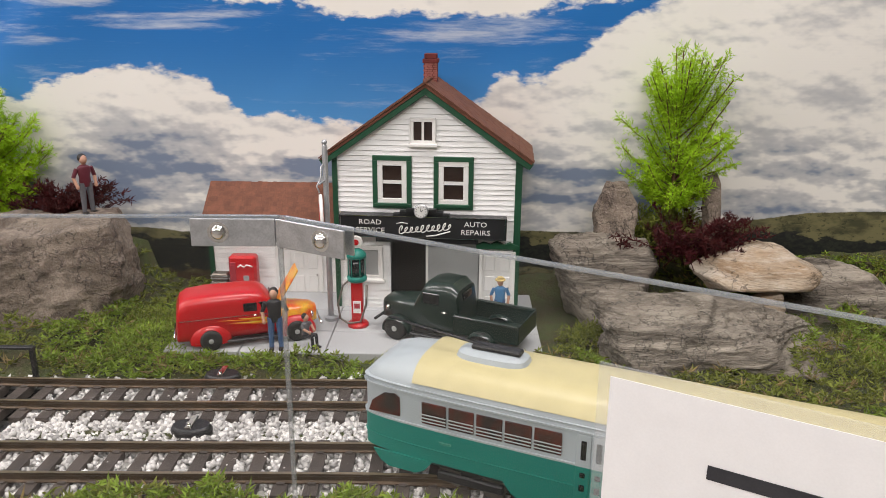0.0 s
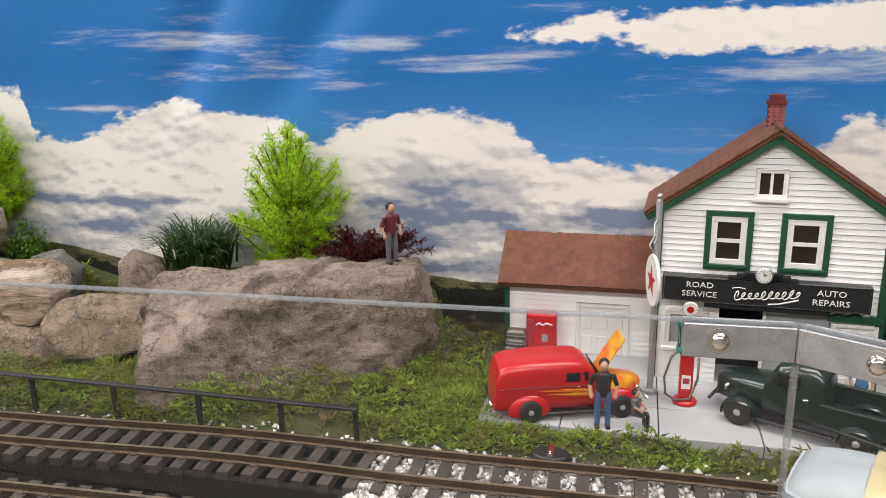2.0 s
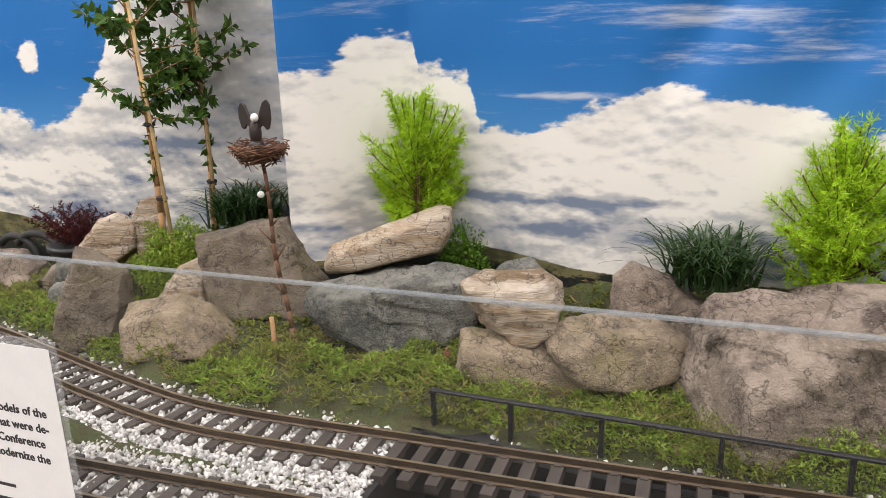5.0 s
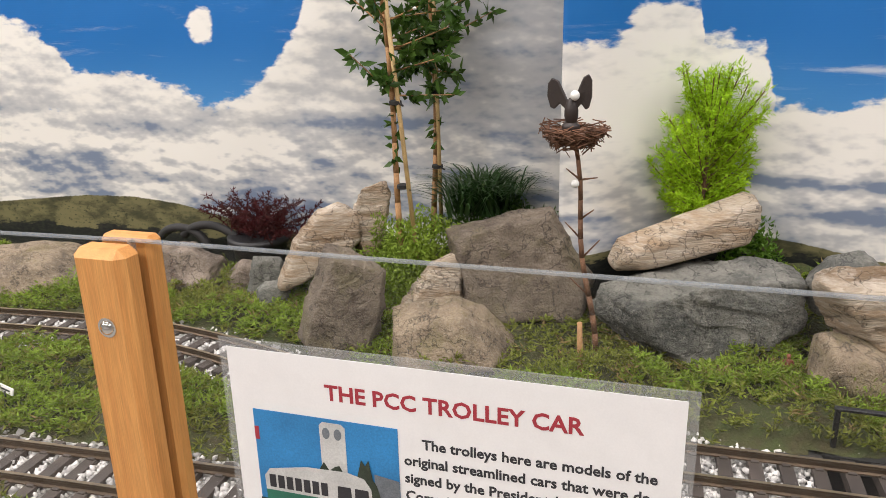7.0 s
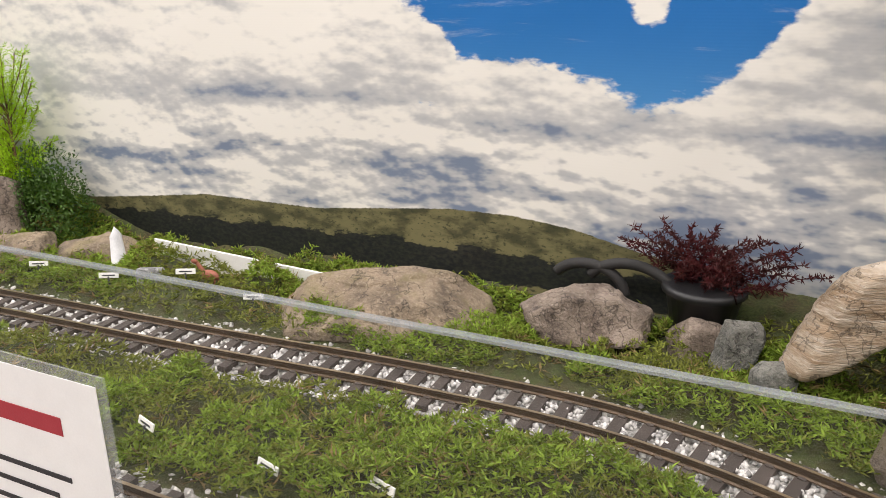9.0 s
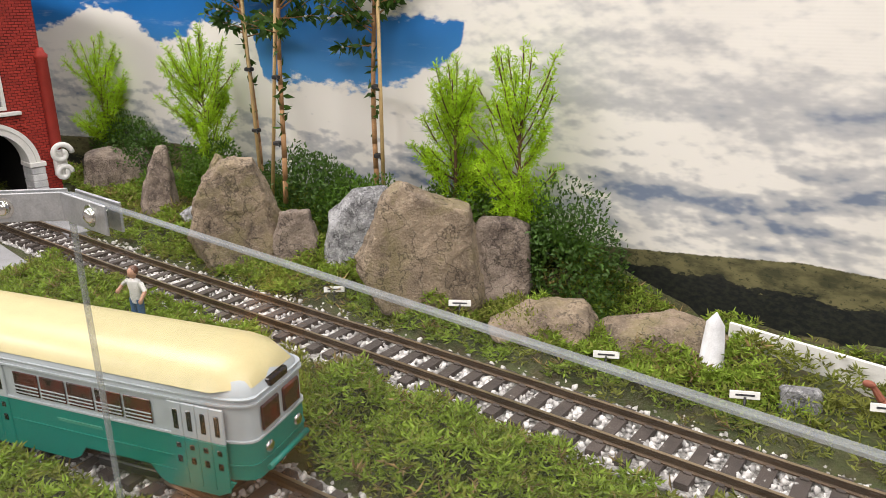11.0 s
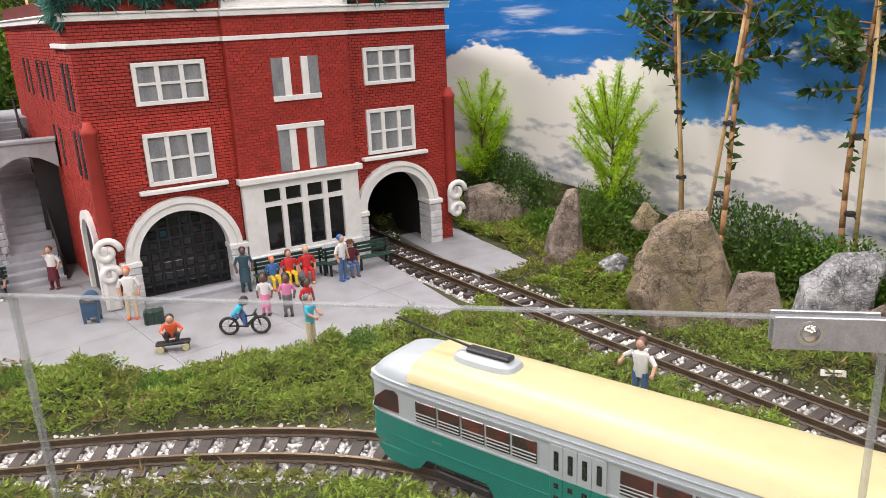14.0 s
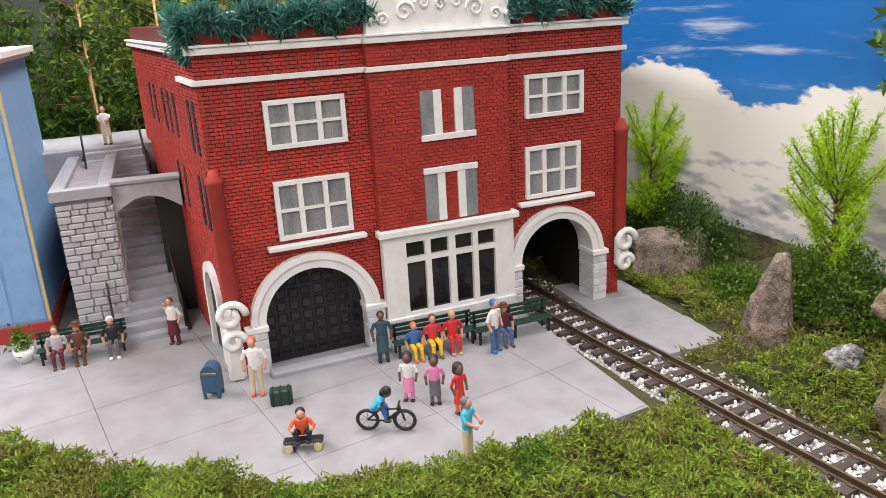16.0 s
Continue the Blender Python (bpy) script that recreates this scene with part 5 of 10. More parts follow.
BARRIER = [(0.42, 0.343), (-0.063, 0.605), (-1.37, 0.559), (-2.573, 0.45), (-2.86, 0.095), (-3.12, -0.22)]
SHEET_R = [(1.5, 1.2), (0.8, 1.19), (0.2, 1.186), (-0.5, 1.182), (-0.94, 1.182), (-1.06, 1.18), (-1.09, 1.165), (-1.132, 1.132), (-1.17, 1.1), (-1.2, 1.083), (-1.218, 1.075)]
SHEET_L = [(-1.07, 1.205), (-1.3, 1.19), (-1.64, 1.178), (-1.87, 1.168), (-2.1, 1.145), (-2.47, 1.093), (-2.9, 1.045), (-3.2, 1.01), (-3.53, 0.962), (-3.7, 0.918), (-3.95, 0.83), (-4.3, 0.66)]
PIT = (-0.945, -0.372, 0.655, 0.874)
PLAZA = [(-4.0, 0.62), (-3.22, 0.632), (-3.2, 0.54), (-3.215, 0.454), (-3.225, 0.324), (-3.26, 0.209), (-3.355, 0.057), (-3.45, -0.063), (-3.6, -0.35), (-4.0, -0.35)]


def inside(poly, x, y):
    c = np.zeros(np.shape(x), bool)
    for (x0, y0), (x1, y1) in zip(poly, poly[1:] + poly[:1]):
        c ^= ((y0 > y) != (y1 > y)) & (x < (x1 - x0) * (y - y0) / (y1 - y0 + 1e-12) + x0)
    return c


TABLE = BARRIER[::-1][:1] + [(-3.4, -0.6), (-4.8, -0.6), (-4.8, 1.4), (1.6, 1.4), (1.6, 0.343)] + BARRIER
mound = lambda x, y: 0.005 + 0.045 * (fractal(np.asarray(x) * 16.0 + 50, np.asarray(y) * 16.0 + 50, 11, 3) - 0.42)


def ground_height(x, y):
    p = np.stack([np.atleast_1d(x), np.atleast_1d(y)], 1)
    d = np.minimum(line_gap(p, BACK_LINE), line_gap(p, FRONT_LINE))
    k = step01(d, 0.045, 0.085)
    h = mound(p[:, 0], p[:, 1]) * k - 0.006 * (1 - k)
    flat = inside(PLAZA, p[:, 0], p[:, 1]) | ((p[:, 0] > -0.29) & (p[:, 0] < 0.22) & (p[:, 1] > 0.93) & (p[:, 1] < 1.16)) | ((p[:, 0] > -3.7) & (p[:, 0] < -3.33) & (p[:, 1] > 0.69) & (p[:, 1] < 0.8))
    h[flat] = np.minimum(h[flat], -0.004)
    # banks against the rocks behind
    rise = np.interp(p[:, 0], [-2.7, -2.5, -1.7, -1.5], [0.05, 0.0, 0.0, 0.05])
    h += rise * step01(p[:, 1] - np.interp(p[:, 0], [-3.6, -2.6, -1.9, -1.0, 0.3], [0.88, 0.96, 1.09, 1.08, 1.1]), 0, 0.1) * (np.abs(p[:, 0] + 0.1) > 0.28)
    h -= 0.012 * step01(p[:, 1], 0.98, 1.06) * (p[:, 0] > -2.5) * (p[:, 0] < -1.7)
    return h


def build_ground():
    st = 0.014
    xs, ys = np.arange(-4.8, 1.6, st), np.arange(-0.6, 1.4, st)
    X, Y = np.meshgrid(xs, ys, indexing="ij")
    H = ground_height(X.ravel(), Y.ravel())
    idx = np.arange(X.size).reshape(X.shape)
    q = np.stack([idx[:-1, :-1], idx[1:, :-1], idx[1:, 1:], idx[:-1, 1:]], -1).reshape(-1, 4)
    cx, cy = X.ravel()[q].mean(1), Y.ravel()[q].mean(1)
    ok = inside(TABLE, cx, cy) & ~((cx > PIT[0]) & (cx < PIT[1]) & (cy > PIT[2]) & (cy < PIT[3]))
    q = q[ok]
    me = raw_mesh("ground", np.stack([X.ravel(), Y.ravel(), H], 1).tolist(), q.tolist(), [MAT["soil"]], True)
    tagged(new("ground", me), "dark mossy soil of the model landscape", "ground", "", "structure")
    bm = bmesh.new()
    x0, x1, y0, y1 = PIT
    box(bm, x0 - 0.01, x1 + 0.01, y0 - 0.01, y1 + 0.01, -0.09, -0.08)
    for a, b, c, d in ((x0 - 0.012, x0 + 0.006, y0, y1), (x1 - 0.006, x1 + 0.012, y0, y1), (x0, x1, y0 - 0.012, y0 + 0.006), (x0, x1, y1 - 0.006, y1 + 0.012)):
        box(bm, a, b, c, d, -0.085, -0.004)
    for y in (0.70, 0.74, 0.81, 0.855):
        box(bm, x0, x1, y - 0.004, y + 0.004, -0.03, -0.0085)
    solid("bridge_trough", bm, MAT["pit"], "black open trough below the railway bridge", "bridge", "", "structure")
    bm = bmesh.new()
    for a, b in zip(BARRIER, BARRIER[1:]):
        d = Vector((b[0] - a[0], b[1] - a[1], 0))
        m = Matrix.Translation((a[0], a[1], 0)) @ Matrix.Rotation(math.atan2(d.y, d.x), 4, "Z")
        box(bm, 0, d.length, 0.004, 0.024, -0.55, -0.012, at=m)
    solid("table_front", bm, MAT["cedar"], "wooden front board below the acrylic barrier", "trim", "", "structure")
    bm = bmesh.new()
    box(bm, -6.6, 3.6, -3.6, 2.3, -0.98, -0.95)
    solid("floor", bm, M("hall_floor", (0.34, 0.32, 0.29), 0.5), "plain grey hall floor", "floor", "", "structure")
    paint = M("hall_wall_paint", (0.6, 0.58, 0.56), 0.8, vary=0.04)
    for nm, q in (("wall_west", (-6.7, -6.6, -3.6, 2.3)), ("wall_east", (3.6, 3.7, -3.6, 2.3)), ("wall_south", (-6.6, 3.6, -3.7, -3.6)), ("wall_north", (-6.6, 3.6, 2.3, 2.4))):
        bm = bmesh.new()
        box(bm, *q, -0.95, 1.9)
        solid(nm, bm, paint, "plain white painted hall wall", "wall", "", "structure")
    bm = bmesh.new()
    box(bm, -6.7, 3.7, -3.7, 2.4, 1.9, 2.0)
    solid("ceiling", bm, paint, "plain white hall ceiling", "ceiling", "", "structure")


build_ground()
for nm, ln, lb in (("railway_track", BACK_LINE, "model railway track with brown rails and dark sleepers on white chippings"), ("railway_track", FRONT_LINE, "curving model railway track in front, brown rails on dark sleepers")):
    railway(nm, ln, lb, 5 if nm else 6)


def ballast_bed(line, seed):
    """The packed bed of fine chippings under the loose stones, uneven and ragged at its edges."""
    d = headings(line)
    side = np.stack([-d[:, 1], d[:, 0]], 1)
    us = np.linspace(-0.048, 0.048, 17)
    P = line[:, None, :] + side[:, None, :] * us[None, :, None]
    P = P + (fractal(P[..., 0] * 60, P[..., 1] * 60, seed, 2)[..., None] - 0.5) * 0.008
    z = -0.0046 + 0.0036 * (fractal(P[..., 0] * 240, P[..., 1] * 240, seed + 5, 2) - 0.5)
    idx = np.arange(z.size).reshape(z.shape)
    q = np.stack([idx[:-1, :-1], idx[1:, :-1], idx[1:, 1:], idx[:-1, 1:]], -1).reshape(-1, 4)
    c = P.reshape(-1, 2)[q].mean(1)
    ok = inside(TABLE, c[:, 0], c[:, 1]) & ~((c[:, 0] > PIT[0]) & (c[:, 0] < PIT[1]) & (c[:, 1] > PIT[2]) & (c[:, 1] < PIT[3]))
    me = raw_mesh("ballast_bed", np.concatenate([P.reshape(-1, 2), z.reshape(-1, 1)], 1).tolist(), q[ok].tolist(), [MAT["ballast_bed"]])
    return tagged(new("ballast_bed", me), "packed grey and white chippings under the sleepers", "gravel", "", "stuff")


for k, ln in enumerate((BACK_LINE, FRONT_LINE)):
    ballast_bed(ln, 51 + k)
rng = np.random.RandomState(8)
for k, ln in enumerate((BACK_LINE, FRONT_LINE)):
    p = along_track(ln, 19000, 0.05, 21 + k)
    # the space between the lines by the garage is all chippings
    keep = ~((p[:, 0] > PIT[0] - 0.004) & (p[:, 0] < PIT[1] + 0.004) & (p[:, 1] > PIT[2]) & (p[:, 1] < PIT[3])) & inside(TABLE, p[:, 0], p[:, 1]) & ~(inside(PLAZA, p[:, 0], p[:, 1]) & (line_gap(p, ln) > 0.05))
    p = p[keep]
    g = line_gap(p, ln)
    gravel("ballast", p, -0.0052 + 0.003 * np.clip(1 - g / 0.06, 0, 1) + rng.uniform(-0.0012, 0.0012, len(p)), 0.0036, 31 + k, "loose white and grey stone chippings along the rails")
p = np.stack([rng.uniform(PIT[1], 0.2, 5200), rng.uniform(0.755, 0.82, 5200)], 1)
p2 = np.stack([rng.uniform(-1.32, PIT[0], 3200), rng.uniform(0.70, 0.79, 3200)], 1)
p = np.concatenate([p, p2])
gravel("ballast", p, np.full(len(p), -0.0035) + rng.uniform(-0.0012, 0.0012, len(p)), 0.0034, 44, "white stone chippings spread between the two tracks")

# ---- moss ----
ROCK_SPOTS = []


def grow_moss(name, count, seed, mat, keepout, length, width, patch, label):
    r = np.random.RandomState(seed)
    x, y = r.uniform(-3.75, 0.62, count * 3), r.uniform(-0.3, 1.16, count * 3)
    p = np.stack([x, y], 1)
    ok = inside(TABLE, x, y) & ~inside(PLAZA, x, y) & (y < np.interp(x, [-3.7, -2.9, -2.1, -1.0], [0.9, 1.02, 1.12, 1.16]))
    ok &= ~((x > PIT[0]) & (x < PIT[1]) & (y > PIT[2] - 0.01) & (y < PIT[3]))
    ok &= ~((x > -0.285) & (x < 0.2) & (y > 0.945) & (y < 1.16)) & ~((x > -3.7) & (x < -3.345) & (y > 0.69) & (y < 0.8))
    ok &= ~((x > PIT[1]) & (x < 0.2) & (y > 0.73) & (y < 0.845)) & ~((x > -1.32) & (x < PIT[0]) & (y > 0.68) & (y < 0.82))
    p = p[ok]
    d1, d2 = line_gap(p, BACK_LINE), line_gap(p, FRONT_LINE)
    n = fractal(p[:, 0] * 22 + 7, p[:, 1] * 22 + 7, seed + 3, 3)
    edge = keepout + 0.028 * (n - 0.5)
    k = (d1 > edge) & (d2 > edge) & (fractal(p[:, 0] * 7, p[:, 1] * 7, seed + 9, 3) > patch)
    # small rosettes: several fronds from each root
    p = np.repeat(p[k][:count // 6], 6, axis=0)
    h = ground_height(p[::6, 0], p[::6, 1])
    lift = r.uniform(-0.002, 0.009, len(h)) + 0.045 * np.clip(fractal(p[::6, 0] * 30, p[::6, 1] * 30, 71, 3) - 0.42, 0, 1)
    lift *= np.where((np.abs(p[::6, 0]) < 0.36) & (p[::6, 1] > 0.85), 0.3, 1.0)
    z = np.repeat(h + lift, 6)
    a = r.uniform(0, 2 * math.pi, len(p))
    w = np.stack([np.cos(a), np.sin(a), r.uniform(-0.1, 1.1, len(p))], 1)
    root = np.stack([p[:, 0], p[:, 1], z], 1) + r.normal(size=(len(p), 3)) * 0.0011
    ob = new(name, leaf_mesh(name, root, w, r.uniform(0.5, 1.3, len(p)) * length, width, mat, seed))
    return tagged(ob, label, "moss", "", "stuff")


grow_moss("moss", 180000, 5, MAT["moss"], 0.05, 0.008, 0.0022, 0.0, "springy olive-green moss over the soil")
grow_moss("moss", 270000, 6, MAT["moss_bright"], 0.055, 0.0078, 0.0022, 0.43, "bright green patches of fresh moss")
grow_moss("dry_grass", 16000, 7, M("dry_stalks", (0.24, 0.17, 0.06), 0.8, island=0.3, bump=0), 0.05, 0.012, 0.0011, 0.42, "thin dry brown stalks among the moss")

# ---- printed backdrop ----
# lines: along, height; patches, gaps and shades: along, height, half length, half height, amount
R_TOP = [(-1.3, 0.34), (-1.16, 0.34), (-1.145, 0.355), (-1.13, 0.374), (-1.0701, 0.366), (-1.07, 0.33), (-1.0, 0.315), (-0.985, 0.26), (-0.92, 0.243), (-0.87, 0.271), (-0.785, 0.298), (-0.757, 0.309), (-0.69, 0.294), (-0.64, 0.276), (-0.6, 0.28), (-0.54, 0.242), (-0.46, 0.274), (-0.41, 0.29), (-0.335, 0.297), (-0.3, 0.284), (-0.265, 0.252), (-0.235, 0.23), (-0.2, 0.238), (-0.157, 0.226), (-0.09, 0.224), (0.0, 0.235), (0.063, 0.256), (0.09, 0.288), (0.15, 0.281), (0.18, 0.3), (0.22, 0.335), (0.28, 0.375), (0.36, 0.41), (0.45, 0.5), (1.5, 0.6)]
R_PATCHES = [(0.0, 0.388, 0.21, 0.024, 0.95), (0.05, 0.343, 0.15, 0.013, 0.45), (-0.74, 0.386, 0.08, 0.014, 0.7), (-0.62, 0.357, 0.055, 0.011, 0.5), (-0.51, 0.326, 0.05, 0.008, 0.6), (-0.34, 0.352, 0.1, 0.016, 0.4), (-0.45, 0.376, 0.05, 0.009, 0.6), (-0.56, 0.35, 0.09, 0.012, 0.4), (-0.88, 0.298, 0.08, 0.005, 0.75)]
R_GAPS = [(0.42, 0.4, 0.03, 0.012, 1)]
# the thin streak at -0.87, 0.168 paints a dark fold into the print
R_SHADES = [(0.2, 0.166, 0.16, 0.016, -0.65), (0.17, 0.19, 0.06, 0.01, -0.3), (-0.36, 0.166, 0.09, 0.013, -0.5), (-0.54, 0.128, 0.12, 0.018, -0.45), (-0.16, 0.163, 0.13, 0.011, -0.5), (-0.87, 0.168, 0.16, 0.006, -0.75), (0.5, 0.266, 0.09, 0.014, -0.3), (0.12, 0.332, 0.13, 0.01, -0.4), (-0.4, 0.2, 0.045, 0.03, -0.35), (-0.8, 0.215, 0.25, 0.04, 0.2), (0.45, 0.33, 0.2, 0.05, 0.2), (0.35, 0.125, 0.3, 0.014, -0.35), (-1.14, 0.25, 0.08, 0.1, 0.4), (0.45, 0.27, 0.3, 0.09, 0.28), (-0.4, 0.25, 0.15, 0.03, 0.15)]
R_LAND = [(-1.3, 0.075), (-1.06, 0.1), (-0.98, 0.1), (-0.93, 0.093), (-0.86, 0.079), (-0.8, 0.075), (-0.39, 0.08), (-0.34, 0.074), (0.13, 0.081), (0.22, 0.079), (0.36, 0.09), (0.444, 0.1), (0.51, 0.11), (0.6, 0.113), (1.5, 0.1)]
R_WOOD = [(-1.3, 0.09), (-0.8, 0.07), (-0.3, 0.066), (0.15, 0.068), (0.45, 0.084), (0.6, 0.074), (1.5, 0.07)]
L_TOP = [(-4.4, 0.26), (-3.85, 0.29), (-3.763, 0.312), (-3.69, 0.342), (-3.617, 0.321), (-3.55, 0.296), (-3.53, 0.271), (-3.464, 0.28), (-3.383, 0.314), (-3.263, 0.296), (-3.25, 0.265), (-3.24, 0.224), (-3.02, 0.219), (-2.94, 0.225), (-2.87, 0.258), (-2.84, 0.286), (-2.8, 0.38), (-2.5, 0.4), (-2.3, 0.388), (-2.17, 0.37), (-2.06, 0.353), (-2.015, 0.335), (-1.99, 0.3), (-1.985, 0.284), (-1.9, 0.294), (-1.86, 0.286), (-1.82, 0.27), (-1.77, 0.255), (-1.69, 0.249), (-1.655, 0.285), (-1.6, 0.345), (-1.56, 0.45), (-1.0, 0.6)]
L_PATCHES = [(-1.752, 0.355, 0.017, 0.022, 0.8), (-3.49, 0.356, 0.06, 0.008, 0.7), (-3.585, 0.388, 0.06, 0.014, 0.7), (-2.86, 0.336, 0.12, 0.011, 0.8), (-3.1, 0.322, 0.06, 0.006, 0.5), (-1.7, 0.31, 0.03, 0.006, 0.6)]
L_GAPS = [(-2.03, 0.231, 0.022, 0.006, 1), (-2.975, 0.28, 0.1, 0.036, 1)]
L_SHADES = [(-2.25, 0.242, 0.18, 0.012, -0.6), (-2.3, 0.31, 0.3, 0.05, 0.25), (-1.87, 0.21, 0.14, 0.015, -0.5), (-1.5, 0.222, 0.14, 0.012, -0.6), (-1.42, 0.3, 0.14, 0.06, -0.1), (-2.55, 0.14, 0.1, 0.012, -0.5), (-2.4, 0.115, 0.12, 0.01, -0.5), (-2.03, 0.14, 0.08, 0.008, -0.4), (-1.91, 0.126, 0.1, 0.008, -0.4), (-1.65, 0.09, 0.16, 0.025, -0.6), (-2.1, 0.195, 0.25, 0.018, 0.3), (-1.75, 0.17, 0.2, 0.02, 0.3), (-2.55, 0.2, 0.12, 0.02, 0.25), (-3.3, 0.11, 0.3, 0.025, -0.25), (-2.8, 0.12, 0.12, 0.02, -0.25), (-3.1, 0.15, 0.5, 0.05, 0.25), (-3.2, 0.185, 0.25, 0.02, 0.4), (-3.65, 0.24, 0.18, 0.08, 0.5), (-3.35, 0.23, 0.14, 0.07, 0.45), (-2.85, 0.22, 0.1, 0.04, 0.3)]
L_LAND = [(-4.3, 0.06), (-3.7, 0.08), (-3.5, 0.088), (-3.35, 0.08), (-3.1, 0.05), (-2.75, 0.05), (-2.61, 0.058), (-2.5, 0.07), (-2.39, 0.083), (-2.2, 0.079), (-2.0, 0.098), (-1.91, 0.099), (-1.83, 0.091), (-1.75, 0.074), (-1.67, 0.06), (-1.5, 0.045), (-1.0, 0.04)]
L_WOOD = [(-4.3, 0.03), (-3.3, 0.04), (-2.6, 0.044), (-2.3, 0.045), (-2.0, 0.048), (-1.8, 0.046), (-1.6, 0.03), (-1.0, 0.03)]
banner("backdrop_right", SHEET_R, -0.02, 0.62, lambda S, Z: sky_fields(S, Z, R_TOP, R_PATCHES, R_GAPS, R_SHADES, R_LAND, R_WOOD), "printed vinyl banner of blue sky, cumulus clouds and plain, creased")
banner("backdrop_left", SHEET_L, -0.02, 0.62, lambda S, Z: sky_fields(S, Z, L_TOP, L_PATCHES, L_GAPS, L_SHADES, L_LAND, L_WOOD), "printed vinyl banner of layered clouds above dark green hills")
bm = bmesh.new()
for a, b in (((-2.43, 1.03), (-2.06, 1.034)),):
    d = Vector((b[0] - a[0], b[1] - a[1], 0))
    box(bm, 0, d.length, 0, 0.004, -0.02, 0.026, 0.0005, Matrix.Translation((*a, 0)) @ Matrix.Rotation(math.atan2(d.y, d.x), 4, "Z"))
solid("edging_board", bm, MAT["white_trim"], "white plastic edging board behind the moss bank", "trim", "", "structure")

# ---- acrylic barrier, brackets, post, notices ----
for i, (a, b) in enumerate(zip(BARRIER, BARRIER[1:])):
    d = Vector((b[0] - a[0], b[1] - a[1], 0))
    t = thing("acrylic_panel", "clear acrylic barrier panel with a polished grey edge", "barrier", Matrix.Translation((*a, 0)) @ Matrix.Rotation(math.atan2(d.y, d.x), 4, "Z"), "barrier panels")
    bm = bmesh.new()
    box(bm, 0.001, d.length - 0.001, -0.002, 0.002, -0.05, 0.2508)
    ob = part("pane", bm, MAT["pane"], t)
    ob.visible_shadow = False
    bm = bmesh.new()
    box(bm, 0, d.length, -0.002, 0.002, 0.2510, 0.2522)
    box(bm, -0.0012, 0.0012, -0.0022, 0.0022, -0.05, 0.2508)
    part("polished_edge", bm, MAT["pane_edge"], t, "pale polished edge")


def corner_bracket(x, y, a0, a1, z=0.2435):
    """Two bent plates with domed bolts that hold two panels together."""
    b = thing("corner_bracket", "galvanised corner bracket with domed bolts on the acrylic barrier", "bracket", Matrix.Translation((x, y, z)), "corner brackets")
    for a in (a0, a1):
        m = Matrix.Rotation(radians(a), 4, "Z")
        for s in (-1, 1):
            bm = bmesh.new()
            box(bm, 0.0015, 0.05, s * 0.0042 - 0.0008, s * 0.0042 + 0.0008, -0.0085, 0.008, 0.0004, m)
            part("plate", bm, MAT["galvanised"], b)
        bm = bmesh.new()
        for s in (-1, 1):
            ball(bm, (0.034, s * 0.0055, 0), 0.0044, (1, 0.75, 1), 14, 9, 0, m)
            rod(bm, m @ Vector((0.034, s * 0.0046, 0)), m @ Vector((0.034, s * 0.0054, 0)), 0.0062, 0.0062, 16)
        part("bolt", bm, MAT["chrome"], b)
    return b


corner_bracket(-0.063, 0.605, 181.8, -28.6)
corner_bracket(-2.573, 0.45, 5.2, 231.0, 0.2455)

post = thing("barrier_post", "orange cedar post with a chamfered top and a bolt", "post", pose(-1.378, 0.553, 0, 0, 0, 2))
bm = bmesh.new()
box(bm, -0.018, 0.018, -0.017, 0.0032, -0.5, 0.2515, 0.005)
part("front_half", bm, MAT["cedar"], post)
bm = bmesh.new()
box(bm, -0.018, 0.018, 0.0086, 0.0225, -0.5, 0.2525, 0.003)
part("back_half", bm, MAT["cedar"], post)
bm = bmesh.new()
ball(bm, (0.002, -0.0175, 0.205), 0.0045, (1, 0.7, 1), 12, 8)
rod(bm, (0.002, -0.0165, 0.205), (0.002, -0.0178, 0.205), 0.0062, 0.0062, 14)
part("bolt", bm, MAT["chrome"], post)


def notice(m, label):
    """A laminated landscape sheet; its origin is the paper's upper left corner, x to the right, z up."""
    n = thing("notice_sheet", label, "sign", m, "laminated notices")
    bm = bmesh.new()
    box(bm, -0.006, 0.285, 0.0, 0.0012, -0.222, 0.006, 0.0004)
    part("laminate", bm, MAT["laminate"], n, "cloudy plastic film")
    bm = bmesh.new()
    box(bm, 0, 0.279, -0.0006, -0.0002, -0.216, 0)
    part("paper", bm, MAT["paper"], n)
    return n


def line_on(n, text, x, z, size, mat, align="LEFT"):
    return lettering("lettering", text, size, Matrix.Translation((x, -0.0008, z)) @ Matrix.Rotation(radians(90), 4, "X"), mat, n, 0.00015, align, bold=0.022)


n1 = notice(pose(-1.31, 0.556, 0.193, 0, 0.0, 2.0) @ Matrix.Scale(0.918, 4), "laminated white notice with dark red heading and a tram photograph")
line_on(n1, "THE PCC TROLLEY CAR", 0.0665, -0.0285, 0.0148, MAT["print_red"])
for i, s in enumerate(("The trolleys here are models of the", "original streamlined cars that were de-", "signed by the Presidents' Conference", "Committee in 1937 to modernize the", "nation's str")):
    line_on(n1, s, 0.129 if i == 0 else 0.117, -0.0535 - 0.0125 * i, 0.0095, MAT["print_black"])
bm = bmesh.new()
for k in range(8):
    box(bm, 0.127, 0.127 + (0.11 if k % 3 else 0.095), -0.0010, -0.0007, -0.118 - 0.0125 * k, -0.1155 - 0.0125 * k)
part("text_bars", bm, MAT["print_black"], n1)
bm = bmesh.new()
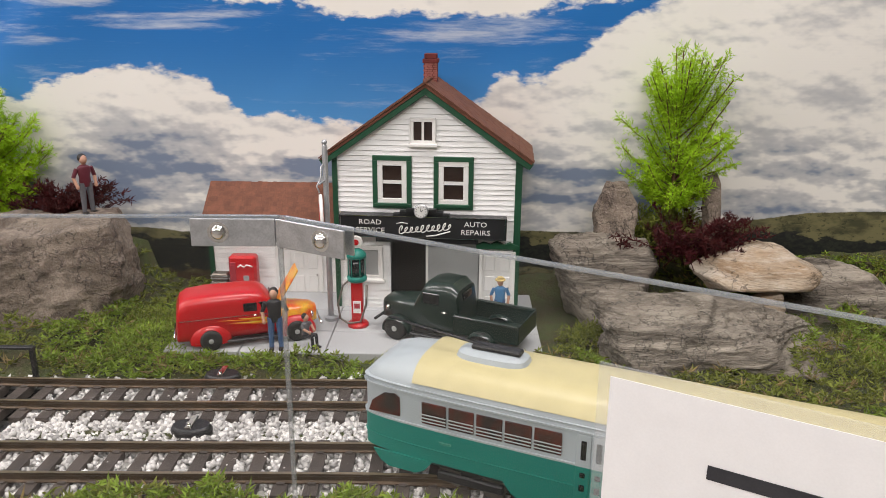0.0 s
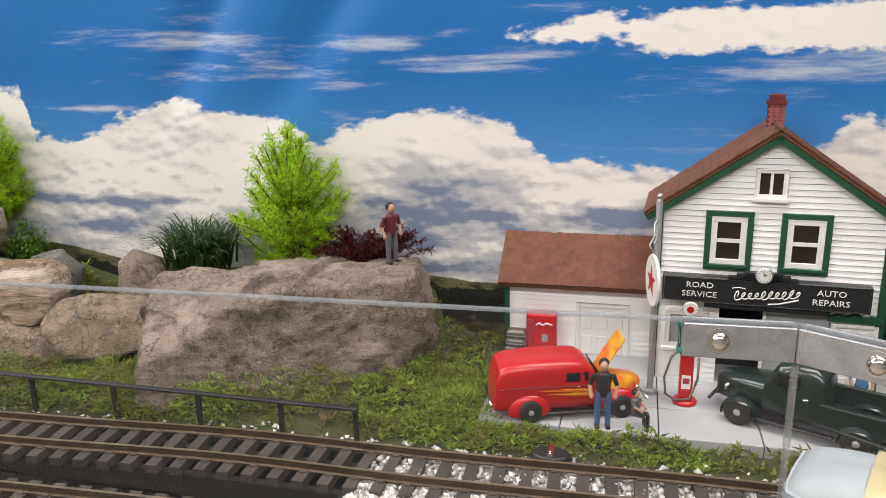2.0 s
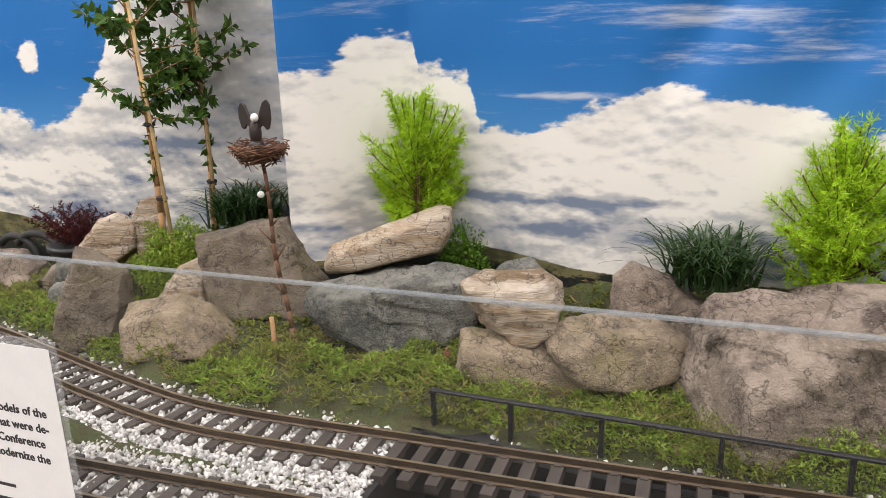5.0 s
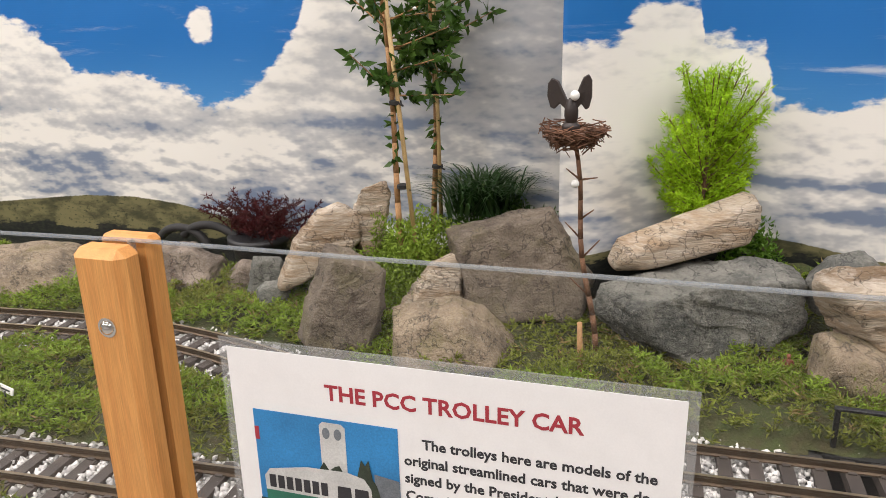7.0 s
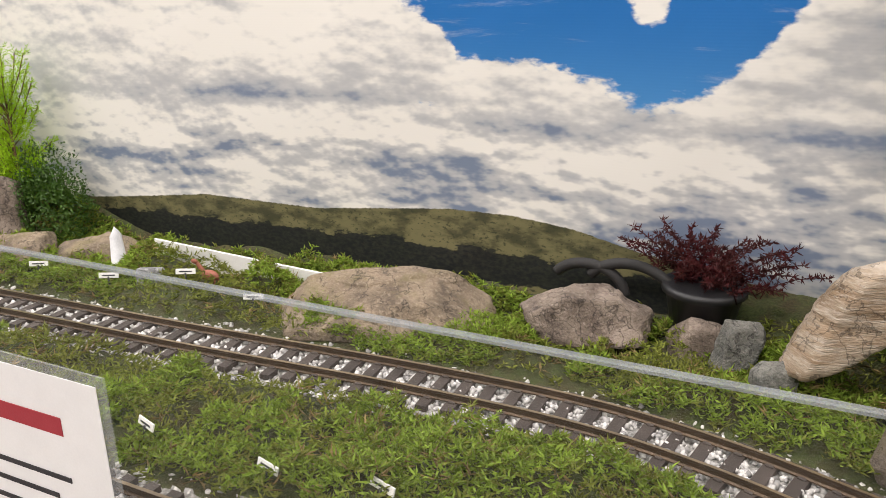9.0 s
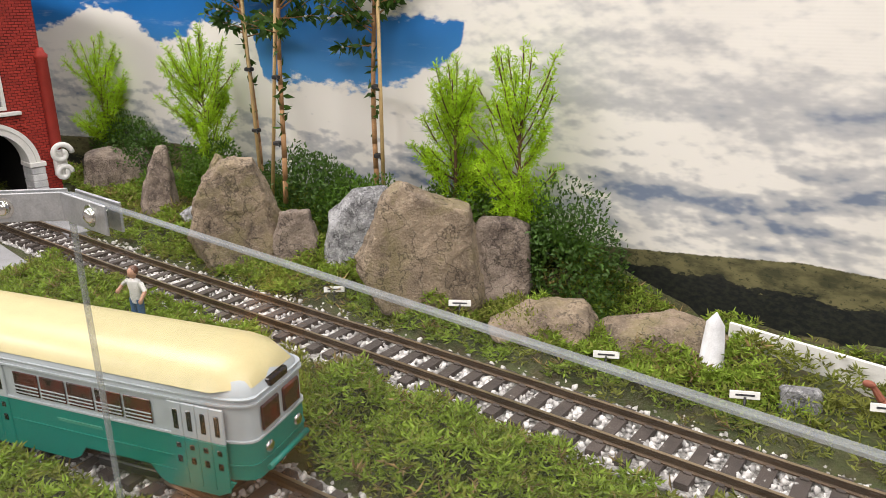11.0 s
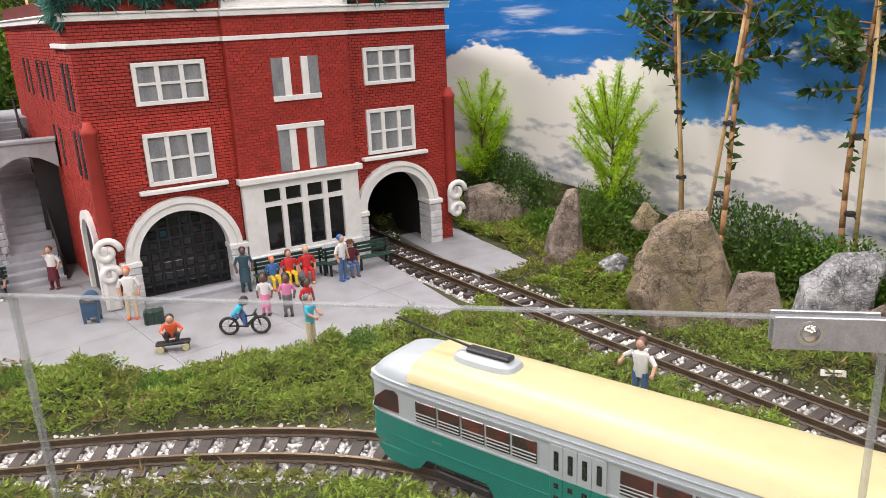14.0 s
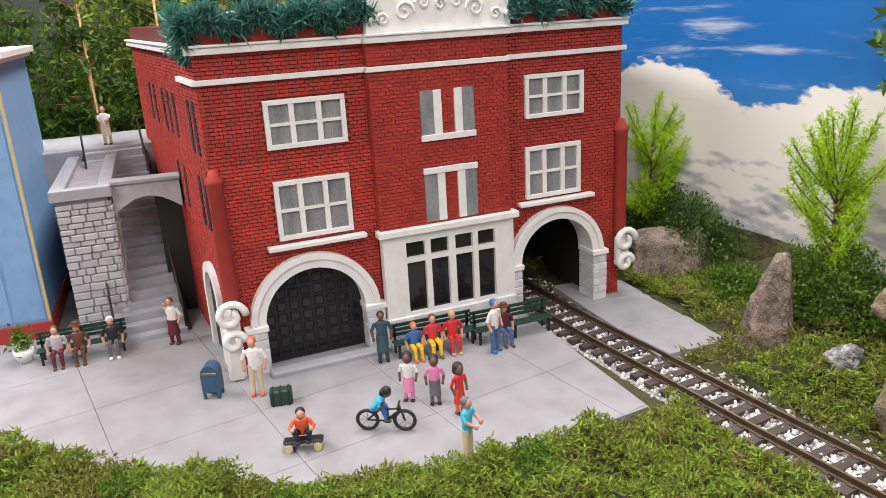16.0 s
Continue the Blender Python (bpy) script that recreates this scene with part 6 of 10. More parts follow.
box(bm, 0.0145, 0.1135, -0.0011, -0.0007, -0.122, -0.042)
ph = part("photograph", bm, MAT["print_blue"], n1, "small photograph of a pale tram under blue sky")


def flat_shape(name, outline, mat, layer):
    """A printed shape of the photograph, laid over it."""
    bm = bmesh.new()
    extrude_outline(bm, outline, 0.0003, Matrix.Translation((0, -0.0011 - 0.0003 * layer, 0)))
    part(name, bm, MAT[mat], ph)


lump = random.Random(9)
bush_line = lambda x0, x1, z0, z1, n: [(x0, z0)] + [(x0 + (x1 - x0) * (k + 0.5) / n, z0 + (z1 - z0) * lump.uniform(0.6, 1) * math.sin(math.pi * (k + 0.9) / (n + 0.8)) ** 0.5) for k in range(n)] + [(x1, z0)]
flat_shape("photo_clock_tower", [(0.061, -0.09), (0.0785, -0.09), (0.0785, -0.047), (0.076, -0.0445), (0.063, -0.0445), (0.061, -0.047)], "print_white", 1)
for cx in (0.0655, 0.0735):
    flat_shape("photo_dial", [(cx + 0.0026 * math.cos(q), -0.052 + 0.004 * math.sin(q)) for q in np.linspace(0, 5.8, 12)], "print_grey", 2)
flat_shape("photo_trees", bush_line(0.05, 0.082, -0.09, -0.072, 9), "print_dark", 2)
flat_shape("photo_tree", bush_line(0.08, 0.102, -0.112, -0.06, 9), "print_dark", 3)
flat_shape("photo_building", [(0.097, -0.11), (0.1135, -0.11), (0.1135, -0.079), (0.097, -0.0765)], "print_grey", 2)
flat_shape("photo_road", [(0.0145, -0.122), (0.1135, -0.122), (0.1135, -0.11), (0.0145, -0.108)], "print_dark", 3)
flat_shape("photo_tram", [(0.02, -0.116), (0.019, -0.09), (0.023, -0.0845), (0.05, -0.079), (0.078, -0.078), (0.09, -0.081), (0.0945, -0.088), (0.096, -0.118)], "print_white", 4)
flat_shape("photo_tram_skirt", [(0.02, -0.116), (0.0195, -0.1005), (0.07, -0.1005), (0.072, -0.118)], "photo_green", 5)
for k in range(7):
    flat_shape("photo_tram_glazing", [(0.0225 + 0.0062 * k, -0.098), (0.027 + 0.0062 * k, -0.098), (0.027 + 0.0062 * k, -0.0885), (0.0225 + 0.0062 * k, -0.0885)], "print_black", 5)
for x in (0.071, 0.083):
    flat_shape("photo_tram_glazing", [(x, -0.1), (x + 0.01, -0.1), (x + 0.0095, -0.089), (x + 0.0005, -0.089)], "print_black", 5)
flat_shape("photo_sign", [(0.0145, -0.064), (0.0175, -0.064), (0.0175, -0.0545), (0.0145, -0.0545)], "print_red", 1)
n0 = notice(pose(0.112, 0.5055, 0.204, 0, 0, -28.5), "laminated white notice with black heading on the acrylic barrier")
bm = bmesh.new()
for a, b in ((0.047, 0.108), (0.114, 0.168), (0.174, 0.23)):
    box(bm, a, b, -0.0011, -0.0007, -0.0385, -0.0315)
for k in range(10):
    x = 0.044
    while x < 0.225 - 0.02 * (k % 3):
        w = 0.012 + 0.014 * ((k * 7 + int(x * 900)) % 5) / 5
        box(bm, x, x + w, -0.0011, -0.0007, -0.060 - 0.013 * k, -0.0562 - 0.013 * k)
        x += w + 0.004
part("text_bars", bm, MAT["print_black"], n0)
n2 = notice(pose(-2.102, 0.489, 0.19, 0, 0, 5.2), "laminated white notice with dark red heading on the acrylic barrier")
line_on(n2, "THE CABIN JOHN TR", 0.03, -0.034, 0.0148, MAT["print_red"])
bm = bmesh.new()
box(bm, 0.185, 0.25, -0.0011, -0.0007, -0.034, -0.0235)
part("heading_bar", bm, MAT["print_red"], n2)
bm = bmesh.new()
box(bm, 0.02, 0.12, -0.0011, -0.0007, -0.13, -0.06)
part("photograph", bm, MAT["print_dark"], n2, "dark photograph")
bm = bmesh.new()
for k in range(9):
    box(bm, 0.13, 0.25 - 0.012 * (k % 3), -0.0011, -0.0007, -0.062 - 0.0125 * k, -0.059 - 0.0125 * k)
part("text_bars", bm, MAT["print_black"], n2)

# ---- trackside fence, switch boxes, labels ----
fence = thing("trackside_fence", "low black metal handrail fence beside the bridge", "fence")
posts = [-0.93, -0.85, -0.764, -0.661, -0.561, -0.469, -0.39]
for x in posts:
    bm = bmesh.new()
    box(bm, x - 0.0022, x + 0.0022, 0.8755, 0.8795, -0.012, 0.0365)
    part("post", bm, MAT["black_paint"], fence)
bm = bmesh.new()
box(bm, posts[0] - 0.003, posts[-1] + 0.003, 0.8745, 0.8805, 0.0365, 0.0395, 0.0006)
part("handrail", bm, MAT["black_paint"], fence)
for x, y in ((-0.203, 0.893), (-0.2, 0.79)):
    b = thing("switch_box", "small black track fitting with a chrome clip", "track fitting", pose(x, y, 0.0), "track fittings")
    bm = bmesh.new()
    lathe(bm, (0, 0, -0.004), [(0.019, 0), (0.019, 0.006), (0.0165, 0.010)], 20, 0, Matrix.Diagonal((1, 0.62, 1, 1)))
    part("housing", bm, MAT["black_paint"], b)
    bm = bmesh.new()
    box(bm, -0.003, 0.003, -0.010, 0.012, 0.006, 0.0085, 0.0005)
    rod(bm, (0, -0.006, 0.008), (0, -0.006, 0.011), 0.002, 0.002, 8)
    part("clip", bm, MAT["chrome"], b)


def plant_label(x, y, turn, tilt=0):
    b = thing("plant_label", "small white name label on a short stake in the moss", "label", pose(x, y, float(ground_height(x, y)[0]) + 0.001, 0, 0, turn), "plant labels")
    bm = bmesh.new()
    box(bm, -0.0125, 0.0125, -0.0008, 0.0008, 0.0155, 0.0225, 0.0003, Matrix.Rotation(radians(-18 + tilt), 4, "X"))
    pl = part("plate", bm, MAT["sign_white"], b)
    bm = bmesh.new()
    box(bm, -0.008, 0.008, -0.0012, -0.0009, 0.0182, 0.0198, 0, Matrix.Rotation(radians(-18 + tilt), 4, "X"))
    part("text_bar", bm, MAT["print_black"], pl)
    bm = bmesh.new()
    rod(bm, (0, 0.001, -0.01), (0, 0.004, 0.017), 0.0012, 0.0012, 6)
    part("stake", bm, MAT["black_paint"], b)


for x, y, a in ((-2.825, 0.815, 48), (-2.664, 0.866, 40), (-2.482, 0.879, 34), (-2.35, 0.89, 34), (-2.252, 0.93, 32), (-2.152, 0.943, 30), (-2.026, 0.676, -12), (-1.897, 0.685, -10), (-1.795, 0.695, -12), (-1.692, 0.703, -14)):
    plant_label(x, y, a)

# ---- garage house, shed and forecourt ----
def unit_box(name, mat, y0=-0.5, y1=0.5, slope=0.0):
    """A box one long in x and z, used stretched; slope sets its top edge back."""
    bm = bmesh.new()
    box(bm, -0.5, 0.5, y0, y1, 0, 1)
    if slope:
        for v in bm.verts:
            if v.co.z > 0.5 and v.co.y < (y0 + y1) / 2:
                v.co.y += slope
    return mesh_of(name, bm, mat)


def piece(name, mesh, parent, m):
    ob = new(name, mesh)
    ob.parent = parent
    ob.matrix_basis = m
    return ob


BOARD = unit_box("clapboard", MAT["white_board"], -0.0016, 0.0006, 0.0013)
SHINGLE = unit_box("shingle", MAT["roof"], -0.0007, 0.0007)


def clapboards(parent, at, x_range, z0, z1, step, holes):
    """Lapped boards on the plane y = 0 of at, cut at the holes (x0, x1, z0, z1)."""
    z = z0
    while z < z1 - 0.001:
        mid = z + step / 2
        a, b = x_range(mid)
        cuts = sorted((h[0], h[1]) for h in holes if h[2] < mid < h[3])
        x = a
        for c0, c1 in cuts + [(b, b)]:
            if min(c0, b) - x > 0.002:
                piece("clapboard", BOARD, parent, at @ Matrix.Translation(((x + min(c0, b)) / 2, 0, z)) @ Matrix.Diagonal((min(c0, b) - x, 1, step * 0.92, 1)))
            x = max(x, c1)
        z += step


def shingles(parent, at, length, rise, row, wide, seed):
    """Uneven shingles on the sloping plane x, z of at."""
    r = random.Random(seed)
    k, z = 0, -0.001
    while z < rise - row * 0.4:
        x = -(k % 2) * wide * 0.5
        while x < length:
            w = wide * r.uniform(0.7, 1.25)
            a, b = max(x, 0), min(x + w, length)
            if b - a > 0.001:
                piece("shingle", SHINGLE, parent, at @ Matrix.Translation(((a + b) / 2, -0.001 + r.uniform(-0.0002, 0.0001), z + r.uniform(-0.0007, 0.0005))) @ Matrix.Rotation(radians(3.2 + r.uniform(-0.5, 0.5)), 4, "X") @ Matrix.Diagonal((b - a - 0.00012, 1, row * 1.25, 1)))
            x += w
        z += row
        k += 1


def sash_window(parent, at, x0, x1, z0, z1, outer, rim_w, cols=1, rows=2, glass="brown_glass", sill=True, surround=None):
    """Casing, frame, bars and panes on the plane y = 0 of at; all proud of it."""
    w = thing("window", "", "", at)
    w.parent = parent
    inner = (x0 + outer, x1 - outer, z0 + outer, z1 - outer)
    bm = bmesh.new()
    a, b, c, d = inner
    for q in ((x0, x1, z1 - outer, z1), (x0, x1, z0, c), (x0, a, c, d), (b, x1, c, d)):
        box(bm, q[0], q[1], -0.0042, 0.001, q[2], q[3], 0.0005)
    if surround:
        part("casing", bm, MAT[surround], w)
        bm = bmesh.new()
        x0, x1, z0, z1 = inner
    a, b, c, d = x0 + rim_w, x1 - rim_w, z0 + rim_w, z1 - rim_w
    for q in ((x0, x1, d, z1), (x0, x1, z0, c), (x0, a, c, d), (b, x1, c, d)):
        box(bm, q[0], q[1], -0.0034, 0.001, q[2], q[3], 0.0004)
    t = rim_w * 0.62
    for k in range(1, cols):
        x = a + (b - a) * k / cols
        box(bm, x - t / 2, x + t / 2, -0.0028, 0.001, c, d)
    for k in range(1, rows):
        z = c + (d - c) * k / rows
        box(bm, a, b, -0.0026, 0.001, z - t / 2, z + t / 2)
    part("frame", bm, MAT["white_trim"], w)
    for i in range(cols):
        for j in range(rows):
            bm = bmesh.new()
            box(bm, a + (b - a) * i / cols, a + (b - a) * (i + 1) / cols, -0.0006, 0.0012, c + (d - c) * j / rows, c + (d - c) * (j + 1) / rows)
            part("pane", bm, MAT[glass], w)
    if sill:
        bm = bmesh.new()
        box(bm, x0 - 0.002, x1 + 0.002, -0.0062, 0.001, z0 - 0.003, z0 + 0.001, 0.0005)
        part("sill", bm, MAT["white_trim" if not surround else surround], w)
    return w


def panel_door(parent, at, x0, x1, z0, z1, cols=2, rows=3, rim_w=0.004):
    d = thing("door", "", "", at)
    d.parent = parent
    bm = bmesh.new()
    for q in ((x0, x0 + rim_w, z0, z1), (x1 - rim_w, x1, z0, z1), (x0 + rim_w, x1 - rim_w, z1 - rim_w, z1)):
        box(bm, q[0], q[1], -0.0036, 0.001, q[2], q[3], 0.0004)
    part("casing", bm, MAT["white_trim"], d)
    a, b = x0 + rim_w, x1 - rim_w
    bm = bmesh.new()
    box(bm, a, b, -0.0012, 0.001, z0, z1 - rim_w)
    for i in range(cols):
        for j in range(rows):
            u0, u1 = a + (b - a) * (i + 0.16) / cols, a + (b - a) * (i + 0.84) / cols
            v0, v1 = z0 + (z1 - rim_w - z0) * (j + 0.14) / rows, z0 + (z1 - rim_w - z0) * (j + 0.86) / rows
            box(bm, u0, u1, -0.0022, -0.0008, v0, v1, 0.0009)
    part("leaf", bm, MAT["white_trim"], d)
    bm = bmesh.new()
    ball(bm, (b - 0.004, -0.003, z0 + (z1 - z0) * 0.42), 0.0013, (1, 1, 1), 8, 6)
    part("knob", bm, MAT["chrome"], d)
    return d


def garage_house():
    h = thing("garage_house", "white clapboard garage model with dark green trim and brown shingle roof", "house", pose(0.0, 1.075, 0, 0, 0, -3.5))
    F = Matrix()
    x0, x1, base, eave, apex = -0.112, 0.112, 0.006, 0.202, 0.278
    half = (x1 - x0) / 2
    # core walls, coloured grey so the gaps between boards read as shadow lines
    bm = bmesh.new()
    for q in ((x0, -0.044, base, 0.1), (0.064, x1, base, 0.1), (x0, x1, 0.1, eave)):
        box(bm, q[0], q[1], 0.001, 0.008, q[2], q[3])
    extrude_outline(bm, [(x0, eave), (x1, eave), (0, apex)], 0.007, Matrix.Translation((0, 0.001, 0)))
    box(bm, x0, x0 + 0.007, 0.008, 0.095, base, eave)
    box(bm, x1 - 0.007, x1, 0.008, 0.095, base, eave)
    box(bm, x0, x1, 0.088, 0.095, base, eave)
    part("wall", bm, MAT["gap_shade"], h)
    # back, top and floor of the garage; their near-black colour paints the shade indoors
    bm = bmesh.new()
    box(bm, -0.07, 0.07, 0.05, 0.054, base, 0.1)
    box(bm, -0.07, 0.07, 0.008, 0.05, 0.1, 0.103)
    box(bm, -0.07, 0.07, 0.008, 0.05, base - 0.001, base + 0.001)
    part("interior", bm, MAT["inside_shade"], h, "garage interior coloured near-black for its shade")
    holes = [(-0.044, 0.064, 0, 0.1), (0.064, 0.111, 0, 0.088), (-0.064, -0.017, 0.138, 0.202), (0.0095, 0.057, 0.138, 0.202), (-0.019, 0.012, 0.216, 0.247), (-0.1, -0.053, 0.045, 0.09)]
    span = lambda z: (x0, x1) if z < eave else (-half * (apex - z) / (apex - eave), half * (apex - z) / (apex - eave))
    clapboards(h, F, span, base, apex - 0.004, 0.0063, holes)
    clapboards(h, Matrix.Translation((x1, 0.05, 0)) @ Matrix.Rotation(radians(90), 4, "Z"), lambda z: (-0.048, 0.045), base, eave, 0.0063, [])
    clapboards(h, Matrix.Translation((x0, 0.05, 0)) @ Matrix.Rotation(radians(-90), 4, "Z"), lambda z: (-0.045, 0.048), 0.1, eave, 0.0063, [])
    for x, w in ((x0 + 0.002, 0.006), (x1 - 0.0015, 0.008)):
        bm = bmesh.new()
        box(bm, x - w / 2, x + w / 2, -0.0034, 0.0015, base, eave)
        part("corner_board", bm, MAT["green_trim"], h)
    # roof halves with verge boards
    run, drop = 0.126, apex + 0.008 - 0.198
    for s in (-1, 1):
        roof = thing("roof", "", "")
        roof.parent = h
        at = Matrix.Translation((s * run, 0, 0.198))
        L = math.hypot(run, drop)
        ang = math.atan2(drop, run)
        bm = bmesh.new()
        m = at @ Matrix.Rotation(s * -0.0, 4, "Y")
        n = Vector((s * math.sin(ang), 0, math.cos(ang)))
        d = Vector((-s * math.cos(ang), 0, math.sin(ang)))
        basis = Matrix((Vector((d.x, 0, n.x)), Vector((0, 1, 0)), Vector((d.z, 0, n.z)))).to_4x4()
        box(bm, 0, L, -0.0095, 0.112, -0.003, 0.0, 0, at @ basis)
        part("deck", bm, MAT["roof"], roof)
        bm = bmesh.new()
        box(bm, 0.0, L - 0.001, -0.009, -0.0035, -0.0098, -0.0032, 0.0005, at @ basis)
        part("verge_board", bm, MAT["green_trim"], roof)
        bm = bmesh.new()
        box(bm, -0.002, 0.002, -0.0088, 0.11, -0.009, -0.001, 0, at @ basis)
        part("fascia", bm, MAT["green_trim"], roof)
        # shingle plane: x along the eave, z up the slope, y into the roof
        ex, ez = Vector((0, s, 0)), d
        ey = -n
        sm = Matrix((Vector((ex.x, ey.x, ez.x)), Vector((ex.y, ey.y, ez.y)), Vector((ex.z, ey.z, ez.z)))).to_4x4()
        org = at @ Vector((0, -0.0105 if s > 0 else 0.112, 0))
        shingles(roof, Matrix.Translation(org) @ sm, 0.1225, L, 0.0098, 0.009, 4 + s)
    ch = thing("chimney", "", "")
    ch.parent = h
    bm = bmesh.new()
    box(bm, -0.008, 0.008, 0.05, 0.066, 0.268, 0.306)
    box(bm, -0.0095, 0.0095, 0.0485, 0.0675, 0.306, 0.311, 0.0006)
    box(bm, -0.0075, 0.0075, 0.0505, 0.0655, 0.311, 0.317, 0.0006)
    part("stack", bm, MAT["mortar"], ch)
    bm = bmesh.new()
    for r in range(9):
        for k in range(3):
            x = -0.0085 + 0.0057 * k + (0.0 if r % 2 else 0.0015)
            box(bm, x, min(x + 0.0051, 0.0085), 0.0494, 0.051, 0.283 + 0.0026 * r, 0.2852 + 0.0026 * r)
    part("brick_courses", bm, MAT["chimney"], ch)
    sash_window(h, F, -0.064, -0.017, 0.138, 0.202, 0.0058, 0.0062, 1, 2, surround="green_trim")
    sash_window(h, F, 0.0095, 0.057, 0.138, 0.202, 0.0058, 0.0062, 1, 2, surround="green_trim")
    sash_window(h, F, -0.019, 0.012, 0.216, 0.247, 0.001, 0.0045, 2, 1)
    sash_window(h, F, -0.1, -0.053, 0.045, 0.09, 0.002, 0.006, 1, 1, glass="grey_panel")
    panel_door(h, F, 0.066, 0.11, 0.006, 0.088)
    bm = bmesh.new()
    extrude_outline(bm, [(0.062, 0.091), (0.1125, 0.091), (0.1125, 0.0955), (0.103, 0.099), (0.095, 0.0965), (0.087, 0.1005), (0.079, 0.0965), (0.071, 0.099), (0.062, 0.0955)], 0.007, Matrix.Translation((0, -0.0065, 0)))
    part("door_pediment", bm, MAT["green_trim"], h)
    bm = bmesh.new()
    box(bm, 0.003, 0.064, -0.001, 0.003, 0.006, 0.1)
    part("garage_door", bm, MAT["grey_panel"], h, "flat grey sliding garage door")
    bm = bmesh.new()
    box(bm, 0.0, 0.003, -0.0025, 0.003, 0.006, 0.1)
    part("door_edge", bm, MAT["white_trim"], h)
    # sign
    sg = thing("sign_board", "", "", Matrix.Translation((0, -0.012, 0)))
    sg.parent = h
    bm = bmesh.new()
    box(bm, -0.104, 0.098, -0.003, 0.0105, 0.104, 0.132, 0.0008)
    for k in range(3):
        box(bm, -0.038 + 0.008 * k, 0.03 - 0.008 * k, -0.0035, 0.004, 0.132, 0.1345 + 0.003 * k)
    box(bm, -0.06, 0.062, 0.0, 0.0105, 0.098, 0.104)
    part("board", bm, MAT["sign_black"], sg)
    bm = bmesh.new()
    for a, b, c, d in ((-0.1025, 0.0965, 0.1308, 0.1313), (-0.1025, 0.0965, 0.1048, 0.1053), (-0.1025, -0.1018, 0.105, 0.131), (0.0958, 0.0965, 0.105, 0.131)):
        box(bm, a, b, -0.0036, -0.0028, c, d)
    part("border", bm, MAT["chrome"], sg)
    up = Matrix.Rotation(radians(90), 4, "X")
    for txt, x, z in (("ROAD", -0.066, 0.1205), ("SERVICE", -0.066, 0.1105), ("AUTO", 0.061, 0.1205), ("REPAIRS", 0.061, 0.1105)):
        lettering("lettering", txt, 0.0088, Matrix.Translation((x, -0.0034, z)) @ up @ Matrix.Diagonal((1.12, 1, 1, 1)), MAT["sign_white"], sg)
    bm = bmesh.new()
    # one looping stroke, tall at its start and twice on the way, over a swash
    stroke = []
    for k in range(111):
        q = k / 110
        tall = 1.0 + 0.75 * max(math.exp(-((q - g) / 0.05) ** 2) for g in (0.06, 0.5, 0.83))
        turn = 2 * math.pi * 9.5 * q
        stroke.append((-0.031 + 0.062 * q + 0.0027 * math.cos(turn) + 0.4 * (0.0034 * tall * math.sin(turn)), -0.0036, 0.1135 + 0.006 * q + 0.0034 * tall * math.sin(turn) + 0.0019 * (tall - 1)))
    tube(bm, stroke, 0.00075, 5)
    tube(bm, [(-0.034, -0.0036, 0.1225), (-0.027, -0.0036, 0.1238), (-0.02, -0.0036, 0.1225)], 0.0006, 5)
    tube(bm, [(0.002, -0.0036, 0.1075), (0.012, -0.0036, 0.1085), (0.022, -0.0036, 0.1115), (0.031, -0.0036, 0.1145)], 0.0009, 5)
    part("script_shape", bm, MAT["sign_white"], sg, "white flowing script shape")
    ck = thing("clock", "", "", Matrix.Translation((-0.004, -0.003, 0.1385)))
    ck.parent = sg
    bm = bmesh.new()
    lathe(bm, (0, 0, 0), [(0.0088, -0.001), (0.0088, 0.002), (0.0075, 0.0035)], 26, 0, Matrix.Rotation(radians(90), 4, "X"))
    part("rim", bm, MAT["galvanised"], ck)
    bm = bmesh.new()
    lathe(bm, (0, 0, 0.0035), [(0.0072, 0), (0.0072, 0.0004)], 26, 0, Matrix.Rotation(radians(90), 4, "X"))
    part("dial", bm, MAT["sign_white"], ck)
    bm = bmesh.new()
    for k in range(12):
        a = math.pi * k / 6
        rod(bm, (0.0052 * math.cos(a), -0.004, 0.0052 * math.sin(a)), (0.0064 * math.cos(a), -0.004, 0.0064 * math.sin(a)), 0.0004, 0.0004, 4)
    rod(bm, (0, -0.0042, 0), (0.0025, -0.0042, 0.002), 0.0005, 0.0004, 4)
    rod(bm, (0, -0.0042, 0), (-0.001, -0.0042, 0.0048), 0.0004, 0.0003, 4)
    part("pointers", bm, MAT["sign_black"], ck)
    return h


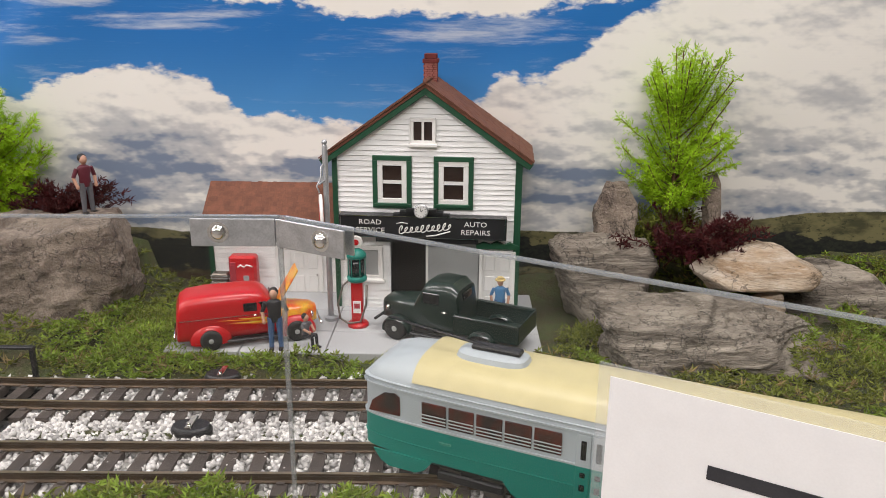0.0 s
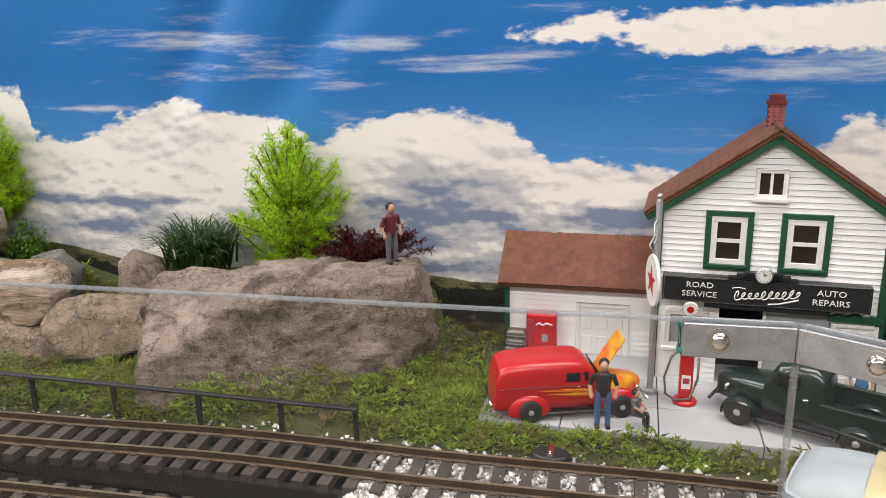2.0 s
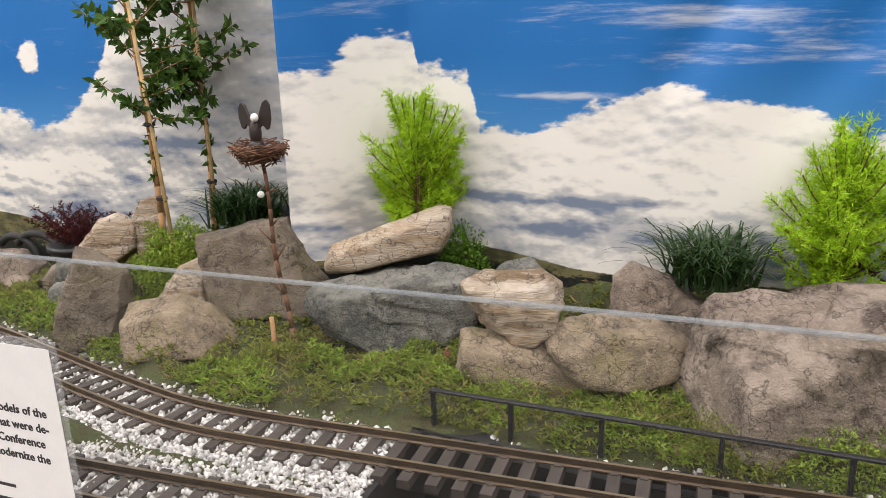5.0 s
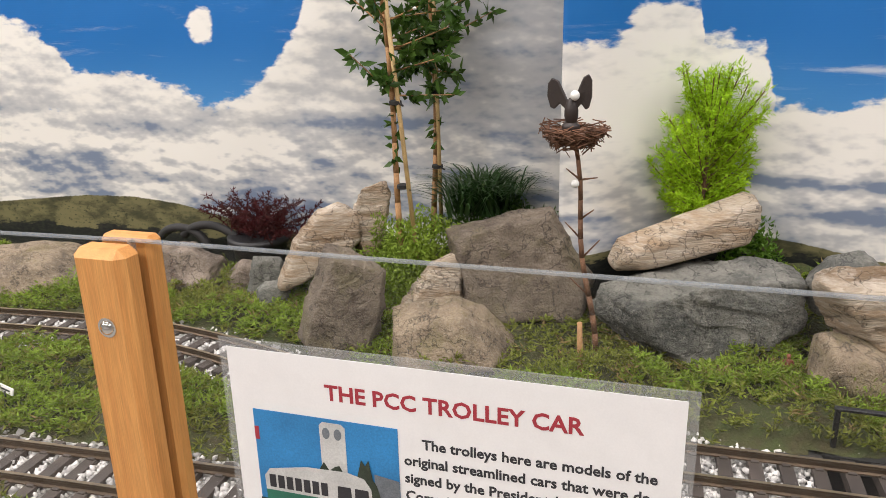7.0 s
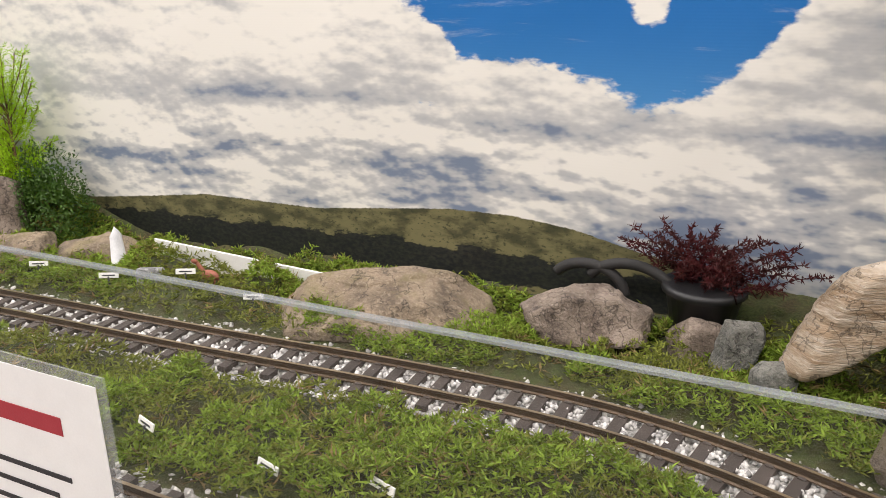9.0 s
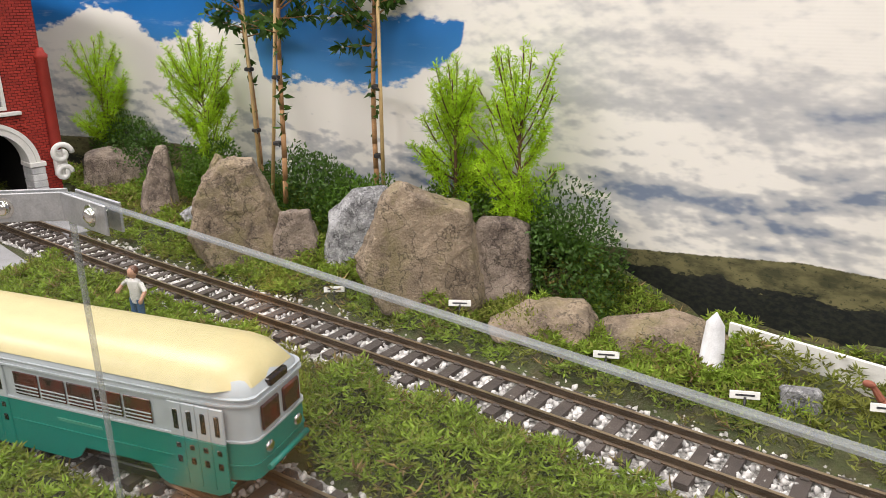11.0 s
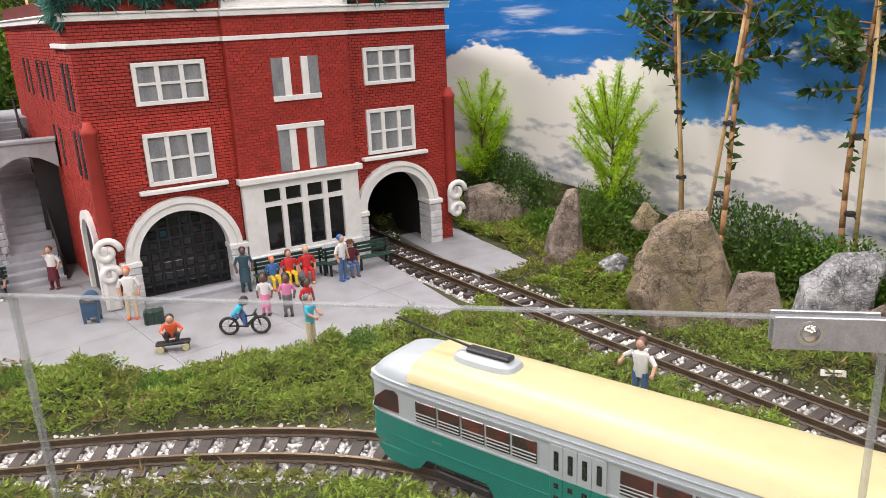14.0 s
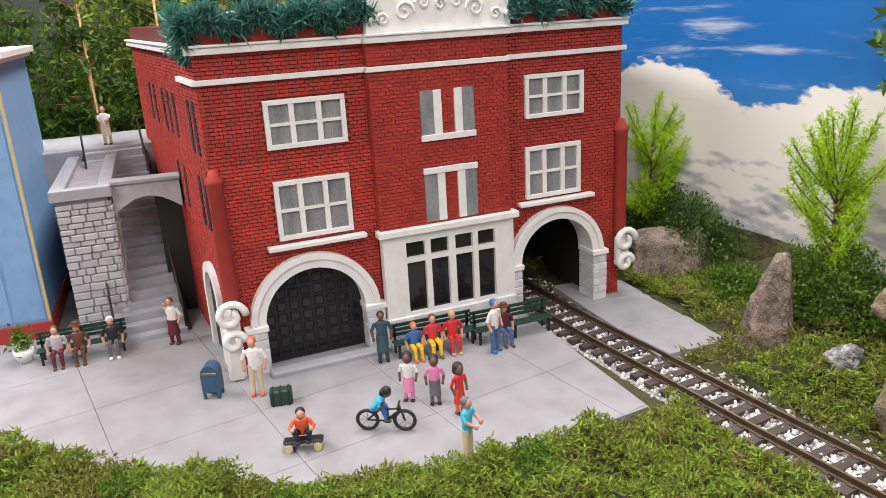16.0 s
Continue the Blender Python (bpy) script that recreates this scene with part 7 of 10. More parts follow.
def shed():
    s = thing("lean_to_shed", "white clapboard shed with brown shingle roof beside the garage", "shed", pose(0, 1.13, 0))
    bm = bmesh.new()
    box(bm, -0.284, -0.116, 0.001, 0.06, 0.004, 0.1)
    part("wall", bm, MAT["gap_shade"], s)
    clapboards(s, Matrix(), lambda z: (-0.284, -0.114), 0.004, 0.1, 0.0063, [(-0.2, -0.138, 0, 0.072)])
    clapboards(s, Matrix.Translation((-0.284, 0.03, 0)) @ Matrix.Rotation(radians(-90), 4, "Z"), lambda z: (-0.03, 0.03), 0.004, 0.1, 0.0063, [])
    bm = bmesh.new()
    box(bm, -0.287, -0.281, -0.0034, 0.002, 0.004, 0.1)
    part("corner_board", bm, MAT["green_trim"], s)
    panel_door(s, Matrix(), -0.2, -0.138, 0.004, 0.072, 3, 2)
    roof = thing("roof", "", "")
    roof.parent = s
    ang = math.atan2(0.043, 0.056)
    m = Matrix.Translation((-0.293, -0.016, 0.098)) @ Matrix.Rotation(ang, 4, "X")
    L = math.hypot(0.043, 0.056)
    bm = bmesh.new()
    box(bm, 0, 0.179, 0, L, -0.004, 0.0, 0, m)
    part("deck", bm, MAT["roof"], roof)
    bm = bmesh.new()
    box(bm, 0, 0.179, -0.001, 0.003, -0.0075, -0.0005, 0, m)
    part("fascia", bm, MAT["roof"], roof)
    bm = bmesh.new()
    extrude_outline(bm, [(0, 0), (0.05, 0.036), (0.05, -0.002), (0, -0.002)], 0.003, Matrix.Translation((-0.287, -0.006, 0.1)) @ Matrix.Rotation(radians(90), 4, "Z"))
    part("verge_board", bm, MAT["green_trim"], roof)
    shingles(roof, m @ Matrix.Rotation(radians(-90), 4, "X"), 0.179, L, 0.0085, 0.0075, 9)
    return s


garage_house()
shed()
slab = thing("concrete_slab", "grey concrete forecourt slab with saw-cut joints", "paving", pose(0, 0, 0))
xs, ys = [-0.284, -0.2, -0.105, -0.01, 0.07, 0.135], [0.94, 1.0, 1.065, 1.13]
for i, (a, b) in enumerate(zip(xs, xs[1:])):
    for c, d in zip(ys, ys[1:]):
        bm = bmesh.new()
        box(bm, a + 0.0005, b - 0.0005, c + 0.0005, d - 0.0005, -0.006, 0.008, 0.0008)
        part("paving_slab", bm, MAT["concrete"], slab)
panel_van(pose(-0.195, 0.986, 0.008, 0, 0, 19.2) @ Matrix.Scale(0.83, 4))
pickup(pose(0.029, 0.99, 0.008, 0, 0, 155.9) @ Matrix.Scale(0.97, 4))


def fuel_pump(x, y, z):
    p = thing("fuel_pump", "red vintage visible fuel pump with green cap and white globe", "fuel pump", pose(x, y, z))
    bm = bmesh.new()
    lathe(bm, (0, 0, 0), [(0.0125, 0), (0.0125, 0.003), (0.0105, 0.005)], 20)
    part("base", bm, MAT["red_paint"], p)
    bm = bmesh.new()
    box(bm, -0.0068, 0.0068, -0.006, 0.006, 0.005, 0.056, 0.001)
    part("column", bm, MAT["red_paint"], p)
    bm = bmesh.new()
    box(bm, -0.0045, 0.0045, -0.0068, -0.0058, 0.018, 0.033)
    part("dial_plate", bm, MAT["sign_white"], p)
    bm = bmesh.new()
    box(bm, -0.0033, 0.0033, -0.0073, -0.0067, 0.024, 0.03)
    part("text_bar", bm, MAT["print_red"], p)
    for nm, prof, mt in (("collar", [(0.0095, 0.056), (0.0115, 0.058), (0.0115, 0.062), (0.009, 0.063)], "tram_green"), ("glass_cylinder", [(0.0088, 0.063), (0.0088, 0.085)], "dark_glass"), ("cap", [(0.0115, 0.085), (0.0115, 0.089), (0.008, 0.093), (0.003, 0.096)], "tram_green")):
        bm = bmesh.new()
        lathe(bm, (0, 0, 0), prof, 20)
        part(nm, bm, MAT[mt], p)
    bm = bmesh.new()
    for k in range(6):
        a = k * math.pi / 3
        rod(bm, (0.0098 * math.cos(a), 0.0098 * math.sin(a), 0.062), (0.0098 * math.cos(a), 0.0098 * math.sin(a), 0.086), 0.0007, 0.0007, 5)
    part("guard_rods", bm, MAT["tram_green"], p)
    bm = bmesh.new()
    lathe(bm, (0, 0, 0.1035), [(0.0068, -0.0022), (0.0078, 0), (0.0068, 0.0022)], 22, 0, Matrix.Translation((0, 0, 0.1035)) @ Matrix.Rotation(radians(90), 4, "X") @ Matrix.Translation((0, 0, -0.1035)))
    part("globe", bm, MAT["sign_white"], p)
    bm = bmesh.new()
    lathe(bm, (0, 0, 0), [(0.0035, 0.0022), (0.0035, 0.0028)], 12, 0, Matrix.Translation((0, 0, 0.1035)) @ Matrix.Rotation(radians(90), 4, "X"))
    part("emblem", bm, MAT["red_paint"], p)
    bm = bmesh.new()
    tube(bm, [(-0.007, -0.002, 0.06), (-0.016, -0.006, 0.052), (-0.022, -0.008, 0.03), (-0.02, -0.008, 0.012), (-0.011, -0.009, 0.006), (0.004, -0.009, 0.008), (0.011, -0.007, 0.03), (0.0115, -0.003, 0.052)], 0.0013, 6)
    part("hose", bm, MAT["steel"], p)
    return p


fuel_pump(-0.078, 1.019, 0.008)
sp = thing("sign_pole", "grey pole with a round white red-star sign", "sign pole", pose(-0.113, 1.035, 0.008))
bm = bmesh.new()
lathe(bm, (0, 0, 0), [(0.008, 0), (0.008, 0.004), (0.0035, 0.006), (0.0032, 0.21), (0.0022, 0.213)], 12)
ball(bm, (0, 0, 0.2155), 0.0032, (1, 1, 1), 10, 7)
part("pole", bm, MAT["galvanised"], sp)
bm = bmesh.new()
tube(bm, [(0, 0, 0.195), (-0.004, -0.006, 0.188), (-0.003, -0.012, 0.178), (-0.008, -0.014, 0.168), (-0.004, -0.02, 0.162)], 0.001, 5)
tube(bm, [(0, 0, 0.172), (-0.004, -0.022, 0.172)], 0.0012, 5)
part("bracket", bm, MAT["galvanised"], sp)
q = Matrix.Translation((-0.003, -0.02, 0.133)) @ Matrix.Rotation(radians(102), 4, "Z")
bm = bmesh.new()
lathe(bm, (0, 0, -0.0018), [(0.026, 0), (0.027, 0.0018), (0.026, 0.0036)], 32, 0, q @ Matrix.Rotation(radians(90), 4, "X"))
disc = part("disc", bm, MAT["sign_white"], sp)
bm = bmesh.new()
for s in (-0.0024, 0.002):
    extrude_outline(bm, [((0.016 if k % 2 == 0 else 0.0062) * math.sin(k * math.pi / 5), (0.016 if k % 2 == 0 else 0.0062) * math.cos(k * math.pi / 5)) for k in range(10)], 0.0004, q @ Matrix.Translation((0, s, 0)))
part("star", bm, MAT["red_paint"], disc, "red five-pointed star")

vm = thing("vending_machine", "glossy red drinks vending machine with white script shape", "vending machine", pose(-0.24, 1.119, 0.008))
bm = bmesh.new()
box(bm, -0.018, 0.018, -0.0085, 0.0085, 0.0, 0.054, 0.003)
part("cabinet", bm, MAT["red_paint"], vm)
bm = bmesh.new()
box(bm, -0.0165, -0.0085, -0.0095, -0.008, 0.014, 0.046, 0.0006)
for k in range(5):
    box(bm, -0.015, -0.010, -0.0102, -0.009, 0.017 + 0.0055 * k, 0.020 + 0.0055 * k)
part("bottle_slots", bm, MAT["print_red"], vm)
bm = bmesh.new()
tube(bm, [(-0.006, -0.009, 0.0395), (-0.002, -0.009, 0.0425), (0.002, -0.009, 0.0395), (0.006, -0.009, 0.0425), (0.0135, -0.009, 0.0405)], 0.0011, 5)
part("script_shape", bm, MAT["sign_white"], vm)
bm = bmesh.new()
box(bm, 0.001, 0.008, -0.0095, -0.008, 0.019, 0.028)
part("coin_plate", bm, MAT["galvanised"], vm)
for k in range(3):
    t = thing("oil_can", "grey metal oil can stacked against the shed", "can", pose(-0.272 + 0.001 * k, 1.114, 0.008 + 0.0105 * k), "stacked oil cans")
    bm = bmesh.new()
    box(bm, -0.011, 0.011, -0.007, 0.007, 0.0, 0.010, 0.002)
    part("body", bm, MAT["steel"], t)
    bm = bmesh.new()
    for z in (0.003, 0.0065):
        box(bm, -0.0113, 0.0113, -0.0073, 0.0073, z, z + 0.001)
    part("rib", bm, MAT["galvanised"], t)
figurine(-0.159, 0.948, 0.008, 8, MAT["c_black"], MAT["c_jeans"], MAT["skin"], MAT["hair"], "painted model man in black jacket and jeans beside the van")
figurine(-0.128, 0.958, 0.008, 60, MAT["c_grey"], MAT["c_black"], MAT["skin"], MAT["hair"], "painted model man in dark clothes crouching by the van", height=0.052, sit=True, arms="front")
figurine(0.09, 1.03, 0.008, 0, M("denim_shirt", (0.09, 0.25, 0.47), 0.8), MAT["c_jeans"], MAT["skin"], MAT["blond"], "painted model man in blue shirt and straw hat behind the pickup", tall_hat=M("straw_hat", (0.55, 0.42, 0.17), 0.8), height=0.06)


def place_trolley(x_rear, label, S):
    """Sets both bogies on the front line, the rear one at x_rear."""
    ln = np.asarray(FRONT_LINE)[:, :2]
    a = ln[np.argmin(np.abs(ln[:, 0] - x_rear))]
    d = np.linalg.norm(ln - a, axis=1)
    ok = ln[:, 0] > a[0]
    b = ln[ok][np.argmin(np.abs(d[ok] - 0.2 * S))]
    w = (b - a) / np.linalg.norm(b - a)
    c = (a + b) / 2 + w * 0.008 * S
    return trolley(pose(c[0], c[1], 0.0, 0, 0, math.degrees(math.atan2(w[1], w[0]))), label, S)


place_trolley(0.062, "green and grey streamlined trolley car with cream roof on the track", 1.12)
place_trolley(-2.885, "green and grey streamlined trolley with cream roof rounding the curve", 1.19)

# ---- rocks ----
R = lambda x, y, z, w, d, h, turn, seed, mat, label, outline, **k: rock(x, y, z, (w, d, h), turn, outline, seed, MAT[mat], label, **k)


def top_of(ob, x, y):
    """The height of an object's upper side near x, y."""
    return max(q.z for q in (ob.matrix_basis @ v.co for v in ob.data.vertices) if math.hypot(q.x - x, q.y - y) < 0.012) - 0.002


gran_l = "speckled grey granite stone"
# by the garage
big_rock = R(-0.543, 1.052, -0.03, 0.373, 0.2, 0.162, 16, 3, "rock_brown", "large brown weathered rock with a fissured face", [(-0.5, 0.2), (-0.46, 0.65), (-0.39, 0.93), (-0.27, 1.0), (0.43, 0.98), (0.47, 0.83), (0.5, 0.6), (0.49, 0.3), (0.4, 0), (-0.3, 0)], level=6, rough=0.075, lean=0.12, face=0.2, edge=220)
R(0.219, 1.093, -0.004, 0.144, 0.09, 0.112, 2, 31, "rock_layer", "grey layered slab of rock", [(-0.5, 0.9), (-0.38, 1.0), (0.4, 0.93), (0.5, 0.56), (0.35, 0), (-0.3, 0), (-0.41, 0.5)], level=5, lean=0.5)
R(0.337, 0.99, -0.035, 0.3, 0.17, 0.106, 2, 33, "rock_layer", "broad grey layered slab with a grained top", [(-0.5, 0.86), (-0.46, 1.0), (0.12, 0.91), (0.49, 0.42), (0.5, 0.14), (0.3, 0), (-0.4, 0), (-0.49, 0.45)], level=6, lean=0.55, rough=0.07)
R(0.4, 1.075, 0.04, 0.161, 0.1, 0.065, 2, 32, "rock_pale", "pale layered slab with orange bands", [(-0.5, 0.45), (-0.38, 0.67), (-0.06, 1.0), (0.15, 0.95), (0.5, 0.45), (0.41, 0.23), (0.08, 0), (-0.31, 0)], lean=0.9, rough=0.03)
R(0.237, 1.122, 0.06, 0.058, 0.034, 0.105, 2, 34, "rock_brown", "upright brown stone behind the moss", [(-0.5, 0.7), (-0.23, 1.0), (0.2, 1.0), (0.5, 0.7), (0.44, 0), (-0.39, 0)])
R(0.359, 1.119, 0.07, 0.034, 0.024, 0.11, 2, 35, "rock_brown", "narrow upright brown stone", [(-0.5, 0.92), (-0.05, 1.0), (0.2, 0.85), (0.5, 0), (-0.3, 0)])
R(0.516, 1.11, -0.028, 0.18, 0.11, 0.1, 2, 36, "rock_layer", "grey layered slab of rock", [(-0.5, 0.5), (-0.33, 0.93), (-0.18, 1.0), (0.13, 0.93), (0.44, 0.62), (0.5, 0), (-0.4, 0)], lean=0.6)
R(0.401, 1.02, 0.03, 0.042, 0.03, 0.035, 2, 37, "rock_pale", "small white angular stone under the slab", [(-0.5, 0.65), (0.27, 1.0), (0.5, 0), (-0.4, 0)], level=4)
# the stone pile beside the big rock
R(-0.845, 1.03, -0.014, 0.33, 0.16, 0.03, 12, 4, "rock_pale", "flat pale sandstone slab lying on the soil", [(-0.5, 0.5), (-0.45, 0.9), (0.3, 1.0), (0.5, 0.7), (0.45, 0), (-0.45, 0)], lean=0.4)
R(-0.86, 1.01, -0.012, 0.185, 0.087, 0.079, 22, 5, "rock_tan", "low tan slab tapering over the pale slab", [(-0.5, 0.4), (-0.48, 0.97), (-0.4, 1.0), (0.07, 0.6), (0.49, 0.4), (0.5, 0), (-0.3, 0)])
R(-0.894, 1.022, 0.022, 0.118, 0.085, 0.102, 22, 62, "rock_pale", "pale angular block on the stone pile", [(-0.5, 0.89), (-0.29, 1.0), (0.29, 1.0), (0.5, 0.82), (0.5, 0.48), (0.3, 0.17), (-0.02, 0), (-0.26, 0.37), (-0.49, 0.68)], lean=0.05, face=-0.15, edge=220)
R(-0.775, 1.03, 0.005, 0.174, 0.1, 0.084, 22, 7, "rock_tan", "rounded tan boulder on the stone pile", [(-0.5, 0.42), (-0.48, 0.64), (-0.34, 0.9), (-0.12, 1.0), (0.21, 0.88), (0.45, 0.61), (0.5, 0.31), (0.26, 0), (-0.27, 0.03)], edge=18, lean=0.35)
R(-0.733, 1.1, 0.0, 0.137, 0.08, 0.127, 22, 8, "rock_brown", "upright brown rock behind the boulder", [(-0.5, 0.55), (-0.46, 0.85), (-0.3, 1.0), (0.05, 0.84), (0.39, 0.55), (0.5, 0), (-0.45, 0)])
R(-0.905, 1.085, 0.05, 0.09, 0.06, 0.068, 22, 9, "rock_grey", "dark grey-green rock behind the pale block", [(-0.5, 0.5), (-0.2, 0.95), (0.2, 1.0), (0.5, 0.6), (0.4, 0), (-0.4, 0)], level=4)
R(-1.057, 1.055, -0.012, 0.23, 0.115, 0.118, 22, 10, "rock_grey", "dark grey-green rock with a flat face", [(-0.49, 0.79), (-0.3, 0.9), (-0.05, 1.0), (0.37, 0.99), (0.5, 0.88), (0.46, 0.32), (0.27, 0.0), (-0.2, 0), (-0.36, 0.2), (-0.5, 0.52)], level=6, lean=0.2, rough=0.06, edge=220)
R(-1.076, 1.085, 0.083, 0.168, 0.07, 0.088, 22, 64, "rock_pale", "pale slab with orange streaks leaning on the rock", [(-0.5, 0.16), (-0.44, 0.44), (0.4, 1.0), (0.49, 0.96), (0.5, 0.6), (0.4, 0.28), (-0.2, 0.02), (-0.45, 0)], lean=0.15, edge=220, rough=0.012)
R(-1.26, 1.075, -0.005, 0.188, 0.095, 0.155, 22, 12, "rock_dark_tan", "tall dark tan rock with a broad flat face", [(-0.5, 0.84), (-0.14, 0.93), (0.2, 1.0), (0.34, 0.76), (0.5, 0.43), (0.5, 0.33), (0.3, 0), (-0.36, 0), (-0.43, 0.42)], level=6, lean=0.25, rough=0.05, edge=220)
R(-1.304, 0.965, -0.014, 0.153, 0.095, 0.085, 22, 13, "rock_tan", "tan sandstone rock set in the moss", [(-0.49, 0.87), (-0.01, 1.0), (0.2, 0.85), (0.5, 0.2), (0.4, 0), (-0.4, 0), (-0.5, 0.31)], lean=0.5, rough=0.045)
R(-1.438, 0.945, -0.014, 0.108, 0.07, 0.147, 22, 14, "rock_dark_tan", "upright tan block of rock in the moss", [(-0.5, 0.21), (-0.39, 0.55), (-0.13, 1.0), (0.21, 0.84), (0.5, 0.73), (0.43, 0.15), (0.3, 0), (-0.35, 0)], level=6, lean=0.15, face=0.2, rough=0.05)
R(-1.354, 1.016, -0.006, 0.08, 0.05, 0.109, 22, 15, "rock_pale", "speckled pale stone between the tan rocks", [(-0.5, 0.4), (-0.02, 0.88), (0.5, 1.0), (0.5, 0), (-0.4, 0)])
R(-1.521, 1.045, 0.03, 0.116, 0.055, 0.113, 28, 16, "rock_pale", "pale slab leaning up against the bank", [(-0.5, 0.05), (-0.25, 0.6), (0.03, 0.92), (0.27, 1.0), (0.5, 0.86), (0.5, 0.5), (0.06, 0.3), (-0.32, 0)], edge=220, rough=0.025)
R(-1.458, 1.08, 0.06, 0.055, 0.03, 0.107, 28, 17, "rock_pale", "small pale slab standing behind the leaning slab", [(-0.5, 0.63), (-0.19, 0.91), (0.41, 1.0), (0.5, 0.81), (0.3, 0.3), (0.1, 0), (-0.41, 0)])
R(-1.612, 1.06, -0.012, 0.057, 0.035, 0.072, 28, 18, "rock_grey", "small tilted grey rock in the moss", [(-0.5, 0.29), (-0.25, 1.0), (0.43, 0.94), (0.5, 0.7), (0.1, 0), (-0.4, 0)])
R(-1.571, 1.013, -0.01, 0.048, 0.036, 0.056, 28, 49, "rock_grey", "small dark rock in the shade of the slabs", [(-0.5, 0.76), (-0.2, 1.0), (0.43, 0.99), (0.5, 0), (-0.4, 0)], level=4)
R(-1.775, 1.073, -0.014, 0.153, 0.08, 0.076, 28, 19, "rock_brown", "low brown rock under the curved iron", [(-0.5, 0.7), (-0.14, 1.0), (0.25, 0.98), (0.5, 0.63), (0.46, 0), (-0.3, 0)], lean=0.4, rough=0.07)
R(-1.655, 1.085, -0.01, 0.07, 0.05, 0.055, 28, 50, "rock_brown", "small brown rock beside the black pot", [(-0.5, 0.6), (-0.1, 1.0), (0.4, 0.8), (0.5, 0), (-0.4, 0)], level=4)
R(-2.011, 1.03, -0.036, 0.28, 0.15, 0.095, 28, 20, "rock_tan", "large smooth tan boulder in the moss bank", [(-0.5, 0.41), (-0.35, 0.84), (-0.16, 0.95), (0.12, 1.0), (0.3, 0.89), (0.48, 0.57), (0.5, 0.18), (0.4, 0), (-0.4, 0)], level=6, rough=0.035, lean=0.7, edge=40)
# along the back line
R(-2.585, 0.915, 0.0, 0.12, 0.07, 0.045, 33, 21, "rock_tan", "flat tan slab lying in the moss", [(-0.5, 0.39), (-0.14, 0.94), (0.38, 1.0), (0.5, 0.6), (0.48, 0), (-0.4, 0)], lean=0.7)
R(-2.486, 0.98, 0.0, 0.15, 0.08, 0.042, 33, 51, "rock_tan", "low tan slab beside the obelisk", [(-0.5, 0.27), (-0.33, 0.69), (0.1, 1.0), (0.3, 0.79), (0.5, 0.36), (0.45, 0), (-0.45, 0)], lean=0.7)
R(-2.685, 0.955, -0.012, 0.087, 0.055, 0.12, 40, 22, "rock_brown", "upright brown rock beside the dark shrub", [(-0.48, 0.81), (-0.24, 1.0), (0.18, 1.0), (0.43, 0.91), (0.5, 0.32), (0.3, 0), (-0.5, 0)], rough=0.05)
R(-2.746, 0.885, -0.014, 0.165, 0.078, 0.168, 46, 23, "rock_tan", "broad upright tan rock by the track", [(-0.5, 0.45), (-0.27, 0.92), (-0.15, 1.0), (0.35, 0.83), (0.42, 0.66), (0.5, 0.27), (0.42, 0), (-0.3, 0)], level=6, rough=0.045, lean=0.2, edge=170)
R(-2.902, 0.919, -0.011, 0.107, 0.062, 0.127, 46, 24, "granite", gran_l, [(-0.4, 0.7), (-0.04, 0.96), (0.36, 1.0), (0.5, 0.86), (0.3, 0), (-0.5, 0)], edge=40)
R(-2.845, 0.897, -0.007, 0.059, 0.035, 0.083, 55, 25, "rock_brown", "small fissured brown rock below the granite", [(-0.5, 0.29), (-0.22, 0.8), (0.31, 1.0), (0.5, 0.45), (0.3, 0), (-0.45, 0)], rough=0.1)
R(-2.973, 0.866, -0.008, 0.07, 0.042, 0.092, 48, 52, "rock_brown", "brown rock leaning on the tall tan rock", [(-0.5, 0.4), (-0.3, 0.95), (0.3, 0.95), (0.5, 0.4), (0.3, 0), (-0.5, 0)])
R(-3.056, 0.822, -0.014, 0.138, 0.072, 0.163, 55, 26, "rock_tan", "tall tan rock with angular planes by the track", [(-0.5, 0.3), (-0.29, 0.87), (-0.08, 0.98), (0.24, 1.0), (0.35, 0.81), (0.48, 0.48), (0.5, 0.08), (0.2, 0), (-0.35, 0)], level=6, rough=0.045, edge=170)
R(-3.187, 0.828, -0.006, 0.046, 0.033, 0.064, 55, 28, "granite", gran_l, [(-0.5, 0.74), (0.16, 1.0), (0.5, 0.86), (0.25, 0), (-0.35, 0)])
R(-3.165, 0.864, 0.085, 0.043, 0.03, 0.048, 55, 29, "rock_tan", "small tan stone lodged behind the tall rock", [(-0.5, 0.3), (-0.02, 1.0), (0.5, 0.55), (0.34, 0), (-0.3, 0)], level=4)
R(-3.308, 0.83, -0.01, 0.074, 0.045, 0.139, 55, 27, "rock_brown", "tall pointed brown rock in the bank", [(-0.5, 0.1), (-0.28, 0.57), (0.06, 1.0), (0.31, 1.0), (0.47, 0.43), (0.5, 0), (-0.45, 0)], rough=0.05)
R(-3.585, 0.885, -0.006, 0.146, 0.09, 0.095, 55, 30, "rock_brown", "rounded brown rock behind the station platform", [(-0.5, 0.16), (-0.42, 0.89), (-0.13, 1.0), (0.38, 0.86), (0.5, 0.37), (0.47, 0), (-0.45, 0)], edge=40)

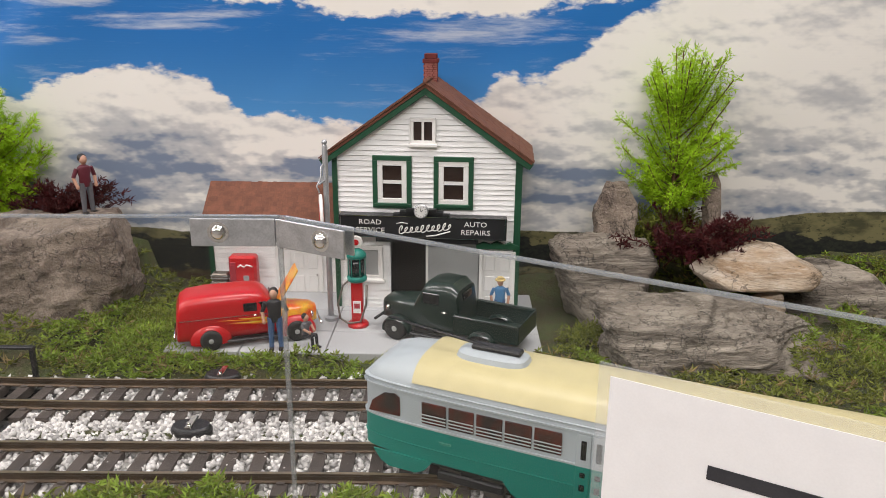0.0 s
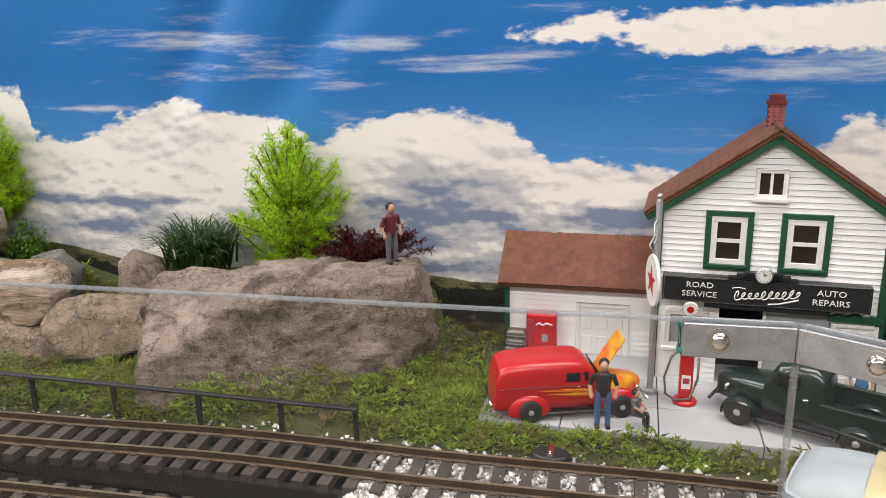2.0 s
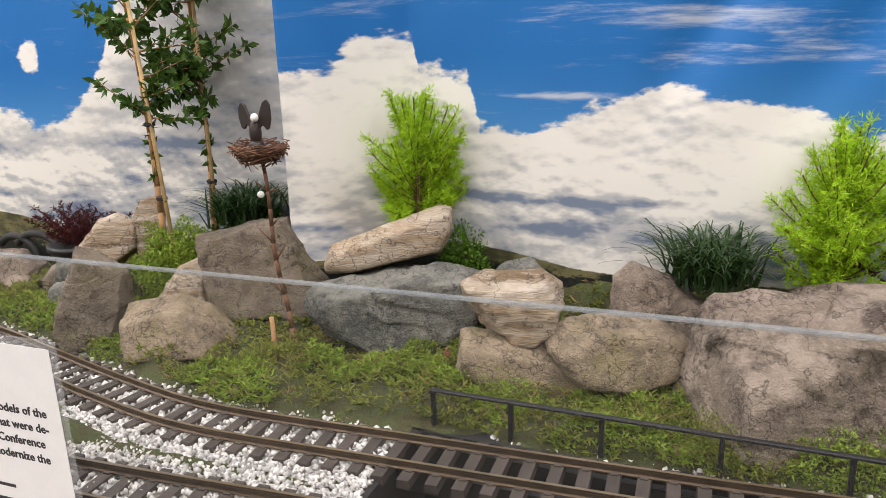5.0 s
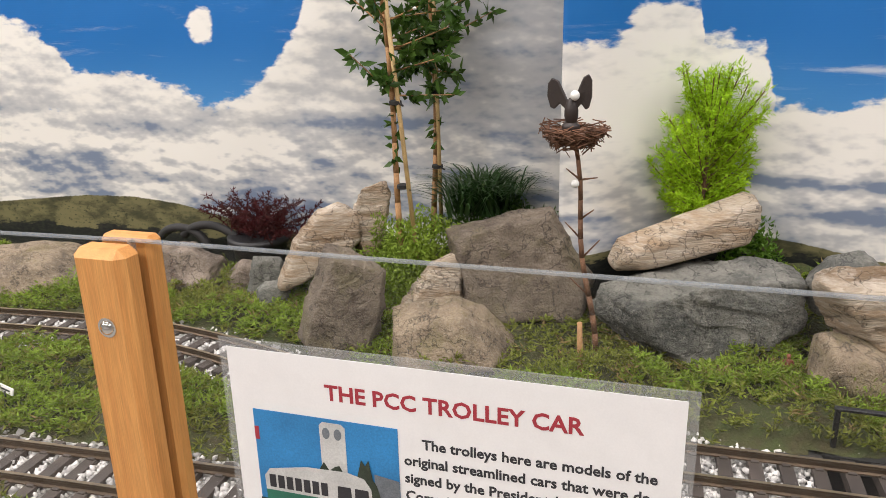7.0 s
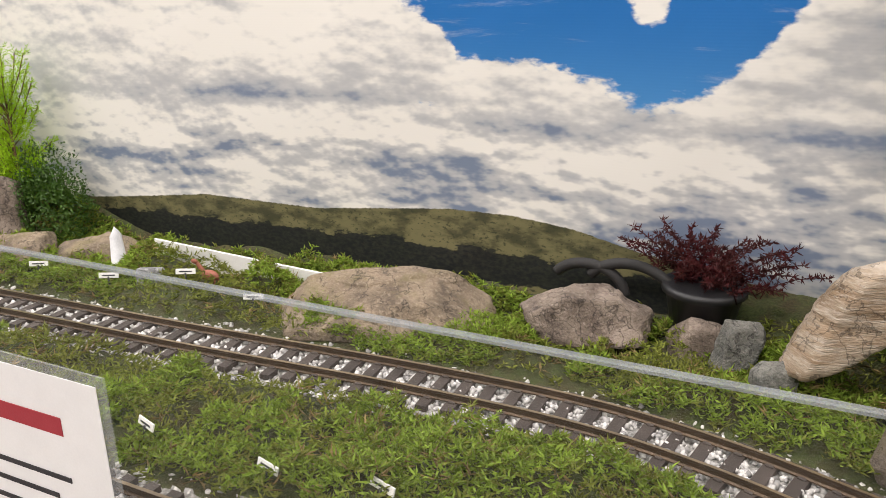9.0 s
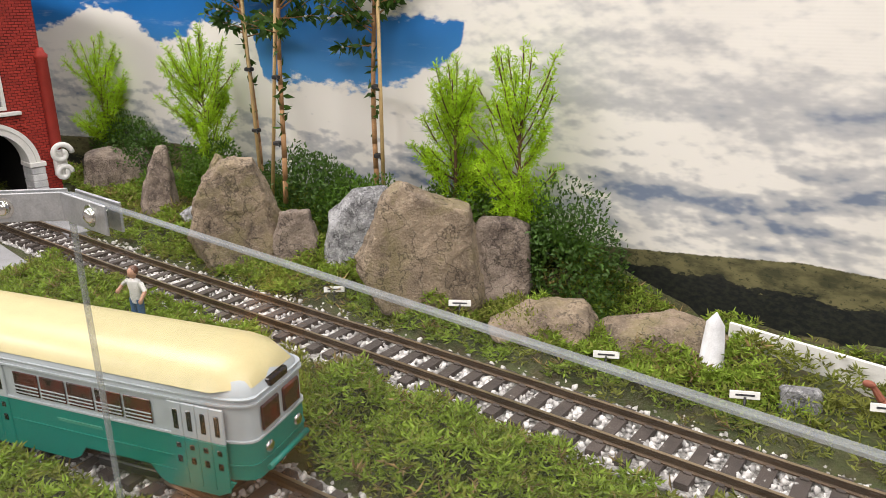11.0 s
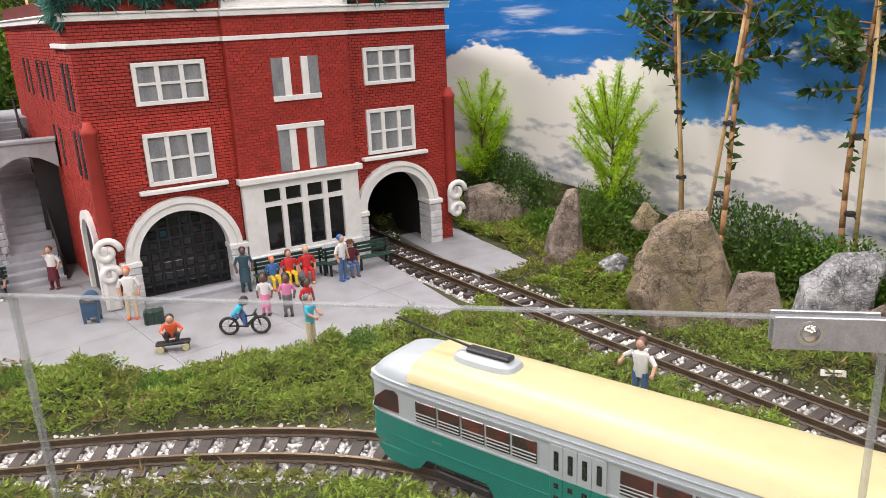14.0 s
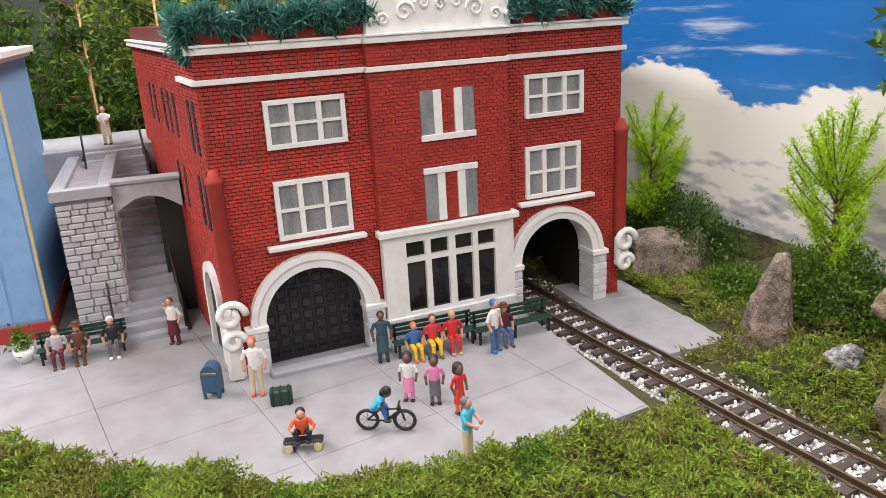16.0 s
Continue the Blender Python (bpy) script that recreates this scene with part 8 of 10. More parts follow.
# ---- bushes, shrubs and tufts ----
fb = "yellow-green feathery dwarf conifer growing among the rocks"
for x, y, z, w, h, sd in ((0.309, 1.128, 0.125, 0.145, 0.2, 1), (-0.565, 1.128, 0.09, 0.145, 0.192, 2), (-1.055, 1.135, 0.125, 0.138, 0.186, 3), (-2.812, 1.015, 0.08, 0.12, 0.19, 4), (-2.692, 1.0, 0.085, 0.125, 0.222, 5), (-3.305, 0.925, 0.09, 0.13, 0.22, 6), (-3.66, 0.9, 0.08, 0.15, 0.22, 7)):
    feather_bush(x, y, z, w, h, sd, MAT["conifer"], MAT["bark"], fb, 88 if sd < 4 else 50)
blade_tuft(-0.687, 1.108, 0.1, 0.085, 0.07, 3, MAT["strap"], "dark green strap-leaved tuft on the big rock")
blade_tuft(-1.325, 1.13, 0.125, 0.085, 0.062, 4, MAT["strap"], "dark green strap-leaved tuft above the rocks")
G = lambda x, y, z, sx, sy, sz, sd, mat, label, **k: leafy_clump(k.pop("name", "shrub"), x, y, z, (sx, sy, sz), sd, MAT[mat], label, group="low shrubs", **k)
gl, ml, rl = "dense small-leaved green shrub between the rocks", "mound of fresh green moss by the rocks", "dark red feathery shrub with stiff twigs"
G(-1.0, 1.145, 0.05, 0.08, 0.06, 0.085, 1, "ivy", gl, count=1600)
G(-2.62, 1.0, 0.0, 0.17, 0.11, 0.145, 2, "leaf", "dark green rounded shrub with small leaves", count=4200)
G(-3.05, 0.96, 0.03, 0.3, 0.1, 0.1, 3, "leaf", gl, count=5200)
G(-2.93, 0.96, 0.04, 0.22, 0.1, 0.075, 4, "ivy", gl, count=3600)
G(-3.3, 0.93, 0.03, 0.2, 0.1, 0.1, 5, "ivy", gl, count=3800)
G(-3.6, 0.92, 0.05, 0.28, 0.1, 0.095, 6, "leaf", gl, count=4200)
G(-3.44, 0.9, 0.0, 0.12, 0.08, 0.06, 7, "ivy", gl, count=1800)
G(-2.75, 1.02, 0.06, 0.28, 0.08, 0.06, 8, "ivy", gl, count=3200)
G(-1.39, 1.06, 0.05, 0.15, 0.1, 0.085, 9, "moss_bright", ml, count=5200, leaf=0.0065, wide=0.0026)
G(-1.38, 1.03, 0.03, 0.08, 0.06, 0.085, 10, "moss_bright", ml, count=1800, leaf=0.006, wide=0.0025)
G(-1.3, 1.13, 0.09, 0.18, 0.07, 0.05, 11, "leaf", gl, count=2200)
G(0.3, 1.14, 0.06, 0.16, 0.08, 0.075, 12, "moss", "olive-brown mossy mound under the dwarf conifer", count=3600, leaf=0.008, wide=0.002)
for x, y, w, sd in ((0.2, 0.99, 0.09, 20), (0.25, 0.9, 0.12, 21), (-0.33, 1.03, 0.1, 22), (-0.31, 0.95, 0.1, 23), (-0.72, 0.94, 0.16, 24), (-0.9, 0.94, 0.18, 25), (-1.15, 0.93, 0.15, 26), (-1.38, 0.93, 0.12, 27), (-1.66, 1.0, 0.14, 28), (-1.86, 0.99, 0.12, 29), (-2.15, 1.0, 0.16, 30), (-2.35, 0.93, 0.18, 31), (-2.6, 0.9, 0.14, 32), (-2.98, 0.81, 0.12, 33), (-3.22, 0.82, 0.1, 34), (-0.53, 0.95, 0.18, 35), (0.48, 0.93, 0.14, 36), (-1.57, 1.08, 0.1, 37), (-0.65, 0.91, 0.1, 38), (-0.57, 0.915, 0.1, 41)):
    G(x, y, -0.006, w, 0.075, (0.014 if abs(x) < 0.36 else 0.026) + 0.009 * (sd % 3), sd, "moss_bright" if sd % 2 else "moss", ml, count=2000, leaf=0.0056, wide=0.0017)


def twig_shrub(x, y, z, size, seed, label):
    """Stiff dark red fronds: each a curved stem with short side needles."""
    r = np.random.RandomState(seed)
    t = thing("red_shrub", label, "shrub", pose(x, y, z), "dark red shrubs")
    cs, ws = [], []
    bm = bmesh.new()
    for i in range(54):
        a = r.uniform(0, 2 * math.pi)
        o = np.array((r.normal() * size[0] * 0.14, r.normal() * size[1] * 0.14, 0))
        e = o + np.array((math.cos(a) * size[0] / 2 * r.uniform(0.4, 1), math.sin(a) * size[1] / 2 * r.uniform(0.4, 1), size[2] * r.uniform(0.35, 1.05)))
        m = (o + e) / 2 + np.array((0, 0, size[2] * 0.25))
        line = [(1 - s) ** 2 * o + 2 * s * (1 - s) * m + s * s * e for s in np.linspace(0, 1, 12)]
        tube(bm, [tuple(q) for q in line[::3]] + [tuple(line[-1])], 0.0006, 4)
        for j, q in enumerate(line[2:]):
            d = line[-1] - line[0]
            for k in range(7):
                cs.append(q)
                ws.append(d / np.linalg.norm(d) * 0.5 + r.normal(size=3) * 0.8)
    part("stem", bm, MAT["red_leaf"], t)
    ob = new("foliage", leaf_mesh("foliage", np.array(cs), np.array(ws), r.uniform(0.005, 0.0095, len(cs)), 0.0017, MAT["red_leaf"], seed))
    ob.parent = t
    return t


twig_shrub(0.335, 1.088, 0.07, (0.16, 0.1, 0.06), 1, rl)
twig_shrub(-0.455, 1.11, 0.11, (0.13, 0.06, 0.045), 2, rl)
twig_shrub(-1.66, 1.125, 0.058, (0.17, 0.09, 0.062), 3, "dark red shrub growing in a black pot")
bm = bmesh.new()
lathe(bm, (-1.66, 1.125, 0.0), [(0.03, 0), (0.04, 0.055), (0.045, 0.058), (0.045, 0.066), (0.038, 0.066)], 24)
solid("flower_pot", bm, MAT["black_paint"], "round black plastic plant pot behind the rocks", "pot")
bm = bmesh.new()
for cx, rad in ((-1.74, 0.055), (-1.79, 0.045)):
    tube(bm, [(cx + rad * math.cos(a), 1.12, 0.035 + rad * 0.75 * math.sin(a)) for a in np.linspace(0.1, 2.6, 48)], 0.0065, 8)
solid("bent_root", bm, MAT["rubber"], "dark bent root arching over the low rock", "root")

# ---- young trees ----
tl = "slender staked young tree with rubber ties and small leaves"
young_tree(-1.402, 1.052, 0.09, (-0.03, 0.0), 0.5, 0.36, 11, MAT["leaf"], MAT["tan_bark"], MAT["rubber"], (0.022, -0.012), tl, spread=0.1, leaves=1500, flowers=MAT["blossom"])
young_tree(-1.393, 1.142, 0.1, (0.004, 0.0), 0.48, 0.36, 12, MAT["leaf"], MAT["tan_bark"], MAT["rubber"], (0.012, -0.008), tl, spread=0.1, leaves=1500)
bl = "slender staked young tree with white blossoms and rubber ties"
young_tree(-3.17, 0.94, 0.08, (-0.07, 0.03), 0.46, 0.46, 13, MAT["leaf"], MAT["tan_bark"], MAT["rubber"], (0.012, -0.008), bl, flowers=MAT["blossom"], spread=0.1, leaves=1400)
young_tree(-3.085, 0.925, 0.07, (0.03, 0.01), 0.48, 0.46, 14, MAT["leaf"], MAT["tan_bark"], MAT["rubber"], (-0.02, -0.008), bl, flowers=MAT["blossom"], spread=0.1, leaves=1400)
young_tree(-2.956, 0.998, 0.06, (0.005, 0.01), 0.48, 0.46, 15, MAT["leaf"], MAT["tan_bark"], MAT["rubber"], (0.028, -0.01), bl, flowers=MAT["blossom"], spread=0.1, leaves=1400)

# ---- nest pole, monuments and figures in the garden ----
np_ = thing("nest_pole", "bare knotty stake carrying a twig nest with a dark bird statue", "nest pole", pose(0, 0, 0))
r = np.random.RandomState(3)
bm = bmesh.new()
pts = [np.array((-1.15, 0.968, 0.0)) * (1 - s) + np.array((-1.183, 0.98, 0.246)) * s + np.array((math.sin(s * 9) * 0.003, 0, 0)) for s in np.linspace(0, 1, 13)]
for i, (a, b) in enumerate(zip(pts, pts[1:])):
    rod(bm, tuple(a), tuple(b), 0.0034 - 0.0001 * i, 0.0033 - 0.0001 * i, 7)
for s, dx, dz in ((4, -0.02, 0.02), (6, 0.018, 0.022), (7, -0.016, 0.018), (8, 0.014, 0.012), (10, -0.014, 0.012), (10, 0.018, 0.004)):
    rod(bm, tuple(pts[s]), tuple(pts[s] + np.array((dx, -0.004, dz))), 0.0013, 0.0006, 5)
part("trunk", bm, MAT["bark"], np_)
bm = bmesh.new()
rod(bm, (-1.163, 0.948, -0.005), (-1.166, 0.95, 0.06), 0.003, 0.0028, 7)
part("stake", bm, MAT["tan_bark"], np_)
bm = bmesh.new()
for i in range(420):
    a, t = r.uniform(0, 2 * math.pi), r.uniform(0, 1)
    rad = 0.016 + 0.017 * t
    c = np.array((-1.183 + rad * math.cos(a), 0.98 + rad * math.sin(a), 0.24 + 0.018 * t + r.normal() * 0.002))
    d = np.array((-math.sin(a), math.cos(a), r.normal() * 0.25)) * r.uniform(0.006, 0.012) + r.normal(size=3) * 0.002
    rod(bm, tuple(c - d), tuple(c + d), 0.0007, 0.0005, 4)
lathe(bm, (-1.183, 0.98, 0.241), [(0.006, 0), (0.02, 0.006), (0.026, 0.013)], 14)
part("nest", bm, MAT["nest"], np_)
bm = bmesh.new()
ball(bm, (-1.178, 0.968, 0.203), 0.0042, (1, 1, 1), 12, 8)
part("white_ball", bm, MAT["sign_white"], np_, "small white ball")
bm = bmesh.new()
ball(bm, (-1.186, 0.98, 0.272), 0.0075, (0.95, 0.95, 2.1), 12, 9)
ball(bm, (-1.186, 0.98, 0.258), 0.0095, (1, 1, 0.7), 12, 8)
ball(bm, (-1.182, 0.975, 0.29), 0.0048, (1, 1, 1.05), 10, 8, 1)
for s, lift in ((-1, 0.0), (1, 0.004)):
    wing = [(0.004, 0.283), (0.009, 0.292 + lift), (0.015, 0.303 + lift), (0.022, 0.306 + lift), (0.0265, 0.3 + lift), (0.027, 0.288), (0.0235, 0.277), (0.019, 0.275), (0.013, 0.281), (0.006, 0.275)]
    k = 0.75 if s > 0 else 1.0
    extrude_outline(bm, [(s * u * k, v) for u, v in wing], 0.0035, Matrix.Translation((-1.186, 0.979, 0)) @ Matrix.Rotation(radians(14 * s), 4, "Z"))
bmesh.ops.bevel(bm, geom=[e for e in bm.edges if e.calc_face_angle(0) > 1.2], offset=0.0009, segments=1, affect="EDGES", clamp_overlap=True)
solid("bird_statue", bm, (MAT["bird_dark"], MAT["sign_white"]), "dark bird statue with raised wings, perched on the nest", "statue")
bm = bmesh.new()
gz = float(ground_height(-2.412, 0.955)[0]) - 0.003
lathe(bm, (-2.412, 0.955, gz), [(0.0165, 0), (0.0165, 0.007), (0.0135, 0.009), (0.0095, 0.055), (0.0005, 0.067)], 4)
solid("obelisk", bm, MAT["stone_white"], "small white stone obelisk standing in the moss", "monument")
bm = bmesh.new()
gz = float(ground_height(-2.318, 0.929)[0]) - 0.002
box(bm, -0.017, 0.017, -0.008, 0.008, 0, 0.025, 0.0025, pose(-2.318, 0.929, gz, -14, 0, 30))
solid("plaque_stone", bm, MAT["granite"], "small granite block with a sloping face", "monument")
bm = bmesh.new()
ball(bm, (-2.255, 0.974, 0.018), 0.008, (1.9, 0.8, 0.9), 12, 8)
for dx, dy in ((-0.011, -0.003), (-0.011, 0.003), (0.01, -0.003), (0.01, 0.003)):
    rod(bm, (-2.255 + dx, 0.974 + dy, 0.016), (-2.255 + dx, 0.974 + dy, -0.002), 0.0015, 0.001, 5)
rod(bm, (-2.268, 0.974, 0.022), (-2.276, 0.972, 0.033), 0.0035, 0.0025, 7)
ball(bm, (-2.279, 0.971, 0.0345), 0.0038, (1.5, 0.8, 0.9), 9, 7)
solid("animal_statue", bm, MAT["terracotta"], "plain brown animal statue lying in the moss", "statue")
figurine(-0.96, 0.99, 0.004, 0, MAT["terracotta"], MAT["terracotta"], MAT["terracotta"], MAT["terracotta"], "tiny plain terracotta figure among the rocks", height=0.03)
figurine(-0.412, 1.074, top_of(big_rock, -0.412, 1.074), 55, MAT["c_maroon"], MAT["c_grey"], MAT["skin"], MAT["hair"], "painted model man in maroon jacket standing on the big rock", height=0.075)

# ---- brick station ----
# local x runs along the front, local y into the building, z up
ST = Matrix.Translation((-3.526, 0.189, 0.0)) @ Matrix(((-0.0416, -0.9991, 0, 0), (0.9991, -0.0416, 0, 0), (0, 0, 1, 0), (0, 0, 0, 1)))
SW, SD, TOP = 0.578, 0.6, 0.445
station = thing("brick_station", "red brick station model with white stone trim, arches and festive garland", "building", ST)


# the receding side wall flares out a little; its x runs from the back corner to the front corner
side_at = Matrix.Translation((-SD * math.sin(radians(4.5)), SD * math.cos(radians(4.5)), 0)) @ Matrix.Rotation(radians(-85.5), 4, "Z")


def arch_outline(c, r, z0, spring, n=18, wide=None):
    w = wide or r
    pts = [(c - w, z0)]
    pts += [(c + w * math.cos(math.pi - math.pi * k / n), spring + r * math.sin(math.pi * k / n)) for k in range(n + 1)]
    return pts + [(c + w, z0)]


def wall_with_holes(bm, u0, u1, z0, z1, holes, y0, y1, at=None):
    """A wall of boxes round rectangular holes (u0, u1, z0, z1)."""
    us = sorted({u0, u1, *[h[0] for h in holes], *[h[1] for h in holes]})
    us = [u for u in us if u0 <= u <= u1]
    for a, b in zip(us, us[1:]):
        z = z0
        for h in sorted((h for h in holes if h[0] < (a + b) / 2 < h[1]), key=lambda h: h[2]):
            if h[2] > z:
                box(bm, a, b, y0, y1, z, h[2], 0, at)
            z = h[3]
        if z1 > z:
            box(bm, a, b, y0, y1, z, z1, 0, at)


WIN = [(0.069, 0.169, 0.288, 0.347), (0.07, 0.166, 0.174, 0.249), (0.42, 0.513, 0.289, 0.348), (0.419, 0.508, 0.176, 0.25)]
CEN = [(0.263, 0.338, 0.281, 0.342), (0.263, 0.338, 0.171, 0.243)]
PORTAL = (0.199, 0.391, 0.004, 0.166)
ARCH = [(0.1055, 0.066, 0.068), (0.4665, 0.06, 0.082)]
# core behind the brick skin; the openings of the arches go through it
for q in ((0, 0.03, 0.0012, 0.03, 0.004, 0.415), (0.03, 0.18, 0.0012, 0.03, 0.146, 0.415), (0.18, 0.4, 0.0012, 0.03, 0.004, 0.415), (0.4, 0.535, 0.0012, 0.03, 0.148, 0.415), (0.535, SW, 0.0012, 0.03, 0.004, 0.415), (0.004, SW - 0.004, 0.004, 0.02, 0.415, TOP), (SW - 0.028, SW, 0.03, SD, 0.15, TOP - 0.01), (0.028, SW - 0.028, SD - 0.02, SD, 0.15, TOP - 0.01)):
    bm = bmesh.new()
    box(bm, *q)
    part("wall", bm, MAT["mortar"], station)
bm = bmesh.new()
box(bm, 0.0, SD - 0.004, -0.0012, 0.03, 0.004, TOP - 0.01, 0, side_at)
part("side_wall", bm, MAT["mortar"], station)
bm = bmesh.new()
box(bm, 0.0, SW - 0.028, 0.03, SD - 0.02, 0.40, 0.404)
part("roof", bm, MAT["grey_step"], station)
# boxes added behind the arches, their near-black colour painting the deep shade there
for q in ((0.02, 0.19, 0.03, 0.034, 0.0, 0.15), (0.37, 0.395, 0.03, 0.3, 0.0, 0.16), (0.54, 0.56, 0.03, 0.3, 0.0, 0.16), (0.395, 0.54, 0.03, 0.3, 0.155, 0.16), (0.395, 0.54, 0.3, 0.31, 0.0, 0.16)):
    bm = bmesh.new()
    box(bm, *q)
    part("tunnel_lining", bm, MAT["inside_shade"], station, "near-black boxes that stand for the shade behind the arches")


def in_arch(u, z, grow):
    for c, r, s in ARCH:
        if abs(u - c) < r + grow and (z < s or math.hypot(u - c, z - s) < r + grow):
            return True
    return False


BW, BH = 0.0102, 0.0046
BRICK = bmesh.new()
box(BRICK, -0.5, 0.5, -0.0014, 0.005, 0, 1)
for bv in BRICK.verts:
    if bv.co.y < 0:
        bv.co.x *= 0.965
        bv.co.z = 0.06 + bv.co.z * 0.88
BRICK = mesh_of("brick", BRICK, MAT["brick"])


def brick_list(u0, u1, z0, z1, blocked, seed):
    r = random.Random(seed)
    out, k, z = [], 0, z0
    while z + BH < z1 + 0.001:
        u = u0 - (k % 2) * BW / 2
        while u < u1:
            a, b = max(u, u0), min(u + BW, u1)
            if b - a > 0.002 and not blocked((a + b) / 2, z + BH / 2):
                out.append((a, b, z, r.uniform(-0.0004, 0.0004)))
            u += BW
        z += BH
        k += 1
    return out


def lay_bricks(bricks, at, pick, keep, parent):
    """Chosen bricks become pieces; the rest of the courses is one joined mesh."""
    vs, fs = [], []
    for i, (a, b, z, d) in enumerate(bricks):
        if pick(a, z) and keep[0] > 0:
            keep[0] -= 1
            piece("brick", BRICK, parent, at @ Matrix.Translation(((a + b) / 2, d, z)) @ Matrix.Diagonal((b - a - 0.0006, 1, BH - 0.0006, 1)))
            continue
        k = len(vs)
        g = 0.0003
        for y, s in ((0.004, 0.0), (-0.0014 + d, 0.00025)):
            vs += [tuple(at @ Vector(p)) for p in ((a + g + s, y, z + g + s), (b - g - s, y, z + g + s), (b - g - s, y, z + BH - g - s), (a + g + s, y, z + BH - g - s))]
        fs += [(k + 4, k + 5, k + 6, k + 7), (k, k + 1, k + 5, k + 4), (k + 1, k + 2, k + 6, k + 5), (k + 2, k + 3, k + 7, k + 6), (k + 3, k, k + 4, k + 7)]
    ob = new("brickwork", raw_mesh("brickwork", vs, fs, [MAT["brick"]]))
    ob.parent = parent
    return tagged(ob, "", "", "", "stuff")


keep = [290]
hit_front = lambda u, z: in_arch(u, z, 0.012) or any(h[0] < u < h[1] and h[2] < z < h[3] for h in WIN) or 0.198 < u < 0.388
lay_bricks(brick_list(0.0, 0.198, 0.004, 0.405, hit_front, 1), Matrix.Translation((0, 0.0015, 0)), lambda a, z: z > 0.17, keep, station)
lay_bricks(brick_list(0.388, SW, 0.004, 0.405, hit_front, 4), Matrix.Translation((0, 0.0015, 0)), lambda a, z: False, [0], station)
bm = bmesh.new()
box(bm, 0.198, 0.388, -0.0128, 0.006, 0.16, 0.415)
part("centre_bay", bm, MAT["brick_flat"], station)
hit_bay = lambda u, z: any(h[0] < u < 0.292 and h[2] < z < h[3] for h in CEN) or any(0.31 < u < h[1] and h[2] < z < h[3] for h in CEN)
lay_bricks(brick_list(0.198, 0.388, 0.166, 0.405, hit_bay, 2), Matrix.Translation((0, -0.0125, 0)), lambda a, z: False, [0], station)
side_hole = lambda u, z: (abs(u - SD + 0.085) < 0.034 and (z < 0.09 or math.hypot(u - SD + 0.085, z - 0.09) < 0.034))
lay_bricks(brick_list(0.0, SD, 0.004, 0.405, side_hole, 3), side_at @ Matrix.Translation((0, -0.001, 0)), lambda a, z: False, [0], station)
bm = bmesh.new()
extrude_outline(bm, arch_outline(SD - 0.085, 0.032, 0.004, 0.09), 0.004, side_at @ Matrix.Translation((0, -0.003, 0)))
part("side_door", bm, MAT["black_door"], station)
bm = bmesh.new()
o, i = arch_outline(SD - 0.085, 0.046, 0.004, 0.09), arch_outline(SD - 0.085, 0.033, 0.004, 0.09)
for k in range(len(o) - 1):
    extrude_outline(bm, [i[k], o[k], o[k + 1], i[k + 1]], 0.012, side_at @ Matrix.Translation((0, -0.009, 0)))
part("side_arch", bm, MAT["station_white"], station)
for dd, z0, z1 in ((0.04, 0.285, 0.35), (0.075, 0.285, 0.35), (0.04, 0.19, 0.255), (0.075, 0.19, 0.255), (0.19, 0.29, 0.35), (0.24, 0.29, 0.35), (0.29, 0.29, 0.35), (0.19, 0.19, 0.25), (0.24, 0.19, 0.25), (0.38, 0.29, 0.35), (0.43, 0.29, 0.35)):
    u = SD - dd
    bm = bmesh.new()
    box(bm, u - 0.0075, u + 0.0075, -0.0032, 0.003, z0, z1, 0, side_at)
    part("slit_window", bm, MAT["black_door"], station)
# corner pilasters
for u in (0.002, SW - 0.002):
    bm = bmesh.new()
    lathe(bm, (u, -0.004, 0), [(0.006, 0.098), (0.0095, 0.106), (0.0095, 0.255), (0.0112, 0.257), (0.0112, 0.262), (0.0075, 0.266), (0.005, 0.274)], 18)
    part("pilaster", bm, MAT["brick_flat"], station)
# bands and cornice, stepping out round the bay
for z0, z1, out, nm in ((0.37, 0.3765, 0.0045, "white_band"), (0.404, 0.412, 0.0075, "cornice"), (0.412, 0.415, 0.010, "cornice")):
    bm = bmesh.new()
    for a, b, y in ((-0.004, 0.196, 0.0), (0.196, 0.39, -0.0125), (0.39, SW + 0.004, 0.0)):
        box(bm, a - 0.001, b + 0.001, y - out, 0.006, z0, z1, 0.0006)
    box(bm, 0.0 if nm != "white_band" else SD - 0.11, SD, -0.003 - out, 0.002, z0, z1, 0.0006, side_at)
    part(nm, bm, MAT["station_white"], station)
bm = bmesh.new()
box(bm, 0, SW, 0.0, 0.004, 0.415, TOP)
part("parapet", bm, MAT["brick_flat"], station)
bm = bmesh.new()
box(bm, -0.001, SW + 0.001, -0.003, 0.022, TOP, TOP + 0.004, 0.0008)
part("coping", bm, MAT["station_white"], station)
# scroll cartouche
bm = bmesh.new()
extrude_outline(bm, [(0.2, 0.415), (0.395, 0.415), (0.392, 0.452), (0.36, 0.462), (0.33, 0.47), (0.298, 0.474), (0.265, 0.47), (0.235, 0.462), (0.203, 0.452)], 0.014, Matrix.Translation((0, -0.013, 0)))
part("cartouche", bm, MAT["station_white"], station)
bm = bmesh.new()
